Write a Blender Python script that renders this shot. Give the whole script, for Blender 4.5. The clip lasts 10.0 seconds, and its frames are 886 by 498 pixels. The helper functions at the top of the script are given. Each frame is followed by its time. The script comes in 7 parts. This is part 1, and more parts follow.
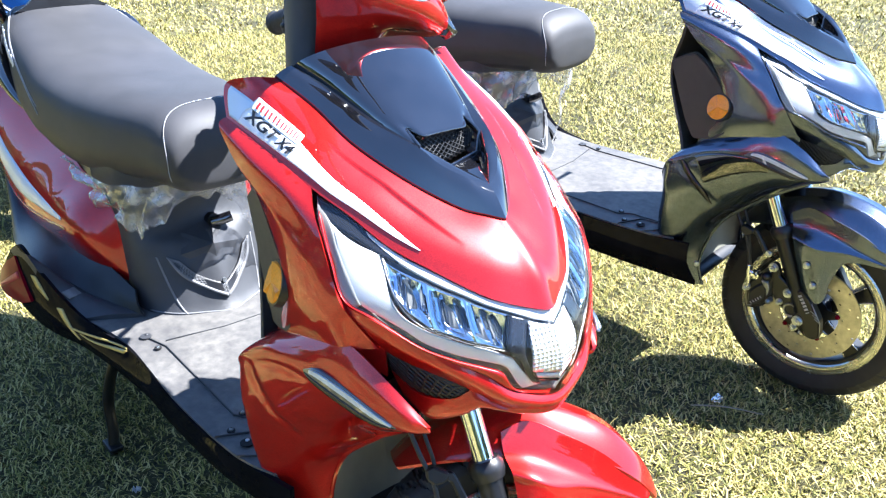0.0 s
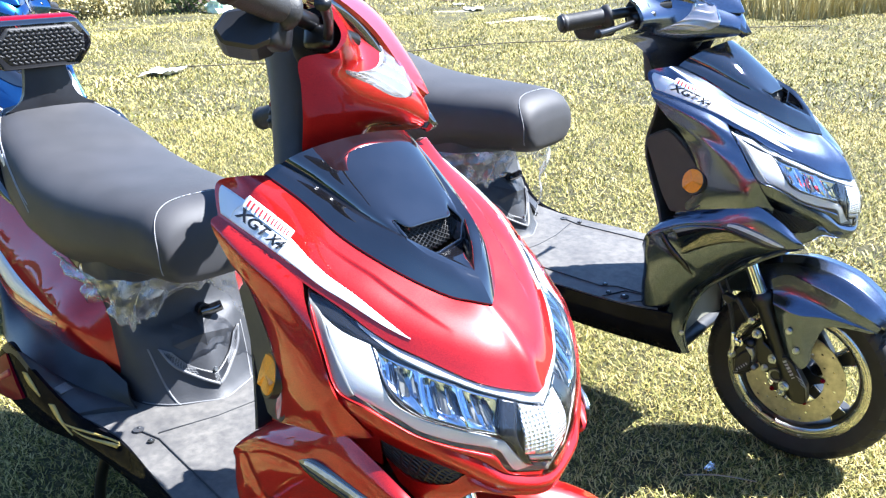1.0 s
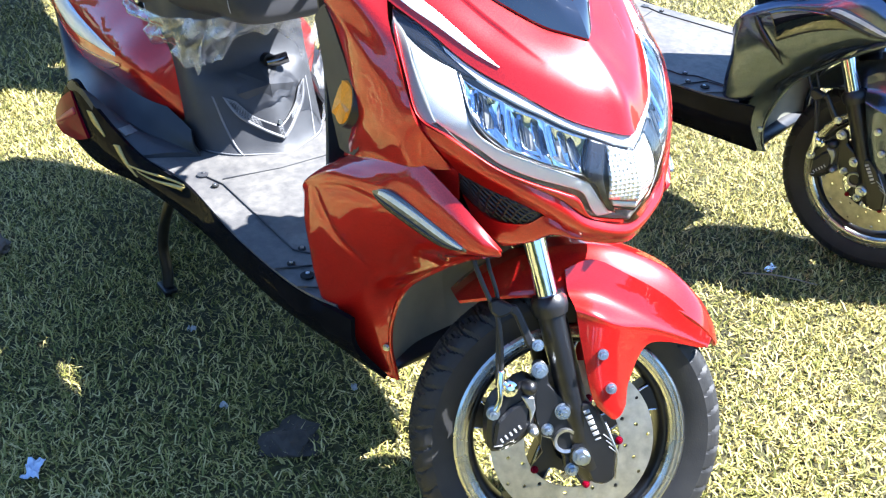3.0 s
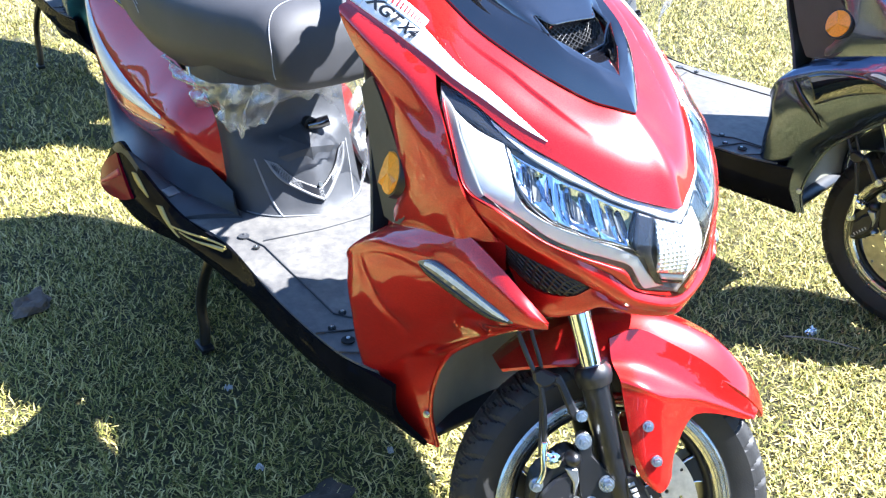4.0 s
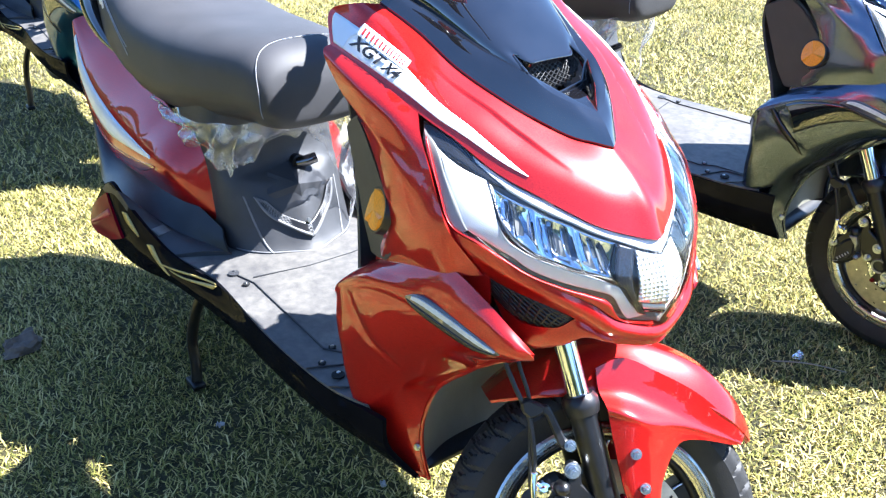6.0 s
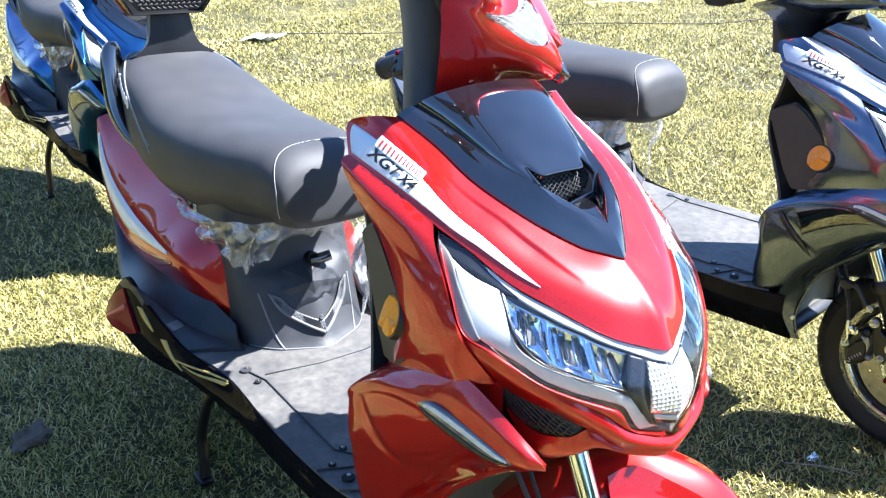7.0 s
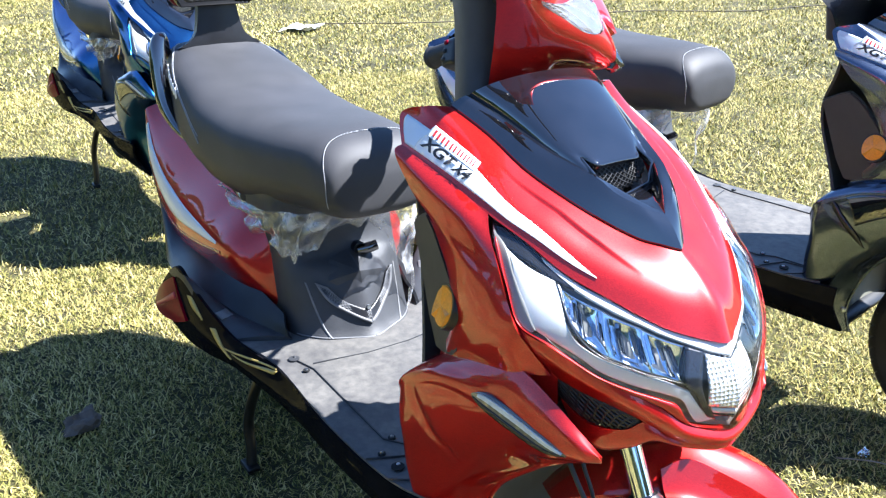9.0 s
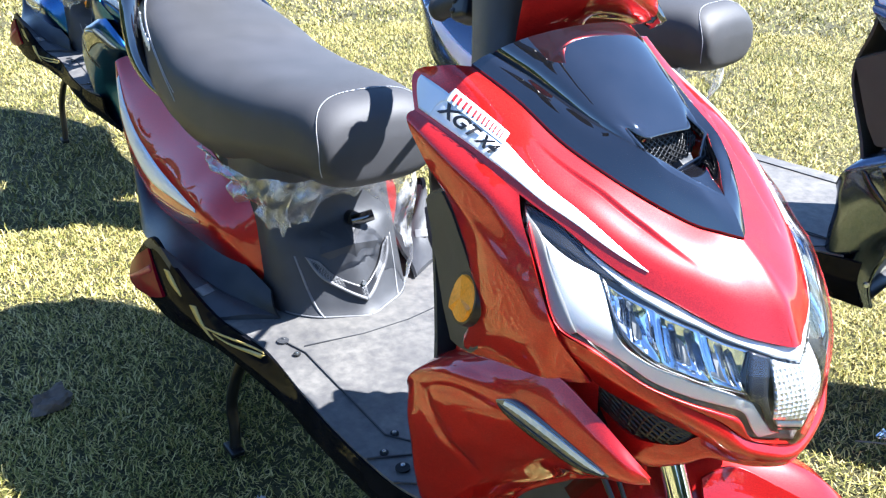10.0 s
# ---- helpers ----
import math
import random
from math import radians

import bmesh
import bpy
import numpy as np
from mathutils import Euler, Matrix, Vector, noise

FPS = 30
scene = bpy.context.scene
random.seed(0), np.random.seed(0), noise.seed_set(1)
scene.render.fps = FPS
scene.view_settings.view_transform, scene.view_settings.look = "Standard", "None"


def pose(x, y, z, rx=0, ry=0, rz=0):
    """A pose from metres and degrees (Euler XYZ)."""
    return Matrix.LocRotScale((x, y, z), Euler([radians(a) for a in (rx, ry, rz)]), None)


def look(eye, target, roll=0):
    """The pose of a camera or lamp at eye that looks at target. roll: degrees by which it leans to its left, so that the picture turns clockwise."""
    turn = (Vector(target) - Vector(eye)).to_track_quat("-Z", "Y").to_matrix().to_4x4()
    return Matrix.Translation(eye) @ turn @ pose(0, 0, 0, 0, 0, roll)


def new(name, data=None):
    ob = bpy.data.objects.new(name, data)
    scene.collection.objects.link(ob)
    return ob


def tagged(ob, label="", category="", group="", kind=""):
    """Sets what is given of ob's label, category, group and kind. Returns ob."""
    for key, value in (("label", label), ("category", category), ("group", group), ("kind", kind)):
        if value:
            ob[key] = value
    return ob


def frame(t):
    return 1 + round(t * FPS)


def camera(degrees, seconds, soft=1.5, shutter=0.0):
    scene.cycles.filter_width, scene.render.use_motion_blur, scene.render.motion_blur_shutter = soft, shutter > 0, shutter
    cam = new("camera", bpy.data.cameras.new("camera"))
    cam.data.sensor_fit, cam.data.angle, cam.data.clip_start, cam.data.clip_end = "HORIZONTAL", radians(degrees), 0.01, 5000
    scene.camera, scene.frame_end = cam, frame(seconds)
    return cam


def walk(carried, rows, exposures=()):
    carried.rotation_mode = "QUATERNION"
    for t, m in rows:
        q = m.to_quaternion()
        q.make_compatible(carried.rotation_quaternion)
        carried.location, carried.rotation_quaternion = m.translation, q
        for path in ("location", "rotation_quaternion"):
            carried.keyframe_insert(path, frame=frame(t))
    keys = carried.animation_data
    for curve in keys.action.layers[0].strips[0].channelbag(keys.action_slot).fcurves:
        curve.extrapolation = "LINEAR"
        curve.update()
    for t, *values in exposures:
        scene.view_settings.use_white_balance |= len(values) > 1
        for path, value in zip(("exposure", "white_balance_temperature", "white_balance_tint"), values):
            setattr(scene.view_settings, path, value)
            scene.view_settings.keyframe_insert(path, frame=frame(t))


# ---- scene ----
cam = camera(53.8, 10.0, soft=1.25)
PATH = [
    (0.0, (0.6469, -0.6732, 1.2012), (-0.3992, 0.2136, 0.5934), 0.31),
    (0.5, (0.6474, -0.6777, 1.2179), (-0.3910, 0.2455, 0.6527), -0.50),
    (1.0, (0.6628, -0.6894, 1.2320), (-0.4005, 0.2458, 0.7373), -1.48),
    (1.5, (0.6550, -0.6978, 1.2030), (-0.4090, 0.1873, 0.6247), -0.68),
    (2.0, (0.6383, -0.7107, 1.1624), (-0.3902, 0.1381, 0.4756), 1.56),
    (2.5, (0.6317, -0.7147, 1.1294), (-0.3662, 0.1073, 0.3687), 1.95),
    (2.7, (0.6319, -0.7145, 1.1192), (-0.3661, 0.0872, 0.3375), 1.45),
    (3.8, (0.6050, -0.7278, 1.1348), (-0.4563, 0.0451, 0.4092), 1.05),
    (4.0, (0.6037, -0.7279, 1.1420), (-0.4686, 0.0497, 0.4380), 0.76),
    (4.5, (0.6032, -0.7351, 1.1589), (-0.5030, 0.0369, 0.5032), 0.50),
    (5.0, (0.6068, -0.7353, 1.1653), (-0.5099, 0.0254, 0.5138), -0.78),
    (5.2, (0.6090, -0.7334, 1.1546), (-0.4861, 0.0360, 0.4773), 0.11),
    (6.3, (0.6215, -0.7308, 1.1569), (-0.4610, 0.0916, 0.5231), 0.19),
    (6.5, (0.6185, -0.7310, 1.1671), (-0.4832, 0.0952, 0.5725), 0.36),
    (7.0, (0.6212, -0.7371, 1.1880), (-0.5179, 0.0858, 0.6633), 0.18),
    (7.5, (0.6248, -0.7394, 1.1999), (-0.5333, 0.0815, 0.7152), 0.22),
    (8.0, (0.6279, -0.7436, 1.2187), (-0.5493, 0.0825, 0.7921), 0.55),
    (8.5, (0.6199, -0.7519, 1.2135), (-0.5600, 0.0562, 0.7611), 0.01),
    (9.0, (0.6051, -0.7547, 1.1875), (-0.5630, 0.0155, 0.6468), -0.48),
    (9.5, (0.5832, -0.7641, 1.1834), (-0.5551, 0.0380, 0.6260), 0.77),
    (10.0, (0.4529, -0.7109, 1.1642), (-0.6673, 0.0752, 0.5501), 0.50),
]
walk(cam, [(t, look(eye, aim, roll)) for t, eye, aim, roll in PATH],
     [(0.0, 2.55), (1.0, 2.35), (1.5, 2.32), (2.0, 2.50), (2.5, 2.62), (4.0, 2.82), (5.0, 2.70), (6.5, 2.57), (7.5, 2.28), (9.0, 2.2), (10.0, 2.4)])

# ---- sky, sun, exposure ----
SUN = Vector((0.42, 0.63, 1.0)).normalized()
world = bpy.data.worlds.new("sky")
scene.world = world
world.use_nodes = True
_n = world.node_tree.nodes
_sky = _n.new("ShaderNodeTexSky")
_sky.sky_type = "NISHITA"
_sky.sun_disc = False
_sky.sun_elevation = math.asin(SUN.z)
_sky.sun_rotation = math.atan2(SUN.x, SUN.y)
_sky.altitude, _sky.air_density, _sky.dust_density, _sky.ozone_density = 600, 1.0, 0.05, 5.0
_n["Background"].inputs["Strength"].default_value = 0.066
world.node_tree.links.new(_sky.outputs[0], _n["Background"].inputs["Color"])
sun_data = bpy.data.lights.new("sun", "SUN")
sun_data.energy, sun_data.angle, sun_data.color = 5.0, radians(0.53), (1.0, 0.965, 0.92)
sun = new("sun", sun_data)
sun.matrix_world = Matrix.Translation((0, 0, 20)) @ SUN.to_track_quat("Z", "Y").to_matrix().to_4x4()
scene.view_settings.exposure = 2.1
scene.view_settings.use_white_balance = True
scene.view_settings.white_balance_temperature = 5830

# ---- materials ----
def mat_nodes(name):
    m = bpy.data.materials.new(name)
    m.use_nodes = True
    nt = m.node_tree
    return m, nt, nt.nodes["Principled BSDF"]


def noise_node(nt, scale, detail=4.0, rough=0.55, coords="Object"):
    tc = nt.nodes.new("ShaderNodeTexCoord")
    nz = nt.nodes.new("ShaderNodeTexNoise")
    nz.inputs["Scale"].default_value, nz.inputs["Detail"].default_value = scale, detail
    nz.inputs["Roughness"].default_value = rough
    nt.links.new(tc.outputs[coords], nz.inputs["Vector"])
    return nz


def ramp_node(nt, src, stops):
    r = nt.nodes.new("ShaderNodeValToRGB")
    while len(r.color_ramp.elements) < len(stops):
        r.color_ramp.elements.new(0.5)
    for e, (p, c) in zip(r.color_ramp.elements, stops):
        e.position, e.color = p, (*c, 1) if len(c) == 3 else c
    nt.links.new(src, r.inputs[0])
    return r


def bump_from(nt, src, bsdf, strength, distance):
    b = nt.nodes.new("ShaderNodeBump")
    b.inputs["Strength"].default_value, b.inputs["Distance"].default_value = strength, distance
    nt.links.new(src, b.inputs["Height"])
    nt.links.new(b.outputs[0], bsdf.inputs["Normal"])
    return b


def surface(name, color, rough=0.5, metal=0.0, vary=0.15, scale=40.0, bump=0.0, bump_scale=600.0, coat=0.0, spec=0.5, coat_ior=1.5):
    """Plain painted, moulded or metal surface with stains at one scale and grain at another."""
    m, nt, b = mat_nodes(name)
    nz = noise_node(nt, scale)
    lo = tuple(max(0.0, c * (1 - vary)) for c in color)
    hi = tuple(min(1.0, c * (1 + vary)) for c in color)
    r = ramp_node(nt, nz.outputs[0], [(0.3, lo), (0.7, hi)])
    nt.links.new(r.outputs[0], b.inputs["Base Color"])
    b.inputs["Metallic"].default_value = metal
    b.inputs["Specular IOR Level"].default_value = spec
    n2 = noise_node(nt, scale * 0.4, 6)
    rr = nt.nodes.new("ShaderNodeMapRange")
    rr.inputs["To Min"].default_value, rr.inputs["To Max"].default_value = rough * 0.8, min(1.0, rough * 1.25)
    nt.links.new(n2.outputs[0], rr.inputs["Value"])
    nt.links.new(rr.outputs[0], b.inputs["Roughness"])
    if coat:
        b.inputs["Coat Weight"].default_value, b.inputs["Coat Roughness"].default_value = coat, 0.012
        b.inputs["Coat IOR"].default_value = coat_ior
    if bump:
        n3 = noise_node(nt, bump_scale, 2)
        bump_from(nt, n3.outputs[0], b, bump, 0.001)
    return m


def paint(name, deep, bright, metal=1.0, rough=0.34, spec=0.0, ior=1.42, haze=0.012):
    """Metallic body paint under clear lacquer: fine flakes, faint orange peel, a film of dust."""
    m, nt, b = mat_nodes(name)
    vor = nt.nodes.new("ShaderNodeTexVoronoi")
    vor.inputs["Scale"].default_value = 1600
    tc = nt.nodes.new("ShaderNodeTexCoord")
    nt.links.new(tc.outputs["Object"], vor.inputs["Vector"])
    sep = nt.nodes.new("ShaderNodeSeparateColor")
    nt.links.new(vor.outputs["Color"], sep.inputs[0])
    r = ramp_node(nt, sep.outputs[0], [(0.0, deep), (1.0, bright)])
    nt.links.new(r.outputs[0], b.inputs["Base Color"])
    b.inputs["Metallic"].default_value, b.inputs["Roughness"].default_value = metal, rough
    b.inputs["Specular Tint"].default_value = (*[min(1.0, 0.15 + c) for c in bright], 1)
    b.inputs["Specular IOR Level"].default_value = spec
    b.inputs["Coat Weight"].default_value, b.inputs["Coat IOR"].default_value = 1.0, ior
    dust = noise_node(nt, 14, 6)
    cr = nt.nodes.new("ShaderNodeMapRange")
    cr.inputs["From Min"].default_value, cr.inputs["From Max"].default_value = 0.4, 0.75
    cr.inputs["To Min"].default_value, cr.inputs["To Max"].default_value = 0.0, 0.02
    nt.links.new(dust.outputs[0], cr.inputs["Value"])
    nt.links.new(cr.outputs[0], b.inputs["Coat Roughness"])
    # faint haze of fine scuffs in the lacquer
    out = [n for n in nt.nodes if n.type == "OUTPUT_MATERIAL"][0]
    hz = nt.nodes.new("ShaderNodeBsdfGlossy")
    hz.inputs["Roughness"].default_value = 0.31
    mx = nt.nodes.new("ShaderNodeMixShader")
    mx.inputs[0].default_value = haze
    nt.links.new(b.outputs[0], mx.inputs[1])
    nt.links.new(hz.outputs[0], mx.inputs[2])
    nt.links.new(mx.outputs[0], out.inputs[0])
    peel = noise_node(nt, 90, 2)
    bp = nt.nodes.new("ShaderNodeBump")
    bp.inputs["Strength"].default_value, bp.inputs["Distance"].default_value = 0.04, 0.001
    nt.links.new(peel.outputs[0], bp.inputs["Height"])
    nt.links.new(bp.outputs[0], b.inputs["Coat Normal"])
    return m


def clear(name, tint=(1, 1, 1), ior=1.45, rough=0.0, extra=0.03):
    """Thin clear plastic: straight-through light and a glossy front."""
    m = bpy.data.materials.new(name)
    m.use_nodes = True
    nt = m.node_tree
    nt.nodes.clear()
    out = nt.nodes.new("ShaderNodeOutputMaterial")
    tr = nt.nodes.new("ShaderNodeBsdfTransparent")
    tr.inputs[0].default_value = (*tint, 1)
    gl = nt.nodes.new("ShaderNodeBsdfGlossy")
    gl.inputs["Roughness"].default_value = rough
    lw = nt.nodes.new("ShaderNodeLayerWeight")
    lw.inputs[0].default_value = 0.5
    fr = nt.nodes.new("ShaderNodeMath")
    fr.operation = "POWER"
    fr.inputs[1].default_value = 5.5
    nt.links.new(lw.outputs["Facing"], fr.inputs[0])
    ad = nt.nodes.new("ShaderNodeMath")
    ad.operation, ad.use_clamp = "ADD", True
    ad.inputs[1].default_value = extra
    nt.links.new(fr.outputs[0], ad.inputs[0])
    mx = nt.nodes.new("ShaderNodeMixShader")
    nt.links.new(ad.outputs[0], mx.inputs[0])
    nt.links.new(tr.outputs[0], mx.inputs[1])
    nt.links.new(gl.outputs[0], mx.inputs[2])
    nt.links.new(mx.outputs[0], out.inputs[0])
    return m, nt, gl


RED = paint("red_metallic_paint", (0.29, 0.003, 0.004), (0.54, 0.015, 0.011), metal=0.50, rough=0.36, haze=0.019, ior=1.56)
GREY = paint("gunmetal_paint", (0.044, 0.057, 0.092), (0.145, 0.182, 0.275), rough=0.26, ior=1.5)
BLUE = paint("blue_metallic_paint", (0.005, 0.055, 0.18), (0.016, 0.145, 0.38), rough=0.28, ior=1.5)
GLOSS_BLACK = surface("gloss_black_plastic", (0.006, 0.006, 0.008), 0.5, vary=0.3, scale=20, coat=1.0, spec=0.0, coat_ior=2.3)
SATIN_BLACK = surface("satin_black_plastic", (0.010, 0.010, 0.012), 0.38, vary=0.25, scale=30, bump=0.15, bump_scale=900)
GRAIN_PLASTIC = surface("grained_dark_grey_plastic", (0.034, 0.035, 0.039), 0.5, vary=0.2, scale=18, bump=0.35, bump_scale=1100)
PANEL_PLASTIC = surface("matt_grey_plastic", (0.042, 0.038, 0.035), 0.55, vary=0.15, scale=25, bump=0.2, bump_scale=900)
EDGE_GREY = surface("worn_grey_edge", (0.15, 0.15, 0.155), 0.5, vary=0.15, scale=60)
CHROME = surface("chrome", (0.85, 0.86, 0.88), 0.06, metal=1.0, vary=0.04, scale=30)
ALLOY = surface("polished_alloy", (0.72, 0.72, 0.72), 0.16, metal=1.0, vary=0.08, scale=40)
RIM_ALLOY = surface("turned_rim_alloy", (0.60, 0.59, 0.55), 0.26, metal=1.0, vary=0.12, scale=40)
STEEL = surface("zinc_bolt_steel", (0.50, 0.53, 0.57), 0.28, metal=1.0, vary=0.15, scale=120)
DULL_STEEL = surface("dull_grey_steel", (0.36, 0.37, 0.38), 0.42, metal=1.0, vary=0.2, scale=120)
DISC_STEEL = surface("brushed_disc_steel", (0.52, 0.49, 0.43), 0.38, metal=1.0, vary=0.2, scale=60)
BLACK_METAL = surface("black_enamelled_metal", (0.006, 0.006, 0.007), 0.32, vary=0.3, scale=50, bump=0.1)
WHITE_DECAL = surface("white_vinyl_decal", (0.80, 0.80, 0.80), 0.25, vary=0.03, scale=10, coat=0.5)
SILVER_DECAL = surface("silver_vinyl_decal", (0.62, 0.68, 0.76), 0.35, metal=0.1, vary=0.06, scale=12, coat=0.5)
CRIMSON_DECAL = surface("crimson_decal", (0.36, 0.004, 0.016), 0.25, vary=0.06, scale=12, coat=0.8)
GOLD_DECAL = surface("gold_decal", (0.42, 0.32, 0.09), 0.45, metal=0.1, vary=0.1, scale=20, coat=0.5)
DARK_DECAL = surface("dark_decal", (0.010, 0.010, 0.012), 0.2, vary=0.1, scale=20, coat=0.5)
TEXT_BLACK = surface("black_print", (0.012, 0.012, 0.014), 0.35, vary=0.1)
TEXT_RED = surface("red_print", (0.62, 0.03, 0.035), 0.35, vary=0.1)
MARK_GREY = surface("grey_print", (0.34, 0.34, 0.34), 0.45, vary=0.15, scale=200)
TEXT_WHITE = surface("white_print", (0.75, 0.75, 0.75), 0.4, vary=0.05)
AMBER = surface("amber_reflector", (0.78, 0.27, 0.004), 0.35, vary=0.15, scale=300, coat=0.25)
TAIL_RED = surface("red_reflector", (0.15, 0.001, 0.012), 0.35, vary=0.2, scale=60, spec=0.05, coat=0.12, coat_ior=1.4)
FROST = surface("frosted_light_guide", (0.68, 0.67, 0.65), 0.35, vary=0.05, scale=8, coat=0.5)
LAMP_DARK = surface("lamp_housing_black", (0.012, 0.013, 0.016), 0.25, vary=0.2, scale=20)
GRIP_RUBBER = surface("grip_rubber", (0.020, 0.019, 0.019), 0.55, vary=0.25, scale=60, bump=0.4, bump_scale=500)
THREAD = surface("pale_thread", (0.42, 0.43, 0.45), 0.7, vary=0.2, scale=400)
CABLE = surface("cable_sheath", (0.018, 0.018, 0.020), 0.45, vary=0.2)
# near-black that paints in the shade of holes and recesses
HOLE_SHADE = surface("painted_hole_shade", (0.004, 0.004, 0.004), 0.9, vary=0.2)
LENS, _, _ = clear("clear_lens", (0.95, 0.96, 0.97), 1.45, 0.01)


def seat_material():
    m, nt, b = mat_nodes("black_vinyl")
    nz = noise_node(nt, 9, 5)
    r = ramp_node(nt, nz.outputs[0], [(0.3, (0.033, 0.033, 0.036)), (0.7, (0.047, 0.046, 0.050))])
    nt.links.new(r.outputs[0], b.inputs["Base Color"])
    b.inputs["Roughness"].default_value = 0.60
    b.inputs["Specular IOR Level"].default_value = 0.42
    v = nt.nodes.new("ShaderNodeTexVoronoi")
    v.inputs["Scale"].default_value = 700
    tc = nt.nodes.new("ShaderNodeTexCoord")
    nt.links.new(tc.outputs["Object"], v.inputs["Vector"])
    bump_from(nt, v.outputs["Distance"], b, 0.25, 0.0006)
    return m


VINYL = seat_material()


def floor_material():
    """Dark moulded floor with dried dust and scuffs."""
    m, nt, b = mat_nodes("dusty_floor_plastic")
    n1, n2 = noise_node(nt, 7, 8, 0.65), noise_node(nt, 60, 5)
    mul = nt.nodes.new("ShaderNodeMath")
    mul.operation = "MULTIPLY"
    nt.links.new(n1.outputs[0], mul.inputs[0])
    nt.links.new(n2.outputs[0], mul.inputs[1])
    r = ramp_node(nt, mul.outputs[0], [(0.14, (0.068, 0.065, 0.064)), (0.40, (0.145, 0.136, 0.122))])
    nt.links.new(r.outputs[0], b.inputs["Base Color"])
    b.inputs["Roughness"].default_value = 0.55
    n3 = noise_node(nt, 1000, 2)
    bump_from(nt, n3.outputs[0], b, 0.3, 0.0008)
    return m


FLOOR_MAT = floor_material()


def tyre_material():
    m, nt, b = mat_nodes("tyre_rubber")
    nz = noise_node(nt, 24, 6)
    r = ramp_node(nt, nz.outputs[0], [(0.35, (0.009, 0.009, 0.010)), (0.75, (0.021, 0.020, 0.019))])
    nt.links.new(r.outputs[0], b.inputs["Base Color"])
    b.inputs["Roughness"].default_value = 0.62
    n3 = noise_node(nt, 400, 3)
    bump_from(nt, n3.outputs[0], b, 0.25, 0.001)
    return m


TYRE = tyre_material()


def reflector_material():
    m, nt, b = mat_nodes("faceted_reflector")
    b.inputs["Metallic"].default_value, b.inputs["Roughness"].default_value = 1.0, 0.05
    b.inputs["Base Color"].default_value = (0.84, 0.90, 0.97, 1)
    return m


REFLECTOR = reflector_material()


def pebble_material():
    """Clear pebbled lamp panel: small round bumps over a bright backing."""
    m, nt, b = mat_nodes("pebbled_lamp_panel")
    b.inputs["Base Color"].default_value = (0.82, 0.83, 0.84, 1)
    b.inputs["Metallic"].default_value, b.inputs["Roughness"].default_value = 0.6, 0.16
    v = nt.nodes.new("ShaderNodeTexVoronoi")
    v.inputs["Scale"].default_value, v.inputs["Randomness"].default_value = 190, 0.15
    tc = nt.nodes.new("ShaderNodeTexCoord")
    nt.links.new(tc.outputs["Object"], v.inputs["Vector"])
    bump_from(nt, v.outputs["Distance"], b, 0.9, 0.004)
    return m


PEBBLE = pebble_material()


def film_material():
    """Crumpled clear film: mostly see-through, milky in its folds, with sharp glints."""
    m, nt, gl = clear("wrapping_film", (0.97, 0.97, 0.98), 1.5, 0.08, 0.07)
    out = [n for n in nt.nodes if n.type == "OUTPUT_MATERIAL"][0]
    last = out.inputs[0].links[0].from_socket
    df = nt.nodes.new("ShaderNodeBsdfDiffuse")
    df.inputs[0].default_value = (0.85, 0.86, 0.88, 1)
    tl = nt.nodes.new("ShaderNodeBsdfTranslucent")
    tl.inputs[0].default_value = (0.85, 0.86, 0.88, 1)
    milk = nt.nodes.new("ShaderNodeMixShader")
    milk.inputs[0].default_value = 0.25
    nt.links.new(df.outputs[0], milk.inputs[1])
    nt.links.new(tl.outputs[0], milk.inputs[2])
    nz = noise_node(nt, 30, 4)
    r = ramp_node(nt, nz.outputs[0], [(0.45, (0.03, 0.03, 0.03)), (0.72, (0.42, 0.42, 0.42))])
    mx = nt.nodes.new("ShaderNodeMixShader")
    nt.links.new(r.outputs[0], mx.inputs[0])
    nt.links.new(last, mx.inputs[1])
    nt.links.new(milk.outputs[0], mx.inputs[2])
    nt.links.new(mx.outputs[0], out.inputs[0])
    return m


FILM = film_material()


# ---- mesh helpers ----
def empty(name, m=None):
    ob = new(name)
    ob.empty_display_size = 0.2
    if m is not None:
        ob.matrix_basis = m
    return ob


def part(name, bm, material, parent=None, label="", smooth=True, recalc=True, auto=None):
    if recalc:
        bmesh.ops.recalc_face_normals(bm, faces=bm.faces)
    me = bpy.data.meshes.new(name)
    bm.to_mesh(me)
    bm.free()
    me.materials.append(material)
    if smooth:
        me.polygons.foreach_set("use_smooth", [True] * len(me.polygons))
        if auto is None and (name.endswith("bolt") or name.endswith("screw")):
            auto = 25
        if auto is not None:
            me.set_sharp_from_angle(angle=radians(auto))
    ob = new(name, me)
    if parent is not None:
        ob.parent = parent
    if label:
        ob["label"] = label
    return ob


def spline_weights(n, s):
    """Catmull-Rom through n points, ends held, at s in 0..1: indices and weights."""
    x = np.clip(np.asarray(s, float), 0, 1) * (n - 1)
    i = np.minimum(x.astype(int), n - 2)
    t = x - i
    idx = np.stack([np.maximum(i - 1, 0), i, i + 1, np.minimum(i + 2, n - 1)], -1)
    w = 0.5 * np.stack([-t + 2 * t**2 - t**3, 2 - 5 * t**2 + 3 * t**3, t + 4 * t**2 - 3 * t**3, -t**2 + t**3], -1)
    return idx, w


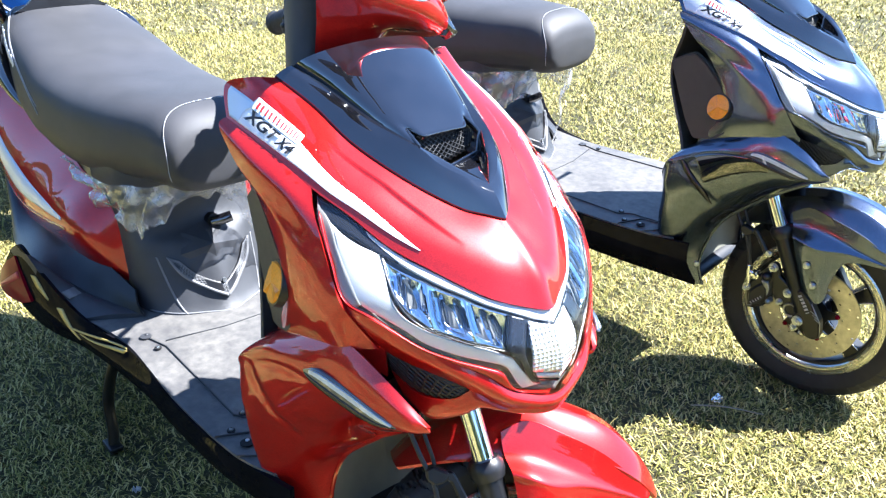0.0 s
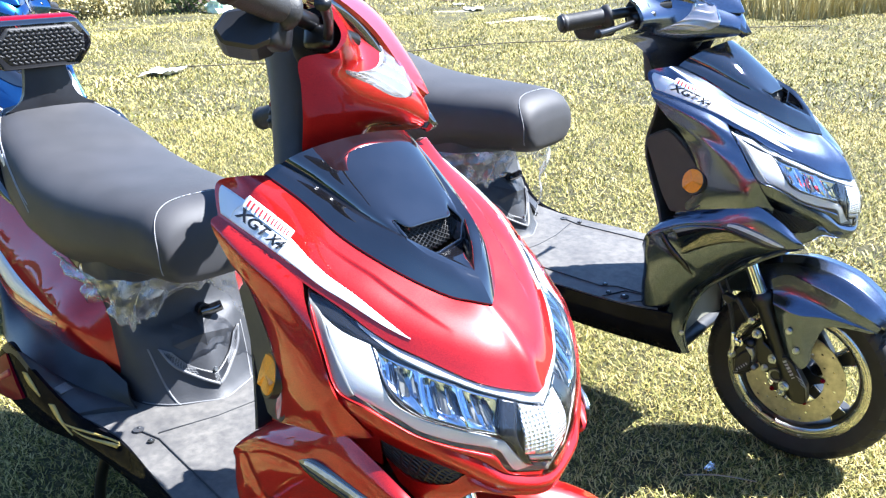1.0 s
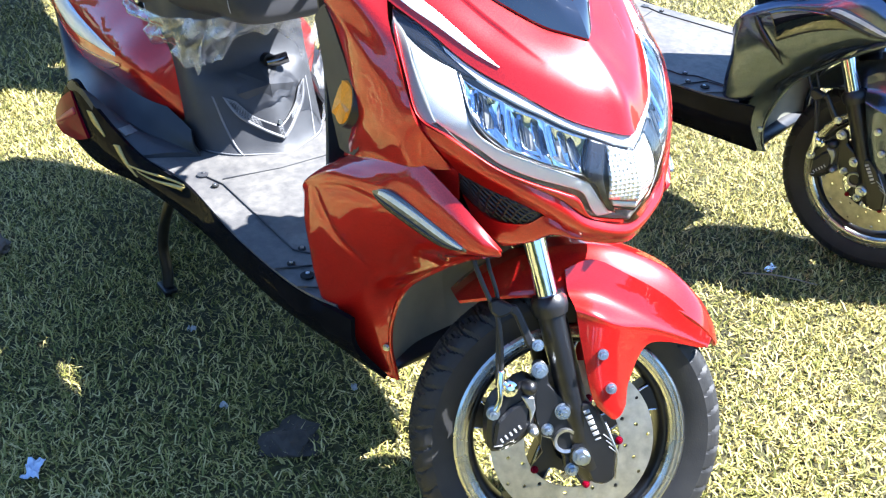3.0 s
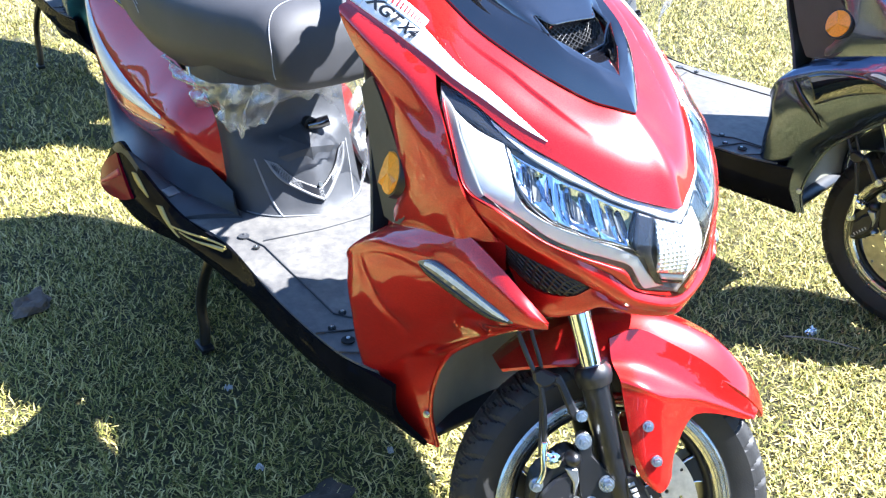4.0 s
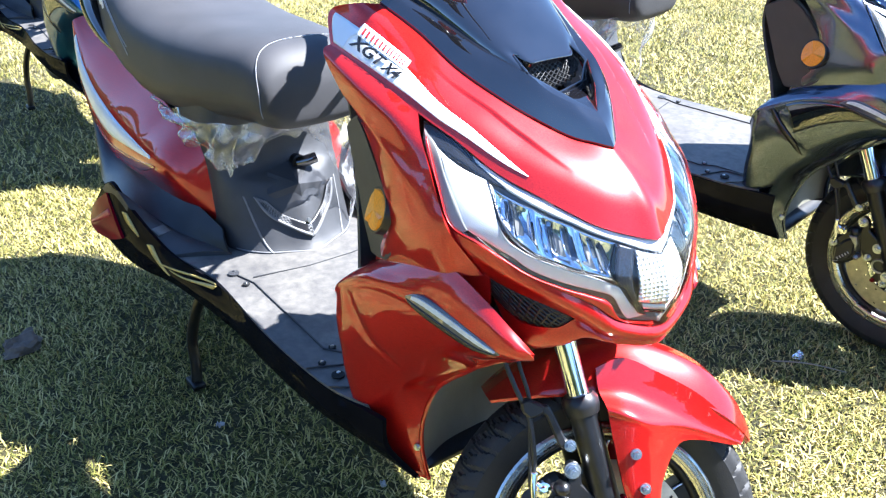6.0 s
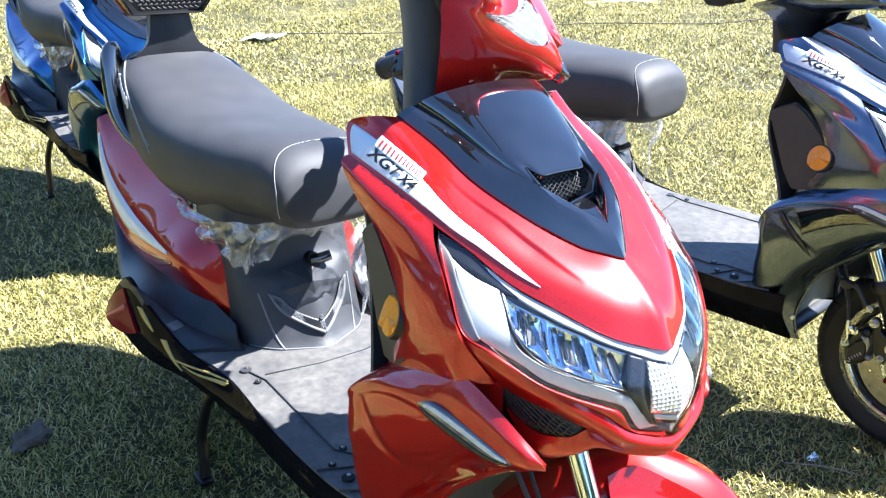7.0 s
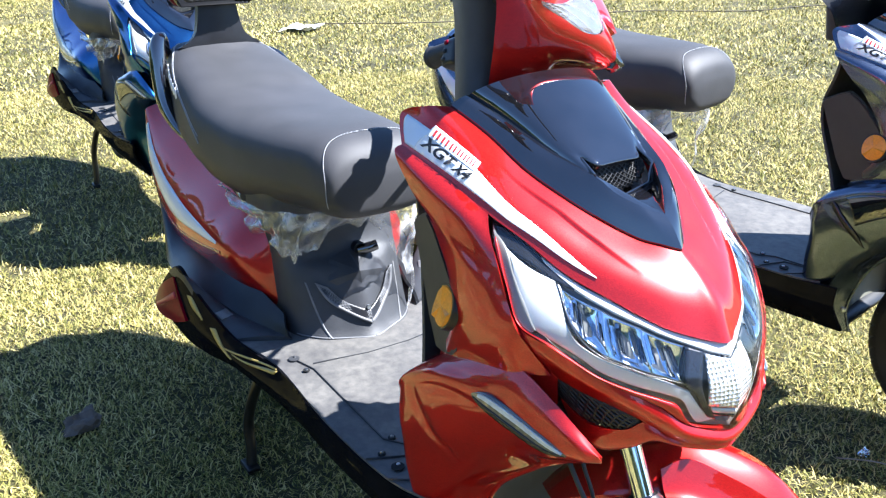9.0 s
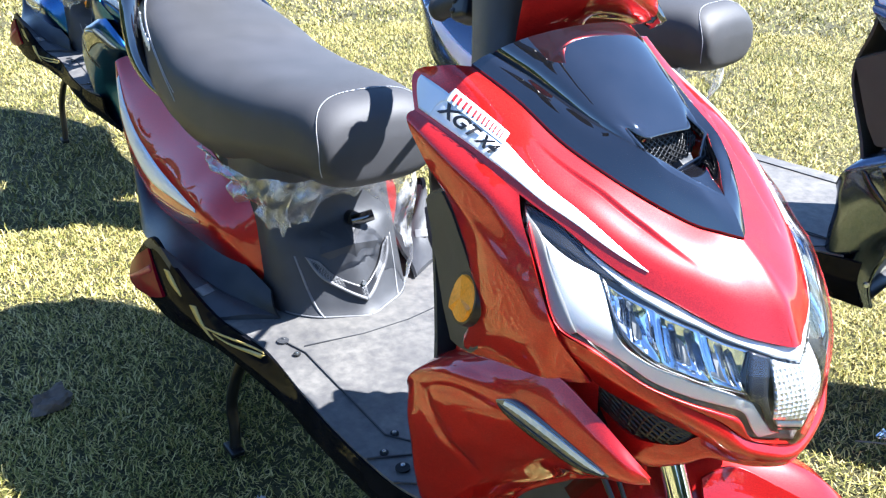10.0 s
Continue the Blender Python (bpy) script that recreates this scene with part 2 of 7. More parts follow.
class Surf:
    """A smooth sheet through rows of control points: u runs along a row, v from the first row to the last."""

    def __init__(self, rows, fix=None):
        self.c = np.array(rows, float)
        if fix is not None:
            self.c = fix(self.c)

    def at(self, u, v):
        u, v = np.broadcast_arrays(np.asarray(u, float), np.asarray(v, float))
        nv, nu = self.c.shape[:2]
        iv, wv = spline_weights(nv, v)
        iu, wu = spline_weights(nu, u)
        p = self.c[iv[..., :, None], iu[..., None, :]]
        return np.einsum("...a,...b,...abk->...k", wv, wu, p)

    def normal(self, u, v, e=0.004):
        u, v = np.broadcast_arrays(np.clip(np.asarray(u, float), 0.012, 0.988), np.clip(np.asarray(v, float), 0.012, 0.988))
        du = self.at(np.minimum(u + e, 1), v) - self.at(np.maximum(u - e, 0), v)
        dv = self.at(u, np.minimum(v + e, 1)) - self.at(u, np.maximum(v - e, 0))
        n = np.cross(du, dv)
        ln = np.linalg.norm(n, axis=-1, keepdims=True)
        return n / np.maximum(ln, 1e-9)

    def out(self, u, v, d):
        """Points d outside the surface, outside being away from the machine's spine."""
        p, n = self.at(u, v), self.normal(u, v)
        away = p - np.array([-0.35, 0.0, 0.55])
        sgn = np.where((n * away).sum(-1, keepdims=True) < 0, -1.0, 1.0)
        # one side for the whole sheet
        sgn = 1.0 if np.mean(sgn) >= 0 else -1.0
        return p + n * np.asarray(d, float)[..., None] * sgn


def grid_faces(bm, verts, nu, nv):
    for j in range(nv - 1):
        for i in range(nu - 1):
            q = [verts[j * nu + i], verts[j * nu + i + 1], verts[(j + 1) * nu + i + 1], verts[(j + 1) * nu + i]]
            if len({v.co.to_tuple(6) for v in q}) >= 3:
                try:
                    bm.faces.new(q)
                except ValueError:
                    pass


def shell_bm(outer, inner, bm=None):
    """Closed shell between two grids of points, shape (nv, nu, 3)."""
    bm = bm or bmesh.new()
    nv, nu = outer.shape[:2]
    a = [bm.verts.new(p) for p in outer.reshape(-1, 3)]
    b = [bm.verts.new(p) for p in inner.reshape(-1, 3)]
    for j in range(nv - 1):
        for i in range(nu - 1):
            k = j * nu + i
            bm.faces.new((a[k], a[k + 1], a[k + nu + 1], a[k + nu]))
            bm.faces.new((b[k], b[k + nu], b[k + nu + 1], b[k + 1]))
    rim = [j for j in range(nu)] + [nu * (j + 1) - 1 for j in range(1, nv)] + [nu * (nv - 1) + i for i in range(nu - 2, -1, -1)] + [nu * j for j in range(nv - 2, 0, -1)]
    for k, l in zip(rim, rim[1:] + rim[:1]):
        bm.faces.new((a[k], b[k], b[l], a[l]))
    return bm


def mirror_pts(g):
    return g * np.array([1, -1, 1])


def sheet(name, s, nu, nv, material, parent, thick=0.004, both=None, label="", u=(0, 1), v=(0, 1), lift=0.0, fix=None):
    """A panel of real thickness over part of a surface. both: None, 'join' (one mesh with its mirror image) or 'pair' (two parts)."""
    uu, vv = np.meshgrid(np.linspace(*u, nu), np.linspace(*v, nv))
    o = s.out(uu, vv, lift)
    i = s.out(uu, vv, lift - thick)
    if fix is not None:
        o, i = fix(o), fix(i)
    bm = shell_bm(o, i)
    if both == "join":
        shell_bm(mirror_pts(o), mirror_pts(i), bm)
    made = [part(name, bm, material, parent, label, auto=50)]
    if both == "pair":
        made.append(part(name, shell_bm(mirror_pts(o), mirror_pts(i)), material, parent, label, auto=50))
    return made


def strip(name, s, top, low, n, m, material, parent, lift=0.0009, thick=0.001, both=None, label="", fix=None):
    """A decal or inlay between two curves drawn in a surface's own (u, v)."""
    top, low = np.array(top, float), np.array(low, float)
    ti, tw = spline_weights(len(top), np.linspace(0, 1, n))
    a = np.einsum("nk,nkc->nc", tw, top[ti])
    li, lw = spline_weights(len(low), np.linspace(0, 1, n))
    b = np.einsum("nk,nkc->nc", lw, low[li])
    k = np.linspace(0, 1, m)[:, None, None]
    uv = a[None] * (1 - k) + b[None] * k
    o, i = s.out(uv[..., 0], uv[..., 1], lift), s.out(uv[..., 0], uv[..., 1], lift - thick)
    if fix is not None:
        o, i = fix(o), fix(i)
    made = [part(name, shell_bm(o, i), material, parent, label)]
    if both:
        made.append(part(name, shell_bm(mirror_pts(o), mirror_pts(i)), material, parent, label))
    return made


def tube_bm(pts, radius, seg=10, bm=None, closed_ends=True, smooth_n=0):
    """A round bar along a line of points; radius a number or one for each point."""
    bm = bm or bmesh.new()
    pts = np.array(pts, float)
    rad = np.full(len(pts), radius, float) if np.isscalar(radius) else np.array(radius, float)
    if smooth_n:
        idx, w = spline_weights(len(pts), np.linspace(0, 1, smooth_n))
        rad = np.einsum("nk,nk->n", w, rad[idx])
        pts = np.einsum("nk,nkc->nc", w, pts[idx])
    rings = []
    up = Vector((0.13, 0.21, 0.97))
    for k, p in enumerate(pts):
        d = Vector(pts[min(k + 1, len(pts) - 1)] - pts[max(k - 1, 0)]).normalized()
        x = d.cross(up)
        if x.length < 0.05:
            x = d.cross(Vector((1, 0, 0)))
        x.normalize()
        up = x.cross(d).normalized()
        rings.append([bm.verts.new(Vector(p) + (x * math.cos(a) + up * math.sin(a)) * rad[k]) for a in np.linspace(0, 2 * math.pi, seg, endpoint=False)])
    for a, b in zip(rings, rings[1:]):
        for i in range(seg):
            bm.faces.new((a[i], a[(i + 1) % seg], b[(i + 1) % seg], b[i]))
    if closed_ends:
        bm.faces.new(rings[0])
        bm.faces.new(rings[-1])
    return bm


def lathe_bm(profile, seg=48, centre=(0, 0, 0), bm=None, shape=None):
    """Turn a closed profile of (radius, y) round the y axis. shape(r, y, angle) may press in grooves."""
    bm = bm or bmesh.new()
    rings = []
    for k in range(seg):
        a = 2 * math.pi * k / seg
        ring = []
        for r, y in profile:
            rr = shape(r, y, a) if shape else r
            ring.append(bm.verts.new((centre[0] + rr * math.cos(a), centre[1] + y, centre[2] + rr * math.sin(a))))
        rings.append(ring)
    n = len(profile)
    for k in range(seg):
        p, q = rings[k], rings[(k + 1) % seg]
        for i in range(n):
            bm.faces.new((p[i], p[(i + 1) % n], q[(i + 1) % n], q[i]))
    return bm


def block_bm(size, m=None, bevel=0.004, bm=None, taper=1.0, seg=2):
    """A box with rounded edges; taper narrows its top."""
    b = bmesh.new()
    bmesh.ops.create_cube(b, size=1)
    for v in b.verts:
        k = taper if v.co.z > 0 else 1.0
        v.co = Vector((v.co.x * size[0] * k, v.co.y * size[1] * k, v.co.z * size[2]))
    if bevel:
        bmesh.ops.bevel(b, geom=b.edges, offset=bevel, segments=seg, profile=0.6, affect="EDGES")
    if m is not None:
        b.transform(m)
    if bm is None:
        return b
    return join_bm(bm, b)


def join_bm(bm, other):
    me = bpy.data.meshes.new("tmp")
    other.to_mesh(me)
    other.free()
    bm.from_mesh(me)
    bpy.data.meshes.remove(me)
    return bm


def bolt_bm(p, axis, r=0.006, h=0.006, bm=None):
    """Hexagon head on a washer."""
    r = r * 0.86
    q = Vector(axis).normalized().to_track_quat("Z", "Y").to_matrix().to_4x4()
    b = bmesh.new()
    bmesh.ops.create_cone(b, cap_ends=True, segments=16, radius1=r * 1.35, radius2=r * 1.3, depth=h * 0.35, matrix=Matrix.Translation((0, 0, h * 0.17)))
    bmesh.ops.create_cone(b, cap_ends=True, segments=6, radius1=r, radius2=r * 0.94, depth=h * 0.8, matrix=Matrix.Translation((0, 0, h * 0.7)))
    bmesh.ops.create_cone(b, cap_ends=True, segments=10, radius1=r * 0.5, radius2=r * 0.42, depth=h * 0.3, matrix=Matrix.Translation((0, 0, h * 1.2)))
    b.transform(Matrix.Translation(p) @ q)
    return join_bm(bm, b) if bm is not None else b


def plate_bm(outline, y0, y1, bevel=0.0015):
    """A flat plate with the given (x, z) outline between two y."""
    bm = bmesh.new()
    f = bm.faces.new([bm.verts.new((x, y0, z)) for x, z in outline])
    r = bmesh.ops.extrude_face_region(bm, geom=[f])
    bmesh.ops.translate(bm, verts=[v for v in r["geom"] if isinstance(v, bmesh.types.BMVert)], vec=(0, y1 - y0, 0))
    if bevel:
        bmesh.ops.bevel(bm, geom=bm.edges[:], offset=bevel, segments=1, affect="EDGES")
    return bm


def blend_rows(a, b, k, bulge=(0, 0, 0)):
    return [tuple(np.array(p) * (1 - k) + np.array(q) * k + np.array(bulge)) for p, q in zip(a, b)]


def resample(pts, n):
    pts = np.array(pts, float)
    d = np.r_[0, np.cumsum(np.linalg.norm(np.diff(pts, axis=0), axis=1))]
    s = np.linspace(0, d[-1], n)
    return [tuple(np.array([np.interp(x, d, pts[:, k]) for k in range(3)])) for x in s]


def text_on(name, body, s, uv0, along, upward, material, parent, lift=0.0012, shear=0.0):
    """Lettering laid on a surface: uv0 is its lower left corner, along and upward its width and height in (u, v)."""
    cu = bpy.data.curves.new(name, "FONT")
    cu.body, cu.size, cu.shear, cu.offset = body, 1.0, shear, 0.032
    ob = bpy.data.objects.new(name, cu)
    scene.collection.objects.link(ob)
    bpy.context.view_layer.update()
    me = bpy.data.meshes.new_from_object(ob.evaluated_get(bpy.context.evaluated_depsgraph_get()))
    bpy.data.objects.remove(ob)
    bpy.data.curves.remove(cu)
    xy = np.array([v.co[:2] for v in me.vertices])
    xy = (xy - xy.min(0)) / (xy.max(0) - xy.min(0))
    uv = np.array(uv0) + xy[:, :1] * np.array(along) + xy[:, 1:2] * np.array(upward)
    me.vertices.foreach_set("co", s.out(uv[:, 0], uv[:, 1], lift).ravel())
    me.materials.append(material)
    me.update()
    ob = new(name, me)
    ob.parent = parent
    return ob


SKIRT_BLACK = surface("skirt_black_plastic", (0.006, 0.006, 0.008), 0.5, vary=0.3, scale=20, spec=0.0, coat=0.16, coat_ior=1.45)
LAMP_GREY = surface("smoked_lamp_trim", (0.16, 0.155, 0.14), 0.3, vary=0.1, scale=10)
TURN_CLEAR = surface("clear_lamp_facets", (0.46, 0.42, 0.42), 0.22, metal=0.7, vary=0.1, scale=40)
GLINT_PINK = surface("pink_painted_glint", (0.32, 0.02, 0.05), 0.35, vary=0.2, scale=80)
GUIDE_CLEAR = surface("clear_guide_plastic", (0.52, 0.58, 0.66), 0.4, vary=0.15, scale=90, coat=0.5)
SMOKED = surface("smoked_lamp_plastic", (0.035, 0.045, 0.065), 0.3, vary=0.2, scale=20, coat=1.0, coat_ior=1.8)
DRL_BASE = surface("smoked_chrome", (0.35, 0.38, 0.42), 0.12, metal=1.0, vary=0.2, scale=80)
ARCH_PLASTIC = surface("dusty_arch_plastic", (0.15, 0.145, 0.115), 0.5, vary=0.2, scale=12)
# ---- the scooter, one kind in three colours ----
# x runs forward from the front axle, y to the rider's left, z up from the ground
RAKE, PIVOT, WY = radians(26), np.array([-0.03, 0.0, 0.233]), 0.02
HOOD_IN = [(-0.324, -0.129, 0.952), (-0.262, -0.115, 0.926), (-0.199, -0.105, 0.893), (-0.1445, -0.088, 0.868), (-0.102, -0.065, 0.846), (-0.068, -0.039, 0.828), (-0.0485, -0.0185, 0.821), (-0.0397, -0.008, 0.8175), (-0.034, 0.0, 0.815)]
HOOD_MID = [
    [(-0.334, -0.16, 0.955), (-0.2572, -0.1433, 0.9158), (-0.19, -0.1333, 0.8842), (-0.1379, -0.1159, 0.8603), (-0.0918, -0.0927, 0.8359), (-0.0539, -0.0651, 0.8171), (-0.0241, -0.0359, 0.8027), (-0.0093, -0.0141, 0.7949), (-0.0016, 0.0, 0.7915)],
    [(-0.3735, -0.1735, 0.941), (-0.2548, -0.1677, 0.9017), (-0.1834, -0.1577, 0.8715), (-0.1339, -0.1402, 0.8485), (-0.0846, -0.1176, 0.8214), (-0.0431, -0.0893, 0.8014), (-0.0031, -0.0524, 0.7796), (0.0175, -0.0198, 0.7674), (0.0273, 0.0, 0.7631)],
]
HOOD_OUT = [(-0.352, -0.187, 0.905), (-0.257, -0.182, 0.883), (-0.182, -0.172, 0.854), (-0.135, -0.155, 0.8315), (-0.0835, -0.134, 0.8015), (-0.0395, -0.107, 0.780), (0.009, -0.065, 0.7515), (0.0345, -0.024, 0.7355), (0.046, 0, 0.7305)]
FLANK = [
    [(-0.352, -0.187, 0.905), (-0.274, -0.187, 0.887), (-0.211, -0.180, 0.867), (-0.178, -0.170, 0.848)],
    [(-0.348, -0.200, 0.896), (-0.270, -0.203, 0.873), (-0.208, -0.196, 0.854), (-0.166, -0.181, 0.836)],
    [(-0.309, -0.200, 0.856), (-0.237, -0.202, 0.832), (-0.176, -0.197, 0.812), (-0.140, -0.189, 0.808)],
    [(-0.268, -0.193, 0.815), (-0.195, -0.204, 0.790), (-0.143, -0.202, 0.774), (-0.112, -0.194, 0.770)],
    [(-0.227, -0.195, 0.740), (-0.194, -0.203, 0.712), (-0.122, -0.205, 0.723), (-0.088, -0.196, 0.741)],
    [(-0.276, -0.180, 0.628), (-0.217, -0.193, 0.652), (-0.105, -0.195, 0.684), (-0.066, -0.165, 0.688)],
]
LAMP_TOP = [(-0.178, -0.167, 0.848), (-0.135, -0.155, 0.8315), (-0.104, -0.143, 0.813), (-0.070, -0.127, 0.7945), (-0.0395, -0.107, 0.780), (-0.014, -0.087, 0.7655), (0.009, -0.065, 0.7515), (0.0345, -0.024, 0.7355), (0.046, 0, 0.7305)]
LAMP_LOW = [(-0.158, -0.181, 0.829), (-0.1215, -0.188, 0.786), (-0.094, -0.192, 0.751), (-0.0625, -0.1785, 0.7345), (-0.021, -0.1465, 0.705), (0.009, -0.1165, 0.687), (0.031, -0.087, 0.6695), (0.0485, -0.055, 0.644), (0.066, 0, 0.6285)]
CHIN_TOP = [(-0.100, -0.194, 0.752), (-0.085, -0.190, 0.742), (-0.050, -0.174, 0.730), (-0.020, -0.1465, 0.7035), (0.010, -0.1165, 0.6855), (0.032, -0.087, 0.6675), (0.0495, -0.055, 0.642), (0.0665, 0, 0.627)]
CHIN_LOW = [(-0.107, -0.186, 0.735), (-0.0725, -0.162, 0.690), (-0.040, -0.1455, 0.675), (-0.011, -0.120, 0.660), (0.0145, -0.098, 0.6465), (0.038, -0.069, 0.6235), (0.0535, -0.0465, 0.6175), (0.065, 0, 0.6065)]
WING_RIDGE = [(-0.338, -0.196, 0.546), (-0.320, -0.205, 0.588), (-0.265, -0.180, 0.636), (-0.177, -0.190, 0.673), (-0.099, -0.190, 0.693), (-0.047, -0.178, 0.669), (-0.014, -0.163, 0.639), (0.010, -0.150, 0.614)]
WING_CREASE = [(-0.336, -0.204, 0.538), (-0.313, -0.221, 0.572), (-0.235, -0.223, 0.622), (-0.148, -0.216, 0.634), (-0.092, -0.203, 0.624), (-0.044, -0.188, 0.614), (-0.004, -0.170, 0.610), (0.010, -0.151, 0.607)]
WING_MID = [(-0.328, -0.212, 0.526), (-0.310, -0.224, 0.530), (-0.237, -0.222, 0.549), (-0.163, -0.207, 0.567), (-0.106, -0.190, 0.583), (-0.062, -0.173, 0.582), (-0.030, -0.160, 0.590), (-0.005, -0.150, 0.597)]
WING_ARCH = [(-0.326, -0.210, 0.488), (-0.306, -0.222, 0.49), (-0.255, -0.213, 0.495), (-0.200, -0.190, 0.500), (-0.150, -0.155, 0.510), (-0.118, -0.128, 0.522), (-0.072, -0.132, 0.556), (-0.029, -0.142, 0.585)]
WING_LOWER = [
    [(-0.326, -0.210, 0.488), (-0.306, -0.222, 0.490), (-0.255, -0.213, 0.495), (-0.200, -0.190, 0.500), (-0.150, -0.155, 0.510), (-0.118, -0.128, 0.522)],
    [(-0.332, -0.200, 0.428), (-0.314, -0.212, 0.430), (-0.280, -0.203, 0.430), (-0.245, -0.182, 0.432), (-0.220, -0.155, 0.436), (-0.199, -0.132, 0.446)],
    [(-0.330, -0.183, 0.358), (-0.316, -0.194, 0.360), (-0.290, -0.182, 0.356), (-0.268, -0.165, 0.358), (-0.248, -0.148, 0.362), (-0.233, -0.134, 0.374)],
    [(-0.298, -0.162, 0.303), (-0.288, -0.170, 0.305), (-0.275, -0.160, 0.302), (-0.264, -0.150, 0.302), (-0.253, -0.140, 0.302), (-0.244, -0.131, 0.310)],
    [(-0.270, -0.142, 0.258), (-0.264, -0.148, 0.260), (-0.256, -0.143, 0.258), (-0.246, -0.138, 0.258), (-0.238, -0.134, 0.258), (-0.228, -0.130, 0.260)],
]
SKIRT = [
    [(-0.25, -0.195, 0.385), (-0.40, -0.224, 0.385), (-0.56, -0.229, 0.386), (-0.76, -0.217, 0.388), (-0.93, -0.248, 0.400), (-1.025, -0.284, 0.472), (-1.072, -0.302, 0.517), (-1.186, -0.308, 0.436)],
    [(-0.25, -0.190, 0.330), (-0.40, -0.218, 0.325), (-0.58, -0.229, 0.335), (-0.75, -0.230, 0.350), (-0.925, -0.258, 0.362), (-1.030, -0.288, 0.397), (-1.108, -0.303, 0.402), (-1.200, -0.311, 0.392)],
    [(-0.24, -0.146, 0.260), (-0.45, -0.186, 0.276), (-0.60, -0.204, 0.290), (-0.74, -0.216, 0.312), (-0.92, -0.246, 0.330), (-1.03, -0.272, 0.328), (-1.115, -0.285, 0.330), (-1.196, -0.301, 0.362)],
]
SIDE_TOP = [(-1.643, -0.105, 0.740), (-1.450, -0.122, 0.715), (-1.300, -0.132, 0.660), (-1.140, -0.138, 0.625), (-0.990, -0.140, 0.588), (-0.942, -0.124, 0.440)]
SIDE_LOW = [(-1.690, -0.145, 0.665), (-1.600, -0.184, 0.540), (-1.440, -0.192, 0.448), (-1.220, -0.190, 0.446), (-1.040, -0.178, 0.456), (-0.932, -0.125, 0.426)]
SEAT_SECTIONS = [  # x, half width, top, bottom
    (-0.729, 0.066, 0.728, 0.690), (-0.732, 0.094, 0.752, 0.676), (-0.744, 0.110, 0.784, 0.664), (-0.778, 0.121, 0.808, 0.655), (-0.84, 0.130, 0.815, 0.650), (-0.95, 0.152, 0.813, 0.640),
    (-1.10, 0.168, 0.811, 0.618), (-1.24, 0.174, 0.822, 0.620), (-1.33, 0.170, 0.846, 0.632), (-1.45, 0.157, 0.874, 0.662), (-1.54, 0.134, 0.893, 0.725), (-1.590, 0.118, 0.894, 0.760), (-1.608, 0.085, 0.884, 0.79),
]


def steer_fix(angle):
    """Turns points of the fork and handlebar about the raked steering axis."""
    rot = np.array(Matrix.Rotation(angle, 3, Vector((-math.sin(RAKE), 0, math.cos(RAKE)))))

    def fix(p):
        return (np.asarray(p) - PIVOT) @ rot.T + PIVOT
    return fix


def mesh_bars_bm(s, nu, nv, r, lift, u=(0, 1), v=(0, 1)):
    """A diamond mesh of thin bars over part of a surface."""
    bm = bmesh.new()
    segs = []
    for k in range(-nv, nu + nv):
        for sgn in (1, -1):
            line = []
            for j in range(nv + 1):
                a = k + (j if sgn > 0 else nv - j)
                if 0 <= a <= nu:
                    line.append((a / nu, j / nv))
            if len(line) > 1:
                segs.append(np.array(line))
    for line in segs:
        uu, vv = u[0] + line[:, 0] * (u[1] - u[0]), v[0] + line[:, 1] * (v[1] - v[0])
        tube_bm(s.out(uu, vv, lift), r, 5, bm)
    return bm


def whole(s):
    """The sheet over both sides of the machine, without a seam on its middle line."""
    return Surf(np.concatenate([s.c, mirror_pts(s.c[:, ::-1])[:, 1:]], 1))


VISOR_CREASE = [(-0.315, -0.11, 0.966), (-0.268, -0.099, 0.949), (-0.195, -0.081, 0.9175), (-0.161, -0.07, 0.906), (-0.123, -0.056, 0.8925), (-0.099, -0.0445, 0.8765), (-0.0785, -0.027, 0.8645), (-0.069, -0.013, 0.857), (-0.0635, 0.0, 0.853)]


def mask_shell_bm(o, i, keep, bm=None):
    """A shell between two grids of points over the cells that keep names."""
    bm = bm or bmesh.new()
    nv, nu = o.shape[:2]
    cells = [(r, c) for r in range(nv - 1) for c in range(nu - 1) if keep(r, c)]
    used = sorted({k for r, c in cells for k in (r * nu + c, r * nu + c + 1, (r + 1) * nu + c, (r + 1) * nu + c + 1)})
    fo, fi = o.reshape(-1, 3), i.reshape(-1, 3)
    a = {k: bm.verts.new(fo[k]) for k in used}
    b = {k: bm.verts.new(fi[k]) for k in used}
    border = {}
    for r, c in cells:
        q = [r * nu + c, r * nu + c + 1, (r + 1) * nu + c + 1, (r + 1) * nu + c]
        bm.faces.new([a[k] for k in q])
        bm.faces.new([b[k] for k in q[::-1]])
        for k, l in zip(q, q[1:] + q[:1]):
            border[k, l] = 1
    for k, l in border:
        if (l, k) not in border:
            bm.faces.new((a[l], a[k], b[k], b[l]))
    return bm


def hood_fold(u, v):
    """The dart pressed into the hood beside the visor, and a soft keel towards the nose."""
    line = np.interp(u, [0.20, 0.277, 0.396, 0.52, 0.667, 0.72], [0.24, 0.251, 0.25, 0.328, 0.49, 0.56])
    fade = np.clip((u - 0.20) / 0.14, 0, 1) * np.clip((0.675 - u) / 0.16, 0, 1)
    side = v - line
    ramp = np.clip((side + 0.02) / 0.05, 0, 1)
    drop = ramp * ramp * (3 - 2 * ramp) * np.exp(-np.clip(side - 0.03, 0, 1) / 0.20)
    return -0.0034 * fade * drop


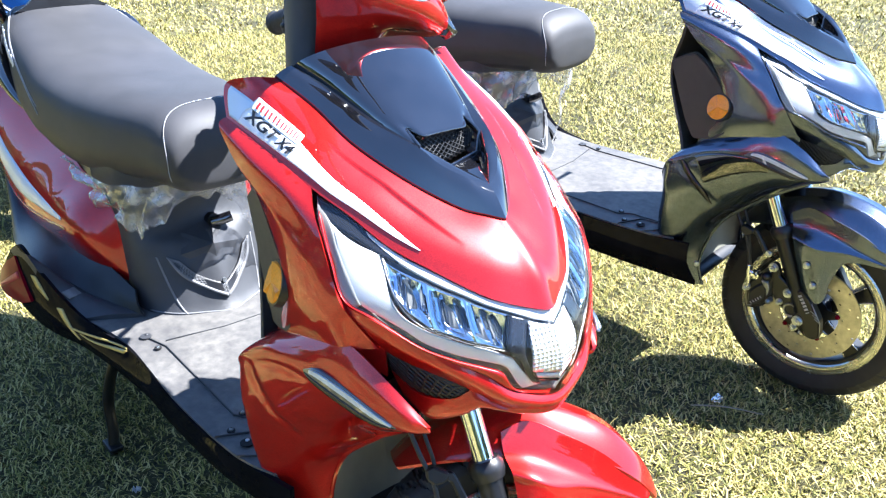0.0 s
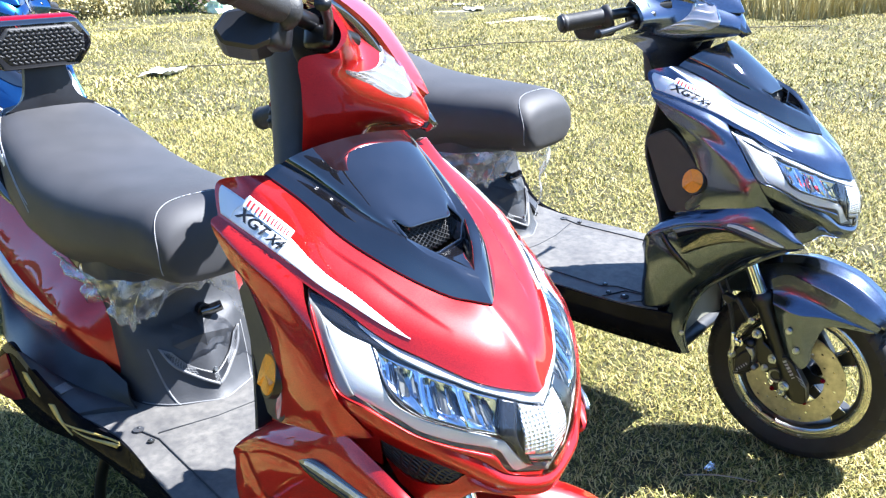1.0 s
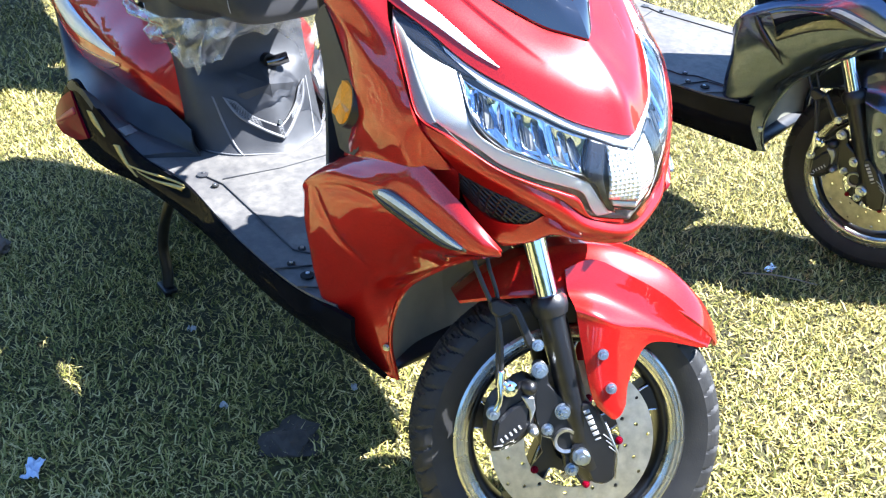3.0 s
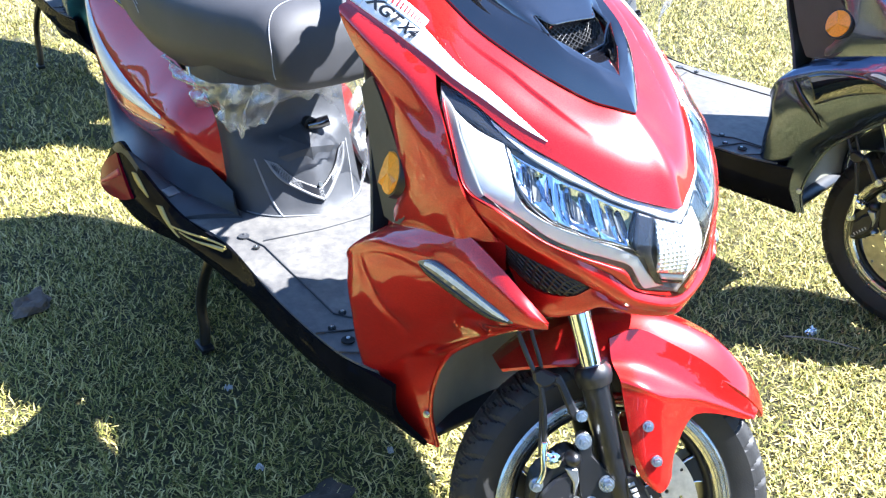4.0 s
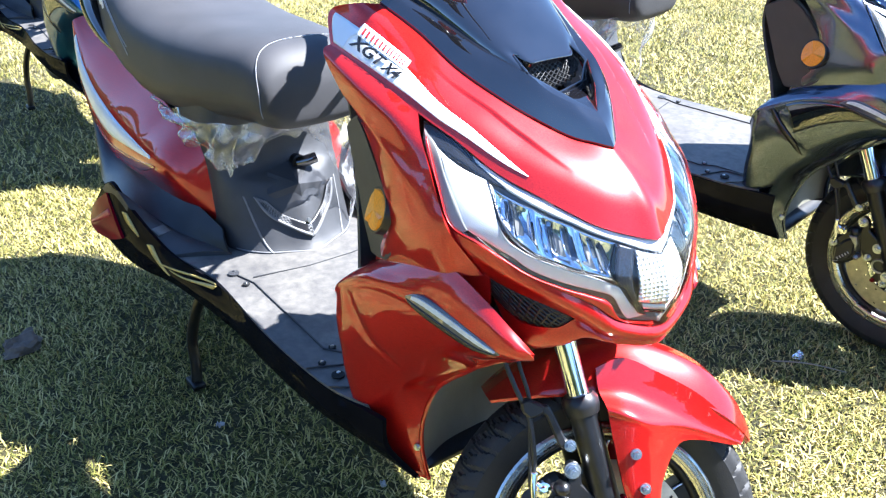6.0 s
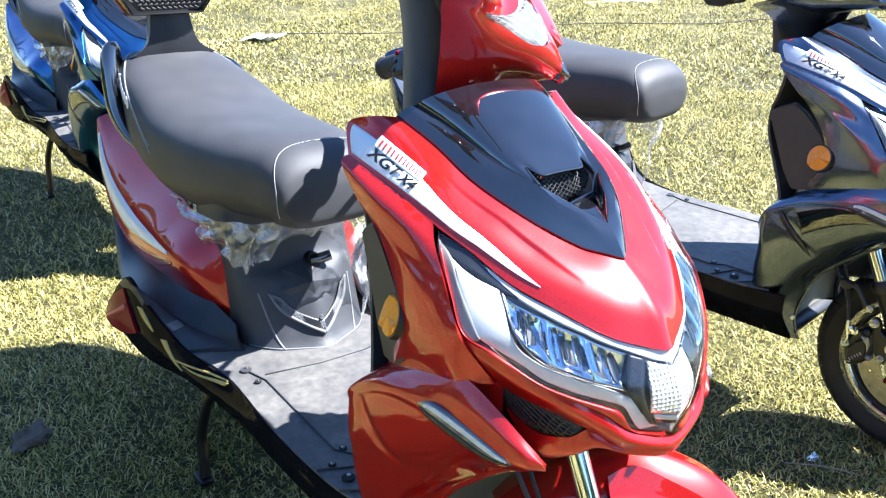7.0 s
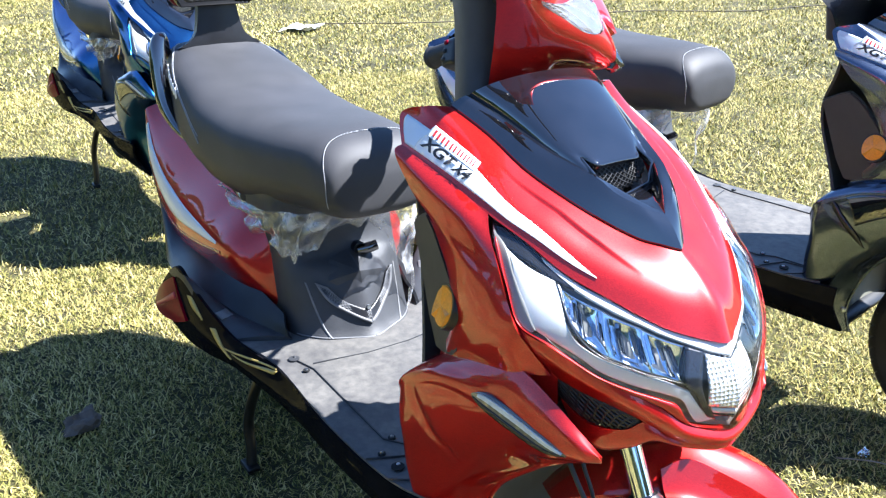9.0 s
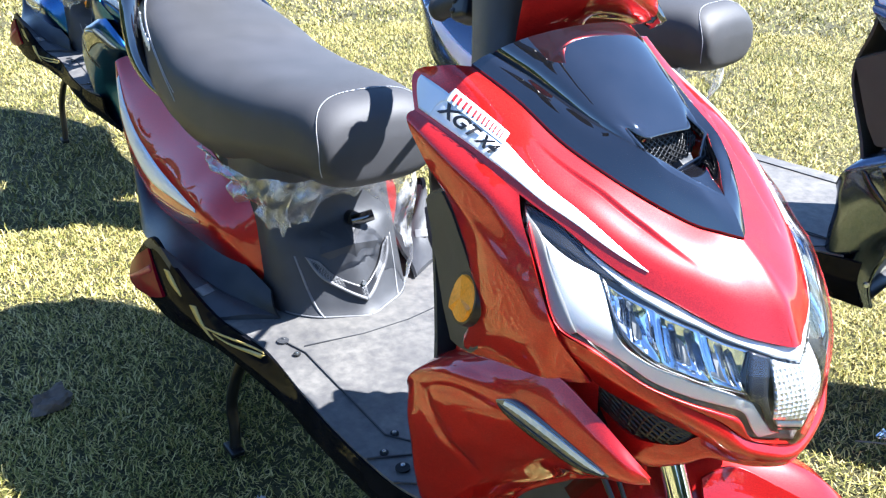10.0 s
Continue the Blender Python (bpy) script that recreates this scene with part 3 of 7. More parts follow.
def front_bodywork(root, col):
    hood = Surf([HOOD_IN, *HOOD_MID, HOOD_OUT])
    both_hood = whole(hood)
    uu, vv = np.meshgrid(np.linspace(0, 1, 241), np.linspace(0, 1, 60))
    fold = hood_fold(1 - np.abs(2 * uu - 1), vv)
    cowl = part("hood", shell_bm(both_hood.out(uu, vv, fold), both_hood.out(uu, vv, -0.004)), col, root, auto=40)
    # white flash with the model's lettering
    strip("decal", hood, [(0.017, 0.618), (0.08, 0.557), (0.169, 0.548), (0.302, 0.649), (0.397, 0.677), (0.484, 0.720), (0.576, 0.803)], [(0.019, 0.935), (0.083, 0.921), (0.153, 0.886), (0.232, 0.842), (0.328, 0.855), (0.415, 0.828), (0.494, 0.812), (0.577, 0.812)], 80, 14, WHITE_DECAL, cowl, both=True, label="white tapering flash decal", lift=0.0012, thick=0.006)
    # sky reflected in the flash's rear end, laid on as a pale blue strip
    strip("decal", hood, [(0.019, 0.62), (0.042, 0.60), (0.075, 0.575)], [(0.021, 0.93), (0.034, 0.93), (0.047, 0.928)], 16, 12, SILVER_DECAL, cowl, both=True, label="pale blue end of the flash, painted as reflected sky", lift=0.0017, thick=0.001)
    text_on("model_lettering", "XGT X4", hood, (0.061, 0.830), (0.106, -0.013), (0.006, -0.168), TEXT_BLACK, cowl, lift=0.0032, shear=0.2)
    # maker's mark as plain bars on a white ground above the lettering
    tl, tr, br_, bl_ = [np.array(q) for q in ((0.065, 0.470), (0.162, 0.440), (0.164, 0.590), (0.072, 0.650))]
    strip("mark_ground", hood, [tl - (0.004, 0.01), tr + (0.006, -0.01)], [bl_ - (0.004, -0.02), br_ + (0.006, 0.02)], 24, 14, WHITE_DECAL, cowl, lift=0.0019, thick=0.003)
    for k in range(6):
        for f0, f1 in ((k + 0.20, k + 0.38), (k + 0.66, k + 0.84)):
            a, b = (tl * 0.80 + bl_ * 0.20), (tr * 0.80 + br_ * 0.20)
            c, d = (tl * 0.16 + bl_ * 0.84), (tr * 0.16 + br_ * 0.84)
            strip("maker_mark", hood, [a + (b - a) * f0 / 6, a + (b - a) * f1 / 6], [c + (d - c) * f0 / 6, c + (d - c) * f1 / 6], 4, 8, TEXT_RED, cowl, lift=0.0028)
    flank = Surf([hood.at(np.array([0.0, 1, 2, 3]) / 12, 1.0).tolist(), *FLANK[1:]])
    sheet("cowl_flank", flank, 40, 60, col, root, 0.004, both="pair")
    # visor: a sloping border, a raised plate with a pointed front, a dome that ends in a hooded mouth
    edge = np.array(HOOD_IN) + np.array([0.001, 0, 0.003])
    crease = np.array(VISOR_CREASE)
    border = Surf([edge, edge * 0.45 + crease * 0.55 + np.array([0.0015, 0, 0.002]), crease])
    uu, vv = np.meshgrid(np.linspace(0, 1, 70), np.linspace(0, 1, 12))
    bm = bmesh.new()
    for m in (lambda q: q, mirror_pts):
        shell_bm(m(border.at(uu, vv)), m(border.at(uu, vv) - np.array([0.003, 0, 0.006])), bm)
    foot = [(-0.135, -0.0485, 0.892), (-0.132, -0.041, 0.868), (-0.131, 0, 0.859)]
    ridge = [(-0.318, -0.104, 0.965), (-0.271, -0.092, 0.9485), (-0.199, -0.073, 0.9175), (-0.164, -0.060, 0.9030), foot[0]]
    crown = [(-0.275, 0, 0.994), (-0.242, 0, 0.977), (-0.208, 0, 0.953), (-0.174, 0, 0.925), (-0.146, 0, 0.899)]
    lines = Surf([ridge, crown])
    turn, along = np.meshgrid(np.linspace(0, math.pi, 61), np.linspace(0, 1, 40))
    low_l, top_l = lines.at(along, 0.0), lines.at(along, 1.0)
    late = np.clip((along - 0.45) / 0.55, 0, 1) ** 1.5
    rise = (np.sin(turn) ** (0.95 - 0.60 * late))[..., None]
    arch = low_l + (top_l - low_l) * rise
    arch[..., 1] = low_l[..., 1] * np.sign(np.cos(turn)) * np.abs(np.cos(turn))
    # the lip sweeps back and up towards its two corners
    corner = np.exp(-(((np.abs(np.cos(turn)) - 0.94) / 0.16) ** 2)) * np.clip(np.sin(turn) / 0.30, 0, 1) * along**6
    arch += corner[..., None] * np.array([-0.022, 0, 0.010])
    shell_bm(arch, arch - np.array([0.004, 0, 0.006]), bm)
    lip_line = arch[-1]
    plate = Surf([[VISOR_CREASE[4], foot[0], foot[1], foot[2]], [VISOR_CREASE[5], (-0.107, -0.034, 0.8790), (-0.108, -0.027, 0.8640), (-0.110, 0, 0.8585)], [VISOR_CREASE[6], (-0.084, -0.019, 0.8665), (-0.086, -0.010, 0.8590), (-0.087, 0, 0.8565)], [VISOR_CREASE[8]] * 4])
    rim_u = np.interp(np.linspace(0, 1, 13), [0, 1 / 3, 2 / 3, 1], [0.5, 0.625, 0.75, 1.0])
    plate = Surf([[tuple(border.at(u, 1.0)), *map(tuple, plate.at(np.array([1, 2, 3]) / 3, t))] for u, t in zip(rim_u, np.linspace(0, 1, 13))])
    ledge = Surf([border.at(np.linspace(0, 0.5, 13), 1.0).tolist(), lines.at(np.linspace(0, 1, 13), 0.0).tolist()])
    uu, vv = np.meshgrid(np.linspace(0, 1, 40), np.linspace(0, 1, 3))
    for m in (lambda q: q, mirror_pts):
        shell_bm(m(ledge.at(uu, vv)), m(ledge.at(uu, vv) - np.array([0.002, 0, 0.006])), bm)
    uu, vv = np.meshgrid(np.linspace(0, 1, 24), np.linspace(0, 0.995, 24))
    for m in (lambda q: q, mirror_pts):
        shell_bm(m(plate.at(uu, vv)), m(plate.at(uu, vv) - np.array([0.002, 0, 0.006])), bm)
    visor = part("visor", bm, GLOSS_BLACK, root, "gloss black visor with a hooded scoop", auto=24)
    across = lambda r: np.concatenate([np.array(r), mirror_pts(np.array(r)[::-1])[1:]])
    mouth = Surf([lip_line[3:58:9], resample(across(foot), 7)])
    uu, vv = np.meshgrid(np.linspace(0, 1, 24), np.linspace(0, 1, 8))
    o = mouth.at(uu, vv)
    part("scoop_backing", shell_bm(o + np.array([-0.022, 0, -0.004]), o + np.array([-0.025, 0, -0.006])), HOLE_SHADE, visor)
    bars = mesh_bars_bm(mouth, 14, 6, 0.0012, 0.0, u=(0.05, 0.95), v=(0.06, 0.90))
    bmesh.ops.translate(bars, verts=bars.verts, vec=(-0.011, 0, -0.001))
    part("scoop_mesh", bars, BLACK_METAL, visor)
    rim = np.concatenate([lip_line, across(foot)[::-1], lip_line[:1]])
    part("scoop_rim", tube_bm(rim, 0.0022, 8), GLOSS_BLACK, visor)
    # headlamp
    bulge = np.array([(0.004, -0.002, 0.0), (0.008, -0.006, 0), (0.010, -0.008, 0), (0.012, -0.010, 0), (0.014, -0.010, 0), (0.015, -0.009, 0), (0.016, -0.007, 0), (0.017, -0.004, 0), (0.018, 0, 0)]) * 0.8
    lm = (np.array(LAMP_TOP) + np.array(LAMP_LOW)) / 2 + bulge
    lamp = Surf([LAMP_TOP, lm, LAMP_LOW])
    uu, vv = np.meshgrid(np.linspace(0, 1, 60), np.linspace(0, 1, 16))
    deep = -0.006 - 0.012 * np.clip(np.minimum(vv, 1 - vv) * 8, 0, 1)
    back = shell_bm(lamp.out(uu, vv, deep), lamp.out(uu, vv, deep - 0.006))
    shell_bm(mirror_pts(lamp.out(uu, vv, deep)), mirror_pts(lamp.out(uu, vv, deep - 0.006)), back)
    head = part("headlamp", back, LAMP_GREY, root, "headlamp with frosted light guides behind a clear lens")
    strip("lamp_rim", lamp, [(0.0, 0.0), (0.06, 0.0), (0.15, 0.0), (0.25, 0.0), (0.37, 0.02)], [(0.0, 0.56), (0.07, 0.415), (0.183, 0.235), (0.301, 0.17), (0.375, 0.125)], 30, 8, LAMP_DARK, head, lift=-0.004, thick=0.003, both=True)
    strip("lamp_rim", lamp, [(0.0, 0.20), (0.01, 0.98), (0.122, 1.0), (0.247, 1.0), (0.309, 0.97)], [(0.023, 0.38), (0.072, 0.41), (0.12, 0.665), (0.236, 0.702), (0.324, 0.875)], 40, 6, LAMP_GREY, head, lift=-0.003, thick=0.003, both=True)
    strip("light_guide", lamp, [(0.22, 0.012), (0.38, 0.012), (0.51, 0.012), (0.68, 0.012), (0.81, 0.012), (1.0, 0.012)], [(0.238, 0.06), (0.377, 0.115), (0.509, 0.140), (0.682, 0.110), (0.805, 0.118), (1.0, 0.175)], 60, 6, FROST, head, lift=-0.003, thick=0.004, both=True, label="white frosted light guide")
    strip("light_guide", lamp, [(0.073, 0.416), (0.301, 0.181), (0.357, 0.364), (0.427, 0.661), (0.488, 0.713), (0.582, 0.692), (0.688, 0.661), (0.815, 0.614), (0.848, 0.646), (0.934, 0.88)], [(0.12, 0.665), (0.323, 0.872), (0.406, 0.868), (0.464, 0.853), (0.529, 0.889), (0.636, 0.868), (0.744, 0.797), (0.811, 0.739), (0.847, 0.795), (0.899, 0.967)], 110, 10, FROST, head, lift=-0.004, thick=0.005, both=True, label="broad white frosted light guide")
    step_line = [(0.02, 0.55), (0.10, 0.90), (0.265, 0.985), (0.41, 0.912), (0.532, 0.936), (0.638, 0.905), (0.748, 0.836), (0.812, 0.785), (0.855, 0.897), (0.891, 1.0), (0.964, 1.02)]
    # reflector: three polished cups with slanting ribs
    def cell_uv(a, b):
        uu = 0.32 + 0.492 * a
        lo = np.interp(uu, [0.32, 0.405, 0.51, 0.605, 0.732, 0.81], [0.20, 0.180, 0.169, 0.146, 0.135, 0.141])
        hi = np.interp(uu, [0.32, 0.328, 0.382, 0.45, 0.521, 0.664, 0.812], [0.21, 0.232, 0.396, 0.601, 0.665, 0.636, 0.545])
        return uu, lo + (hi - lo) * b
    for m in (lambda q: q, mirror_pts):
        ga, gb = np.meshgrid(np.linspace(0, 1, 90), np.linspace(0, 1, 20))
        uu, vv = cell_uv(ga, gb)
        cup = -0.006 - 0.016 * np.abs(np.sin(math.pi * (ga * 3 - 0.35 * gb))) ** 0.8 * np.sin(math.pi * np.clip(gb, 0.02, 0.98)) ** 0.6
        bowl = part("reflector", shell_bm(m(lamp.out(uu, vv, cup)), m(lamp.out(uu, vv, cup - 0.002))), REFLECTOR, head, "polished reflector with three cups")
        bm, dk = bmesh.new(), bmesh.new()
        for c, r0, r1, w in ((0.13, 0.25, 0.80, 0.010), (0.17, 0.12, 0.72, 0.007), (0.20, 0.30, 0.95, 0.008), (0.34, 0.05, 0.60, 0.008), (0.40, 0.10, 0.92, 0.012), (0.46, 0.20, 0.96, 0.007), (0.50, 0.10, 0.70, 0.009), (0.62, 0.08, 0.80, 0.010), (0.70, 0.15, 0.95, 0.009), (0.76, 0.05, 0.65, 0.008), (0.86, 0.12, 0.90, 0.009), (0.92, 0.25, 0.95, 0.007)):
            # each polished rib gets a darker copy, set beside it and slightly deeper
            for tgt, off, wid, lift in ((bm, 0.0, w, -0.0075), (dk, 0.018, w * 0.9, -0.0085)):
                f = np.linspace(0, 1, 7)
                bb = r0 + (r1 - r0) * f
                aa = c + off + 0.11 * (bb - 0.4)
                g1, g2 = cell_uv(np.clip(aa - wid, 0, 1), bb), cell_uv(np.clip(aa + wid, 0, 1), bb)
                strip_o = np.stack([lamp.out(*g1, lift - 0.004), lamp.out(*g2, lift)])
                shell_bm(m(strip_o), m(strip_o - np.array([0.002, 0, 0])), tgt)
        part("rib", bm, REFLECTOR, bowl, "polished slanting ribs", smooth=False)
        part("rib", dk, DRL_BASE, bowl, "darker slanting ribs beside the polished ones", smooth=False)
    strip("lamp_divider", lamp, [(0.813, 0.150), (0.810, 0.548), (0.857, 0.606), (0.917, 0.852)], [(0.869, 0.158), (0.866, 0.465), (0.892, 0.643), (0.941, 0.877)], 30, 5, LAMP_DARK, head, lift=-0.003, thick=0.004, both=True)
    strip("lamp_divider", lamp, [(0.304, 0.176), (0.362, 0.360), (0.432, 0.640), (0.490, 0.695), (0.582, 0.676), (0.688, 0.645), (0.812, 0.555)], [(0.318, 0.19), (0.378, 0.385), (0.446, 0.605), (0.505, 0.668), (0.590, 0.655), (0.688, 0.628), (0.812, 0.540)], 44, 3, LAMP_DARK, head, lift=-0.003, thick=0.003, both=True)
    strip("pebbled_panel", lamp, [(0.871, 0.171), (0.94, 0.19), (1.0, 0.20)], [(0.905, 0.70), (0.95, 0.705), (1.0, 0.705)], 20, 18, PEBBLE, head, lift=-0.002, thick=0.004, both=True, label="pebbled clear centre panel")
    strip("light_guide", lamp, [(0.918, 0.725), (0.95, 0.73), (1.0, 0.73)], [(0.925, 0.78), (0.95, 0.785), (1.0, 0.785)], 16, 3, FROST, head, lift=-0.003, thick=0.003, both=True)
    strip("lamp_divider", lamp, [(0.925, 0.79), (0.96, 0.795), (1.0, 0.795)], [(0.93, 0.83), (0.96, 0.835), (1.0, 0.835)], 16, 3, LAMP_DARK, head, lift=-0.004, thick=0.003, both=True)
    uu, vv = np.meshgrid(np.linspace(0, 1, 111), np.linspace(0, 1, 18))
    wl = whole(lamp)
    lens = shell_bm(wl.out(uu, vv, 0.0015), wl.out(uu, vv, 0.0003))
    ob = part("lens", lens, LENS, head, "clear lamp lens")
    ob.visible_shadow = False
    # painted lip under the lamp, mesh grille, chin
    chm = blend_rows(CHIN_TOP, CHIN_LOW, 0.5, (0.005, -0.005, 0.002))
    chin = Surf([CHIN_TOP, chm, CHIN_LOW])
    lip = sheet("lamp_lip", whole(chin), 101, 10, col, root, 0.005)[0]
    strip("lip_edge", lamp, [(a, min(1.0, b + 0.03)) for a, b in step_line], [(a, 1.0) for a, b in step_line], 60, 4, col, lip, lift=0.0022, thick=0.005, both=True)
    grill = Surf([[(-0.097, -0.171, 0.701), (-0.060, -0.156, 0.686), (-0.021, -0.128, 0.665), (0.012, -0.099, 0.646)], [(-0.071, -0.144, 0.648), (-0.040, -0.131, 0.629), (-0.006, -0.114, 0.628), (0.017, -0.093, 0.635)]])
    for fixer in (None, mirror_pts):
        uu, vv = np.meshgrid(np.linspace(0, 1, 14), np.linspace(0, 1, 6))
        o, i = grill.out(uu, vv, -0.010), grill.out(uu, vv, -0.013)
        if fixer:
            o, i = fixer(o), fixer(i)
        gr = part("grille", shell_bm(o, i), HOLE_SHADE, root, "black diamond mesh grille")
        bars = mesh_bars_bm(grill, 11, 4, 0.0021, -0.003)
        if fixer:
            bmesh.ops.scale(bars, vec=(1, -1, 1), verts=bars.verts)
        part("grille_mesh", bars, SATIN_BLACK, gr)
    under = Surf([
        [(-0.071, -0.144, 0.648), (-0.036, -0.131, 0.628), (0.000, -0.109, 0.630), (0.0195, -0.092, 0.645), (0.038, -0.069, 0.6235), (0.0535, -0.0465, 0.6175), (0.065, 0, 0.6065)],
        [(-0.060, -0.134, 0.615), (-0.030, -0.120, 0.592), (0.004, -0.102, 0.605), (0.024, -0.088, 0.620), (0.036, -0.066, 0.614), (0.044, -0.042, 0.605), (0.050, 0.0, 0.596)],
        [(-0.100, -0.115, 0.600), (-0.075, -0.100, 0.588), (-0.05, -0.085, 0.594), (-0.04, -0.07, 0.600), (-0.03, -0.05, 0.600), (-0.03, -0.03, 0.600), (-0.03, 0.0, 0.600)],
    ])
    sheet("chin", whole(under), 69, 12, col, root, 0.004)
    web = Surf([[(-0.240, -0.180, 0.650), (-0.170, -0.188, 0.668), (-0.105, -0.187, 0.688), (-0.062, -0.160, 0.692)], [(-0.262, -0.176, 0.632), (-0.177, -0.184, 0.664), (-0.100, -0.180, 0.668), (-0.062, -0.158, 0.648)]])
    sheet("cowl_web", web, 20, 6, col, root, 0.004, both="pair", lift=-0.003)
    # wings beside the front wheel
    top_rows = [WING_RIDGE, blend_rows(WING_RIDGE, WING_CREASE, 0.5, (0, -0.006, 0.006)), WING_CREASE]
    wmid = Surf([*top_rows, WING_MID, WING_ARCH])
    carried_on = [[*map(tuple, r), tuple(2 * np.array(r[5]) - np.array(r[4])), tuple(3 * np.array(r[5]) - 2 * np.array(r[4]))] for r in WING_LOWER[1:]]
    wing_s = Surf([*top_rows, WING_MID, WING_ARCH, *carried_on])
    span = 12
    wu, wv = np.meshgrid(np.linspace(0, 1, 7 * span + 1), np.linspace(0, 1, 8 * span + 1))
    claw = np.interp(wv, [0.25, 0.31, 0.40, 0.495], [0.198, 0.222, 0.292, 0.398])
    press = -0.0030 * np.exp(-((wu - claw) / 0.016) ** 2) * np.clip((wv - 0.24) / 0.05, 0, 1) * np.clip((0.51 - wv) / 0.06, 0, 1)
    press -= 0.0026 * np.exp(-((wv - (0.262 + 0.05 * (0.45 - wu))) / 0.013) ** 2) * np.clip((wu - 0.20) / 0.06, 0, 1) * np.clip((0.46 - wu) / 0.08, 0, 1)
    arch_line = np.concatenate([wmid.at(np.linspace(1, 5 / 7, 20), 1.0), wing_s.at(5 / 7, np.linspace(0.5, 1, 40))])
    for fixer, name in ((None, "wing"), (mirror_pts, "wing")):
        o, i = wing_s.out(wu, wv, press), wing_s.out(wu, wv, -0.005)
        if fixer:
            o, i = (fixer(q) - np.array([0, 0.022, 0]) for q in (o, i))
        bm = mask_shell_bm(o, i, lambda r, c: r < 4 * span or c < 5 * span)
        tube_bm(arch_line if fixer is None else fixer(arch_line) - np.array([0, 0.022, 0]), 0.0036, 8, bm)
        # inner slope that joins the ridge to the cowl
        inner = Surf([WING_RIDGE[1:5], [(x, y + 0.05, z - 0.005) for x, y, z in WING_RIDGE[1:5]]])
        uu, vv = np.meshgrid(np.linspace(0, 1, 24), np.linspace(0, 1, 4))
        o = inner.at(uu, vv)
        i = o - np.array([0, 0, 0.004])
        if fixer:
            o, i = fixer(o), fixer(i)
        shell_bm(o, i, bm)
        wing = part(name, bm, col, root, "painted leg-shield wing", auto=38)
        m = fixer or (lambda q: q)
        if col is not RED:
            strip("flute", wmid, [(0.200, 0.50), (0.216, 0.62), (0.285, 0.80), (0.398, 0.99)], [(0.206, 0.50), (0.240, 0.64), (0.305, 0.79), (0.398, 0.985)], 30, 3, DARK_DECAL, wing, fix=fixer, label="dark pressed flute")
            strip("flute", wmid, [(0.245, 0.50), (0.36, 0.495), (0.55, 0.475)], [(0.30, 0.74), (0.40, 0.665), (0.56, 0.60)], 30, 8, GLOSS_BLACK, wing, fix=fixer, label="dark pressed flute")
        # daytime lamp let into the wing
        dr = Surf([[(-0.150, -0.217, 0.642), (-0.123, -0.2145, 0.652), (-0.083, -0.203, 0.642), (-0.038, -0.188, 0.623), (-0.020, -0.177, 0.610)], [(-0.150, -0.217, 0.640), (-0.131, -0.2155, 0.630), (-0.090, -0.204, 0.616), (-0.050, -0.190, 0.605), (-0.020, -0.177, 0.608)]])
        uu, vv = np.meshgrid(np.linspace(0, 1, 30), np.linspace(0, 1, 8))
        drl = part("daytime_lamp", shell_bm(m(dr.out(uu, vv, 0.0010)), m(dr.out(uu, vv, -0.006))), SMOKED, wing, "slim daytime running lamp")
        uu, vv = np.meshgrid(np.linspace(0.06, 0.97, 30), np.linspace(0.66, 0.97, 4))
        part("light_guide", shell_bm(m(dr.out(uu, vv, 0.0018)), m(dr.out(uu, vv, 0.001))), LAMP_DARK, drl)
        uu, vv = np.meshgrid(np.linspace(0.16, 0.92, 60), np.linspace(0.16, 0.42, 4))
        step_up = 0.0026 + 0.0003 * ((np.arange(60) // 2) % 2)[None, :]
        part("light_guide", shell_bm(m(dr.out(uu, vv, step_up)), m(dr.out(uu, vv, 0.001))), GUIDE_CLEAR, drl, smooth=False)
        sc = np.array(m(np.array([[-0.247, -0.137, 0.312]])))[0]
        part("screw", bolt_bm(sc, (0.5, -0.8 if fixer is None else 0.8, 0.1), 0.005, 0.004), STEEL, wing)
    # matt side panels of the leg shield with round reflectors
    outline = np.array([(-0.378, -0.156, 0.786), (-0.340, -0.168, 0.808), (-0.312, -0.177, 0.820), (-0.282, -0.185, 0.806), (-0.246, -0.192, 0.776), (-0.210, -0.198, 0.736), (-0.198, -0.199, 0.700), (-0.210, -0.197, 0.664), (-0.228, -0.193, 0.648), (-0.262, -0.185, 0.637), (-0.290, -0.178, 0.632), (-0.318, -0.171, 0.668), (-0.348, -0.163, 0.726)])
    for fixer in (None, mirror_pts):
        m = fixer or (lambda q: q)
        bm = bmesh.new()
        f = bm.faces.new([bm.verts.new(q) for q in m(outline)])
        ext = bmesh.ops.extrude_face_region(bm, geom=[f])
        bmesh.ops.translate(bm, verts=[v for v in ext["geom"] if isinstance(v, bmesh.types.BMVert)], vec=(-0.006, 0.022 if fixer is None else -0.022, 0))
        bmesh.ops.bevel(bm, geom=bm.edges[:], offset=0.003, segments=2, affect="EDGES")
        sp = part("side_panel", bm, PANEL_PLASTIC, root, "matt dark grey side panel", auto=40)
        ctr = np.array([-0.230, -0.199, 0.722])
        nrm = np.array([-0.22, -0.93, 0.28])
        nrm = nrm / np.linalg.norm(nrm)
        q = Matrix.Translation(ctr) @ Vector(nrm).to_track_quat("Z", "Y").to_matrix().to_4x4()
        bm = bmesh.new()
        bmesh.ops.create_cone(bm, cap_ends=True, segments=40, radius1=0.031, radius2=0.0295, depth=0.010, matrix=q)
        if fixer:
            bmesh.ops.scale(bm, vec=(1, -1, 1), verts=bm.verts)
        ring = part("reflector_rim", bm, SATIN_BLACK, sp, auto=40)
        bm = bmesh.new()
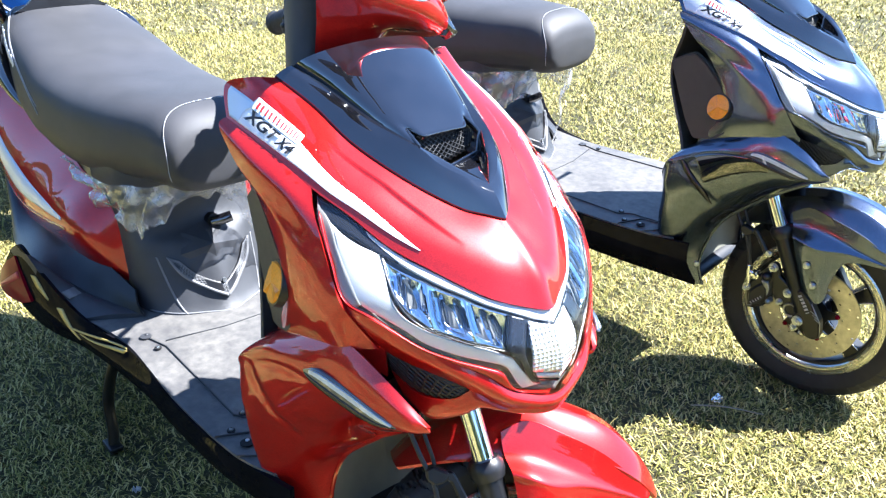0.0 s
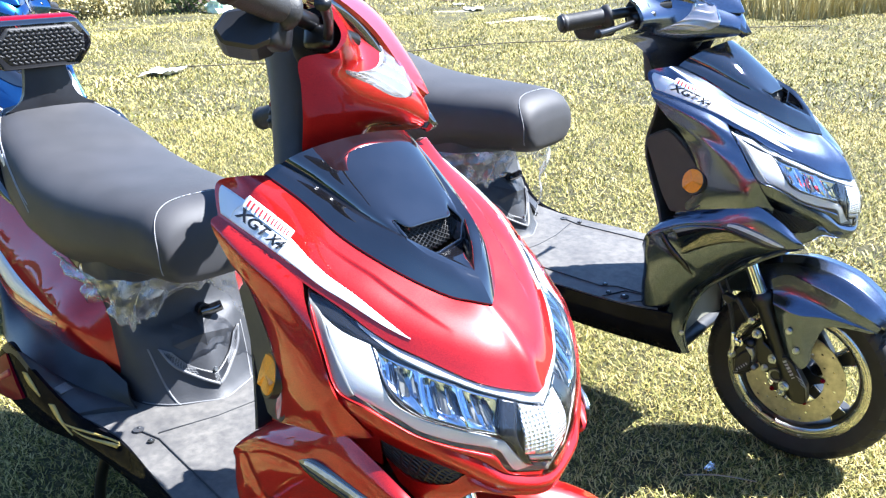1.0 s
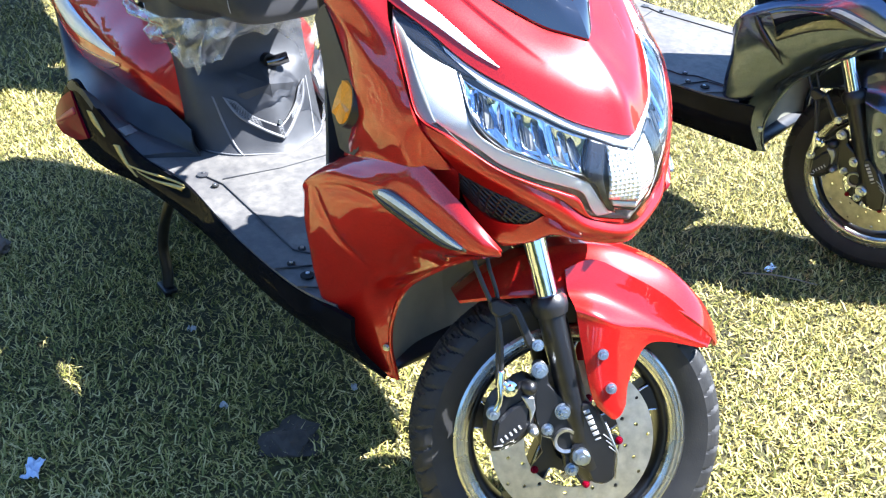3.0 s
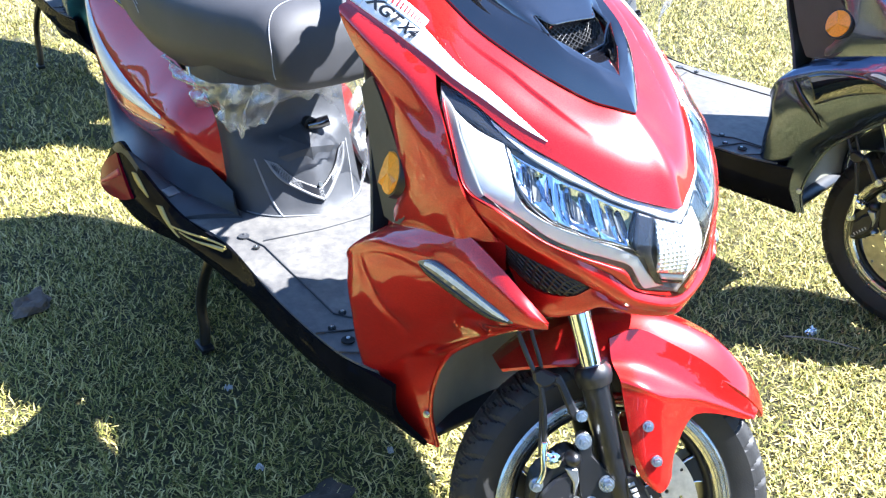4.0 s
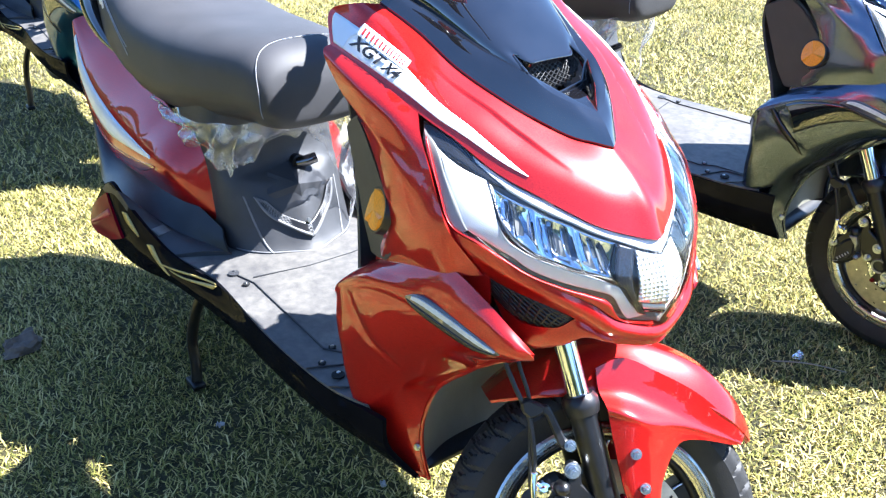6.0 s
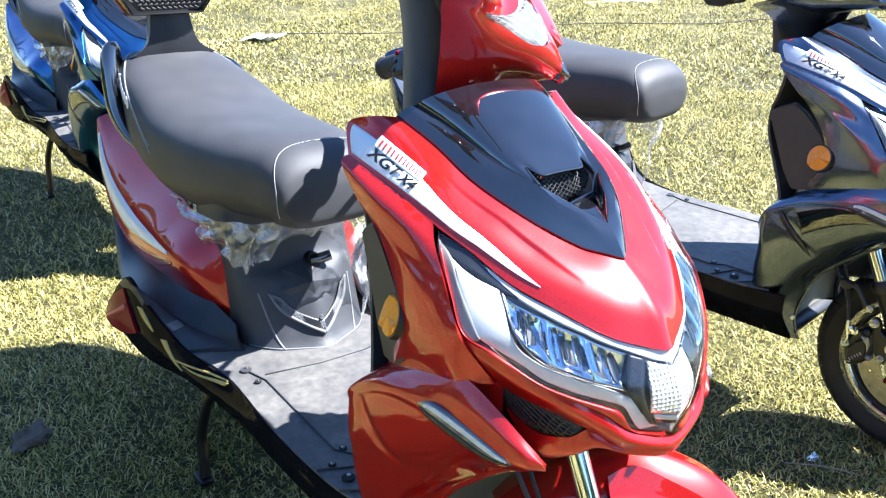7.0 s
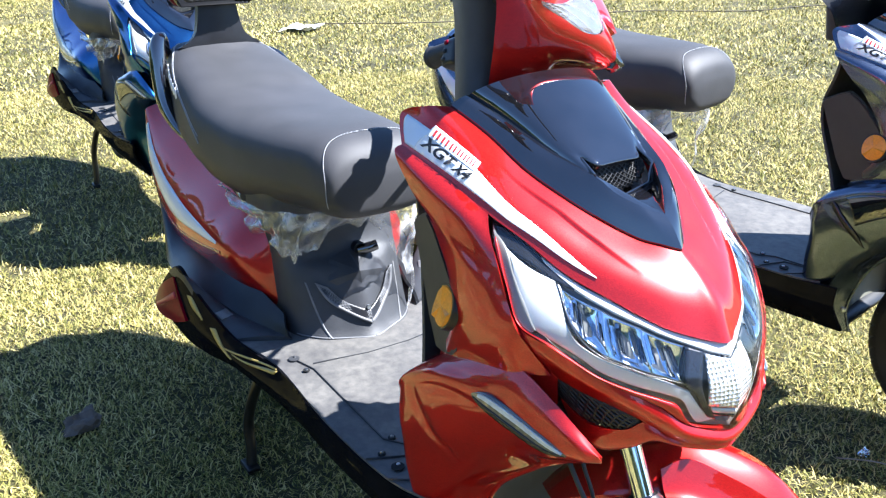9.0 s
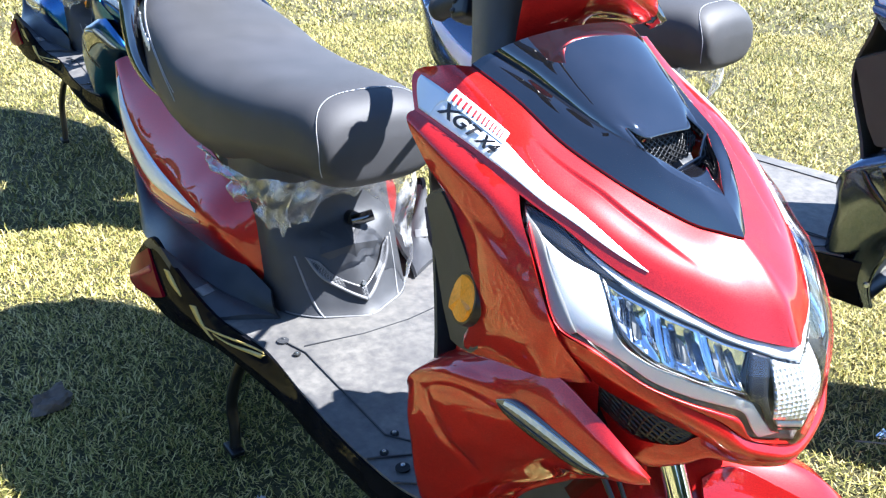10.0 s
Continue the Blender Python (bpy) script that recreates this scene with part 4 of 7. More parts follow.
        # six wedges, each tilted its own way
        ring_v = [[bm.verts.new(q @ Vector((r * math.cos(a), r * math.sin(a), h + t * (0.0042 if (k // 6) % 2 else 0.0) * (k % 6) / 5))) for k, a in enumerate(np.linspace(0, 2 * math.pi, 36, endpoint=False))] for r, h, t in ((0.0265, 0.0050, 0.0), (0.0255, 0.0060, 1.0))]
        hub_v = bm.verts.new(q @ Vector((0, 0, 0.0085)))
        for k in range(36):
            bm.faces.new((ring_v[0][k], ring_v[0][(k + 1) % 36], ring_v[1][(k + 1) % 36], ring_v[1][k]))
            bm.faces.new((ring_v[1][k], ring_v[1][(k + 1) % 36], hub_v))
        bm.faces.new(ring_v[0])
        if fixer:
            bmesh.ops.scale(bm, vec=(1, -1, 1), verts=bm.verts)
        part("round_reflector", bm, AMBER, sp, "round amber reflector", smooth=False)
    # inner leg shield facing the rider, and the arch over the wheel
    shield = Surf([
        [(-0.300, 0, 0.955), (-0.310, -0.07, 0.955), (-0.345, -0.150, 0.940)],
        [(-0.345, 0, 0.85), (-0.350, -0.08, 0.85), (-0.350, -0.165, 0.850)],
        [(-0.360, 0, 0.75), (-0.365, -0.08, 0.75), (-0.375, -0.145, 0.750)],
        [(-0.320, 0, 0.60), (-0.320, -0.09, 0.60), (-0.300, -0.190, 0.600)],
        [(-0.330, 0, 0.48), (-0.330, -0.10, 0.48), (-0.306, -0.210, 0.480)],
        [(-0.345, 0, 0.388), (-0.345, -0.10, 0.388), (-0.314, -0.195, 0.388)],
    ])
    sheet("leg_shield", shield, 14, 30, PANEL_PLASTIC, root, 0.006, both="join", label="dark grey inner leg shield")
    arch = Surf([
        [(-0.265, 0, 0.255), (-0.262, -0.07, 0.255), (-0.246, -0.128, 0.262)],
        [(-0.290, 0, 0.37), (-0.280, -0.07, 0.37), (-0.243, -0.130, 0.372)],
        [(-0.260, 0, 0.47), (-0.245, -0.07, 0.465), (-0.208, -0.128, 0.446)],
        [(-0.180, 0, 0.56), (-0.165, -0.07, 0.55), (-0.125, -0.124, 0.520)],
        [(-0.090, 0, 0.60), (-0.075, -0.07, 0.595), (-0.040, -0.130, 0.582)],
    ])
    sheet("wheel_arch", arch, 12, 26, ARCH_PLASTIC, root, 0.004, both="join", label="dark inner wheel arch")


def floor_and_body(root, col):
    # floor board
    xs = [-0.290, -0.375, -0.554, -0.782, -0.900, -0.967, -1.05]
    ws = [0.196, 0.219, 0.225, 0.213, 0.230, 0.248, 0.260]
    fl = Surf([[(x, w * k, 0.389 + 0.003 * (1 - k * k) + (0.02 if x < -1 else 0)) for k in (-1, -0.5, 0, 0.5, 1)] for x, w in zip(xs, ws)])
    uu, vv = np.meshgrid(np.linspace(0, 1, 30), np.linspace(0, 1, 44))
    o = fl.at(uu, vv)
    floor = part("floor_board", shell_bm(o, o - np.array([0, 0, 0.010])), FLOOR_MAT, root, "dusty dark grey plastic floor board", auto=50)
    z = 0.3925
    for line in ([(-0.779, -0.175), (-0.732, -0.163), (-0.459, -0.172), (-0.425, -0.150), (-0.33, -0.146)], [(-0.753, -0.155), (-0.733, -0.046), (-0.733, 0.046), (-0.753, 0.155)],
                 [(-0.779, 0.175), (-0.732, 0.163), (-0.459, 0.172), (-0.425, 0.150), (-0.33, 0.146)], [(-0.425, -0.222), (-0.395, -0.16), (-0.33, -0.15)], [(-0.425, 0.222), (-0.395, 0.16), (-0.33, 0.15)], [(-0.36, -0.218), (-0.33, -0.18), (-0.30, -0.17)]):
        bm = bmesh.new()
        for (x0, y0), (x1, y1) in zip(line, line[1:]):
            d = Vector((x1 - x0, y1 - y0, 0))
            block_bm((d.length + 0.001, 0.0018, 0.003), Matrix.Translation(((x0 + x1) / 2, (y0 + y1) / 2, z - 0.0008)) @ Matrix.Rotation(math.atan2(d.y, d.x), 4, "Z"), 0.0, bm)
        part("groove", bm, GRAIN_PLASTIC, floor, smooth=False)
    for x, y in ((-0.452, -0.160), (-0.422, -0.196), (-0.452, 0.160), (-0.422, 0.196), (-0.735, -0.178), (-0.735, 0.178)):
        # flat near-black disc, the shade inside a screw hole put into its colour
        b = bmesh.new()
        bmesh.ops.create_cone(b, cap_ends=True, segments=20, radius1=0.0065, radius2=0.0065, depth=0.002, matrix=Matrix.Translation((x, y, z + 0.0004)))
        well = part("screw_well", b, HOLE_SHADE, floor, smooth=False)
        part("screw", bolt_bm((x, y, z), (0, 0, 1), 0.0042, 0.0035), STEEL, well)
    for x, y in ((-0.379, -0.192), (-0.379, 0.192), (-0.790, -0.178), (-0.790, 0.178)):
        b = bmesh.new()
        bmesh.ops.create_cone(b, cap_ends=True, segments=24, radius1=0.0105, radius2=0.0105, depth=0.002, matrix=Matrix.Translation((x, y, z)))
        h = part("access_hole", b, HOLE_SHADE if x > -0.5 else GRAIN_PLASTIC, floor, smooth=False)
        part("plug", bolt_bm((x - 0.004, y + 0.003, z), (0, 0, 1), 0.0042, 0.002), STEEL if x > -0.5 else GRAIN_PLASTIC, h)
    # gloss black skirts that sweep up to the pillion step, with gold flashes
    sk = Surf(SKIRT)
    for fixer in (None, mirror_pts):
        m = fixer or (lambda q: q)
        uu, vv = np.meshgrid(np.linspace(0, 1, 60), np.linspace(0, 1, 14))
        bm = shell_bm(m(sk.out(uu, vv, 0.0)), m(sk.out(uu, vv, -0.008)))
        skirt = part("skirt", bm, SKIRT_BLACK, root, "gloss black lower skirt", auto=40)
        for top, low in (([(0.728, 0.15), (0.705, 0.20), (0.674, 0.29)], [(0.756, 0.20), (0.722, 0.28), (0.676, 0.31)]), ([(0.624, 0.21), (0.600, 0.36), (0.566, 0.55)], [(0.644, 0.29), (0.618, 0.41), (0.570, 0.575)]), ([(0.592, 0.40), (0.514, 0.19), (0.445, 0.012)], [(0.588, 0.42), (0.514, 0.235), (0.442, 0.06)]), ([(0.566, 0.385), (0.519, 0.325), (0.440, 0.08)], [(0.562, 0.40), (0.519, 0.36), (0.448, 0.20)])):
            strip("gold_flash", sk, top, low, 14, 3, GOLD_DECAL, skirt, fix=fixer, lift=0.002, thick=0.004)
        # step on top of the sweep
        inner = [(-0.868, -0.146, 0.398), (-0.948, -0.185, 0.407), (-1.005, -0.213, 0.416), (-1.045, -0.264, 0.462), (-1.14, -0.285, 0.44)]
        outer = [(-0.93, -0.242, 0.394), (-0.98, -0.258, 0.418), (-1.018, -0.280, 0.464), (-1.072, -0.302, 0.515), (-1.176, -0.307, 0.440)]
        st = Surf([outer, blend_rows(outer, inner, 0.5, (0, 0, 0.004)), inner])
        uu, vv = np.meshgrid(np.linspace(0, 1, 30), np.linspace(0, 1, 10))
        step = part("pillion_step", shell_bm(m(st.at(uu, vv)), m(st.at(uu, vv) - np.array([0, 0, 0.02]))), GRAIN_PLASTIC, root, "grained pillion step", auto=50)
        # ribbed grip pad
        bm = bmesh.new()
        for k in range(7):
            p = st.at(0.30 + 0.012 * k, 0.36)
            block_bm((0.004, 0.028, 0.003), Matrix.Translation(m(p)) @ Matrix.Rotation(0.3 if fixer is None else -0.3, 4, "Z"), 0.0008, bm, seg=1)
        part("grip_ribs", bm, EDGE_GREY, step)
        tail = Surf([[(-1.088, -0.304, 0.490), (-1.135, -0.3115, 0.462), (-1.190, -0.312, 0.425)], [(-1.070, -0.302, 0.440), (-1.130, -0.315, 0.412), (-1.207, -0.316, 0.384)], [(-1.058, -0.297, 0.398), (-1.120, -0.304, 0.376), (-1.190, -0.310, 0.366)]])
        uu, vv = np.meshgrid(np.linspace(0, 1, 14), np.linspace(0, 1, 12))
        red = part("tail_reflector", shell_bm(m(tail.out(uu, vv, 0.003)), m(tail.out(uu, vv, -0.01))), TAIL_RED, skirt, "dark red corner reflector", auto=30)
        # glint on the red reflector, painted as a pink bar
        strip("glint_bar", tail, [(0.10, 0.30), (0.5, 0.34), (0.9, 0.40)], [(0.10, 0.42), (0.5, 0.44), (0.9, 0.48)], 10, 2, GLINT_PINK, red, lift=0.0042, thick=0.0012, fix=fixer)
    # belly under the floor
    bl = Surf([[(x, y * k, zz) for k in (-1, -0.4, 0.4, 1)] for x, y, zz in ((-0.24, 0.13, 0.266), (-0.45, 0.165, 0.284), (-0.72, 0.17, 0.312), (-0.91, 0.18, 0.33), (-1.17, 0.20, 0.335))])
    uu, vv = np.meshgrid(np.linspace(0, 1, 8), np.linspace(0, 1, 16))
    part("belly_pan", shell_bm(bl.at(uu, vv), bl.at(uu, vv) + np.array([0, 0, 0.01])), SATIN_BLACK, root)
    # battery box front with chevron
    rows = []
    for zz, a, b, c, d in ((0.388, -0.784, -0.800, -0.830, -0.893), (0.405, -0.800, -0.816, -0.846, -0.900), (0.440, -0.818, -0.835, -0.862, -0.912), (0.485, -0.836, -0.852, -0.880, -0.926), (0.520, -0.856, -0.872, -0.896, -0.936), (0.545, -0.900, -0.905, -0.912, -0.944), (0.60, -0.915, -0.918, -0.925, -0.955), (0.70, -0.905, -0.908, -0.918, -0.965)):
        rows.append([(d - 0.10, -0.138, zz), (d, -0.134, zz), (c, -0.098, zz), (b, -0.045, zz), (a, 0, zz), (b, 0.045, zz), (c, 0.098, zz), (d, 0.134, zz), (d - 0.10, 0.138, zz)])
    box = Surf(rows)
    uu, vv = np.meshgrid(np.linspace(0, 1, 60), np.linspace(0, 1, 40))
    o = box.at(uu, vv)
    body = part("battery_cover", shell_bm(o, o + np.array([-0.02, 0, 0])), GRAIN_PLASTIC, root, "grained dark grey battery cover with a raised chevron", auto=40)
    for sgn in (-1, 1):
        def cu(pts):
            return [(0.5 + sgn * (u - 0.5), v) for u, v in pts]
        outer, inner = [(0.282, 0.471), (0.332, 0.332), (0.5, 0.181)], [(0.324, 0.440), (0.382, 0.350), (0.5, 0.282)]
        edge = [(0.290, 0.468), (0.340, 0.345), (0.5, 0.206)]
        cp = strip("chevron_plate", box, cu(outer), cu(inner), 24, 6, SATIN_BLACK, body, lift=-0.005, thick=-0.006)[0]
        strip("chevron_edge", box, cu(outer), cu(edge), 24, 3, EDGE_GREY, body, lift=-0.0075, thick=-0.007, label="worn pale chevron edge")
        band = Surf([box.at(*np.array(cu(outer)).T) + np.array([0.0055, 0, 0.001]), box.at(*np.array(cu(inner)).T) + np.array([0.0055, 0, 0.001])])
        part("chevron_texture", mesh_bars_bm(band, 18, 4, 0.0008, 0.0, v=(0.15, 0.95)), EDGE_GREY, cp)
        strip("side_crease", box, cu([(0.237, 0.475), (0.262, 0.26), (0.291, 0.054)]), cu([(0.245, 0.475), (0.271, 0.26), (0.301, 0.054)]), 20, 3, EDGE_GREY, body, lift=-0.0012, thick=-0.001)
        # pale strip paints the sheen along the worn lower edge
        strip("foot_crease", box, cu([(0.15, 0.088), (0.30, 0.075), (0.5, 0.055)]), cu([(0.15, 0.070), (0.30, 0.055), (0.5, 0.035)]), 20, 3, EDGE_GREY, body, lift=-0.0012, thick=-0.001)
    bm = bmesh.new()
    ap = bm.verts.new((-0.842, 0, 0.515))
    rim = [bm.verts.new(p) for p in ((-0.832, 0, 0.455), (-0.862, -0.062, 0.500), (-0.890, -0.045, 0.535), (-0.896, 0, 0.545), (-0.890, 0.045, 0.535), (-0.862, 0.062, 0.500))]
    for a, b in zip(rim, rim[1:] + rim[:1]):
        bm.faces.new((ap, a, b))
    bm.faces.new(rim)
    part("chevron_crown", bm, GRAIN_PLASTIC, body, smooth=False)
    b = bmesh.new()
    bmesh.ops.create_cone(b, cap_ends=True, segments=14, radius1=0.005, radius2=0.0045, depth=0.004, matrix=Matrix.Translation((-0.813, 0, 0.446)) @ Matrix.Rotation(radians(80), 4, "Y"))
    part("crown_screw", b, STEEL, body)
    # key lock
    q = Matrix.Translation((-0.895, 0.026, 0.540)) @ Matrix.Rotation(radians(78), 4, "Y")
    b = bmesh.new()
    bmesh.ops.create_cone(b, cap_ends=True, segments=24, radius1=0.017, radius2=0.015, depth=0.02, matrix=q)
    lock = part("key_lock", b, SATIN_BLACK, body, "black key lock", auto=40)
    b = bmesh.new()
    bmesh.ops.create_cone(b, cap_ends=True, segments=24, radius1=0.009, radius2=0.008, depth=0.008, matrix=q @ Matrix.Translation((0, 0, 0.012)))
    block_bm((0.003, 0.012, 0.012), q @ Matrix.Translation((0, 0, 0.016)), 0.0008, b)
    part("lock_barrel", b, DRL_BASE, lock, auto=40)
    lock_at = np.array([-0.886, 0.020, 0.541])
    cap = tube_bm([lock_at, lock_at + np.array([0.010, 0.018, 0.005]), lock_at + np.array([0.016, 0.036, 0.010])], [0.0105, 0.0115, 0.0108], 18)
    part("lock_cap", cap, GLOSS_BLACK, lock, "gloss black lock cap", auto=40)
    # painted side panels with flashes, dark lower body behind them
    mid = blend_rows(SIDE_TOP, SIDE_LOW, 0.62, (0, -0.036, 0.026))
    mid[-1] = tuple((np.array(SIDE_TOP[-1]) + np.array(SIDE_LOW[-1])) / 2)
    sd = Surf([SIDE_TOP, mid, SIDE_LOW])
    low2 = [(-1.62, -0.13, 0.50), (-1.50, -0.19, 0.44), (-1.30, -0.250, 0.43), (-1.095, -0.262, 0.450), (-0.985, -0.201, 0.408), (-0.868, -0.147, 0.395)]
    top2 = [(x, y + 0.012, zz + 0.015) for x, y, zz in SIDE_LOW[:-1]] + [(-0.905, -0.142, 0.432)]
    lb = Surf([top2, blend_rows(top2, low2, 0.5, (0, -0.004, 0)), low2])
    for fixer in (None, mirror_pts):
        m = fixer or (lambda q: q)
        uu, vv = np.meshgrid(np.linspace(0, 1, 60), np.linspace(0, 1, 18))
        pnl = part("tail_panel", shell_bm(m(sd.out(uu, vv, 0.0)), m(sd.out(uu, vv, -0.006))), col, root, "painted tail side panel with flash decals", auto=40)
        strip("flash", sd, [(0.08, 0.46), (0.274, 0.444), (0.432, 0.421), (0.703, 0.479)], [(0.08, 0.55), (0.29, 0.605), (0.463, 0.60), (0.71, 0.515)], 50, 8, SILVER_DECAL, pnl, label="silver white flash", fix=fixer)
        strip("flash", sd, [(0.34, 0.74), (0.55, 0.68), (0.74, 0.56)], [(0.34, 0.76), (0.58, 0.80), (0.74, 0.60)], 40, 6, CRIMSON_DECAL if col is RED else DARK_DECAL, pnl, label="coloured dart under the flash", fix=fixer)
        uu, vv = np.meshgrid(np.linspace(0, 1, 36), np.linspace(0, 1, 8))
        part("lower_body", shell_bm(m(lb.out(uu, vv, 0.0)), m(lb.out(uu, vv, -0.006))), SATIN_BLACK, root, "dark grey lower body", auto=40)
    # tail end between the panels
    tl = Surf([[(-1.64, -0.12, 0.74), (-1.70, 0, 0.75), (-1.64, 0.12, 0.74)], [(-1.675, -0.13, 0.68), (-1.73, 0, 0.68), (-1.675, 0.13, 0.68)], [(-1.61, -0.13, 0.58), (-1.66, 0, 0.57), (-1.61, 0.13, 0.58)]])
    uu, vv = np.meshgrid(np.linspace(0, 1, 14), np.linspace(0, 1, 8))
    part("tail_end", shell_bm(tl.at(uu, vv), tl.at(uu, vv) + np.array([0.02, 0, 0])), col, root)


def seat_unit(root):
    def ring_at(x, hw, zt, zb, n=40):
        out = []
        for k in range(n):
            a = 2 * math.pi * k / n
            c, s = math.cos(a), math.sin(a)
            soft_nose = min(1.0, max(0.0, (x + 1.15) / 0.35))
            y = hw * math.copysign(abs(c) ** (0.42 + 0.14 * soft_nose), c)
            zc, h = (zt + zb) / 2, (zt - zb) / 2
            zz = zc + h * math.copysign(abs(s) ** (0.46 + 0.14 * soft_nose), s)
            zz -= 0.010 * (abs(y) / 0.15) ** 2 if s > 0 else 0
            out.append((x, y * (1.0 if s > -0.2 else 0.93), zz))
        return out
    sec = np.array(SEAT_SECTIONS)
    t = np.linspace(0, 1, 60)
    idx, w = spline_weights(len(sec), t)
    vals = np.einsum("nk,nkc->nc", w, sec[idx])
    pts = np.array([ring_at(*v) for v in vals])
    bm = bmesh.new()
    rings = [[bm.verts.new(p) for p in r] for r in pts]
    n = len(rings[0])
    for a, b in zip(rings, rings[1:]):
        for k in range(n):
            bm.faces.new((a[k], a[(k + 1) % n], b[(k + 1) % n], b[k]))
    bm.faces.new(rings[0])
    bm.faces.new(rings[-1])
    seat = part("seat", bm, VINYL, root, "black vinyl seat with pale stitching")

    def on_seat(x, a, lift=0.0008):
        k = np.interp(-x, -vals[:, 0], np.arange(len(vals)))
        v = [np.interp(k, np.arange(len(vals)), vals[:, c]) for c in range(4)]
        c, s = math.cos(a), math.sin(a)
        hw, zc, h = v[1] + lift, (v[2] + v[3]) / 2, (v[2] - v[3]) / 2 + lift
        soft_nose = min(1.0, max(0.0, (x + 1.15) / 0.35))
        y = hw * math.copysign(abs(c) ** (0.42 + 0.14 * soft_nose), c)
        zz = zc + h * math.copysign(abs(s) ** (0.46 + 0.14 * soft_nose), s) - (0.010 * (abs(y) / 0.15) ** 2 if s > 0 else 0)
        return np.array([v[0], y, zz])
    line = [on_seat(-0.746 - 0.050 * max(0.0, math.sin(a)) ** 2, a) for a in np.linspace(radians(200), radians(-20), 90)]
    bm = bmesh.new()
    for p, q in zip(line, line[1:]):
        tube_bm([p * 0.9 + q * 0.1, p * 0.1 + q * 0.9], 0.0007, 5, bm)
    part("stitching", bm, THREAD, seat, "pale thread stitching")
    for sgn in (1, -1):
        for d in (0.0, 0.055):
            line = []
            for k in np.linspace(0, 1, 60):
                a = math.pi * (0.64 + 0.34 * k ** 0.8) + d
                line.append(on_seat(-1.585 + 0.345 * k ** 1.3, a if sgn > 0 else math.pi - a))
            bm = bmesh.new()
            for p, q in zip(line, line[1:]):
                tube_bm([p * 0.9 + q * 0.1, p * 0.1 + q * 0.9], 0.0009, 5, bm)
            part("stitching", bm, THREAD, seat, "pale thread stitching")
        # maker's mark on the seat's side, plain bars
        for k in range(6):
            p = on_seat(-1.41 - 0.022 * k, math.pi - 0.24 if sgn > 0 else 0.24, 0.001)
            b = block_bm((0.014, 0.002, 0.026), Matrix.Translation(p) @ Matrix.Rotation(radians(-20), 4, "Y"), 0.0005, seg=1)
            part("seat_mark", b, TEXT_WHITE, seat)
    # grab rails
    for sgn in (-1, 1):
        low = 0.032 if sgn < 0 else -0.03
        pts = [(-1.40, sgn * 0.146, 0.690), (-1.455, sgn * 0.158, 0.722), (-1.495, sgn * 0.166, 0.780), (-1.520, sgn * 0.160, 0.850 + low), (-1.537, sgn * 0.142, 0.880 + low), (-1.57, sgn * 0.120, 0.862)]
        part("grab_rail", tube_bm(pts, [0.006, 0.014, 0.019, 0.019, 0.014, 0.008], 12, smooth_n=30), GLOSS_BLACK, root, "gloss black grab rail")
    # backrest on its bracket
    br = Surf([[(-1.525, -0.105, 0.885), (-1.52, 0, 0.887), (-1.525, 0.105, 0.885)], [(-1.525, -0.062, 0.915), (-1.52, 0, 0.917), (-1.525, 0.062, 0.915)], [(-1.53, -0.046, 0.990), (-1.525, 0, 0.990), (-1.53, 0.046, 0.990)]])
    uu, vv = np.meshgrid(np.linspace(0, 1, 12), np.linspace(0, 1, 10))
    p = br.at(uu, vv)
    rest = part("backrest", shell_bm(p, p + np.array([-0.022, 0, -0.004])), SATIN_BLACK, root, "padded backrest on a black bracket", auto=40)
    base = Surf([[(-1.51, -0.110, 0.872), (-1.51, 0, 0.884), (-1.51, 0.110, 0.872)], [(-1.62, -0.12, 0.870), (-1.62, 0, 0.880), (-1.62, 0.12, 0.870)]])
    uu, vv = np.meshgrid(np.linspace(0, 1, 10), np.linspace(0, 1, 6))
    p = base.at(uu, vv)
    part("carrier_plate", shell_bm(p, p - np.array([0, 0, 0.02])), SATIN_BLACK, rest)

    def hexpad(w, h, c, d0, d1, bev):
        o = [(-w, 0.012), (-w, -0.012), (-w * 0.74, -h), (w * 0.74, -h), (w, -0.012), (w, 0.012), (w * 0.74, h), (-w * 0.74, h)]
        b = bmesh.new()
        f = b.faces.new([b.verts.new((d0, y, zz)) for y, zz in o])
        r = bmesh.ops.extrude_face_region(b, geom=[f])
        bmesh.ops.translate(b, verts=[v for v in r["geom"] if isinstance(v, bmesh.types.BMVert)], vec=(d1 - d0, 0, 0))
        bmesh.ops.bevel(b, geom=b.edges[:], offset=bev, segments=3, profile=0.5, affect="EDGES")
        b.transform(Matrix.Translation(c) @ Matrix.Rotation(radians(9), 4, "Y"))
        return b
    c = (-1.512, -0.012, 1.038)
    part("rest_shell", hexpad(0.122, 0.058, c, -0.045, 0.0, 0.010), TAIL_RED if root.get("tone") == "red" else SATIN_BLACK, rest, "glossy rear shell")
    part("rest_frame", hexpad(0.118, 0.056, c, -0.01, 0.020, 0.009), GLOSS_BLACK, rest, "gloss black frame")
    pad = part("rest_pad", hexpad(0.098, 0.043, c, 0.01, 0.028, 0.006), GRIP_RUBBER, rest, "embossed black pad")
    bm = bmesh.new()
    mt = Matrix.Translation(c) @ Matrix.Rotation(radians(9), 4, "Y")
    for j in range(9):
        for i in range(15):
            y, zz = -0.091 + 0.013 * i + (0.0065 if j % 2 else 0), -0.036 + 0.009 * j
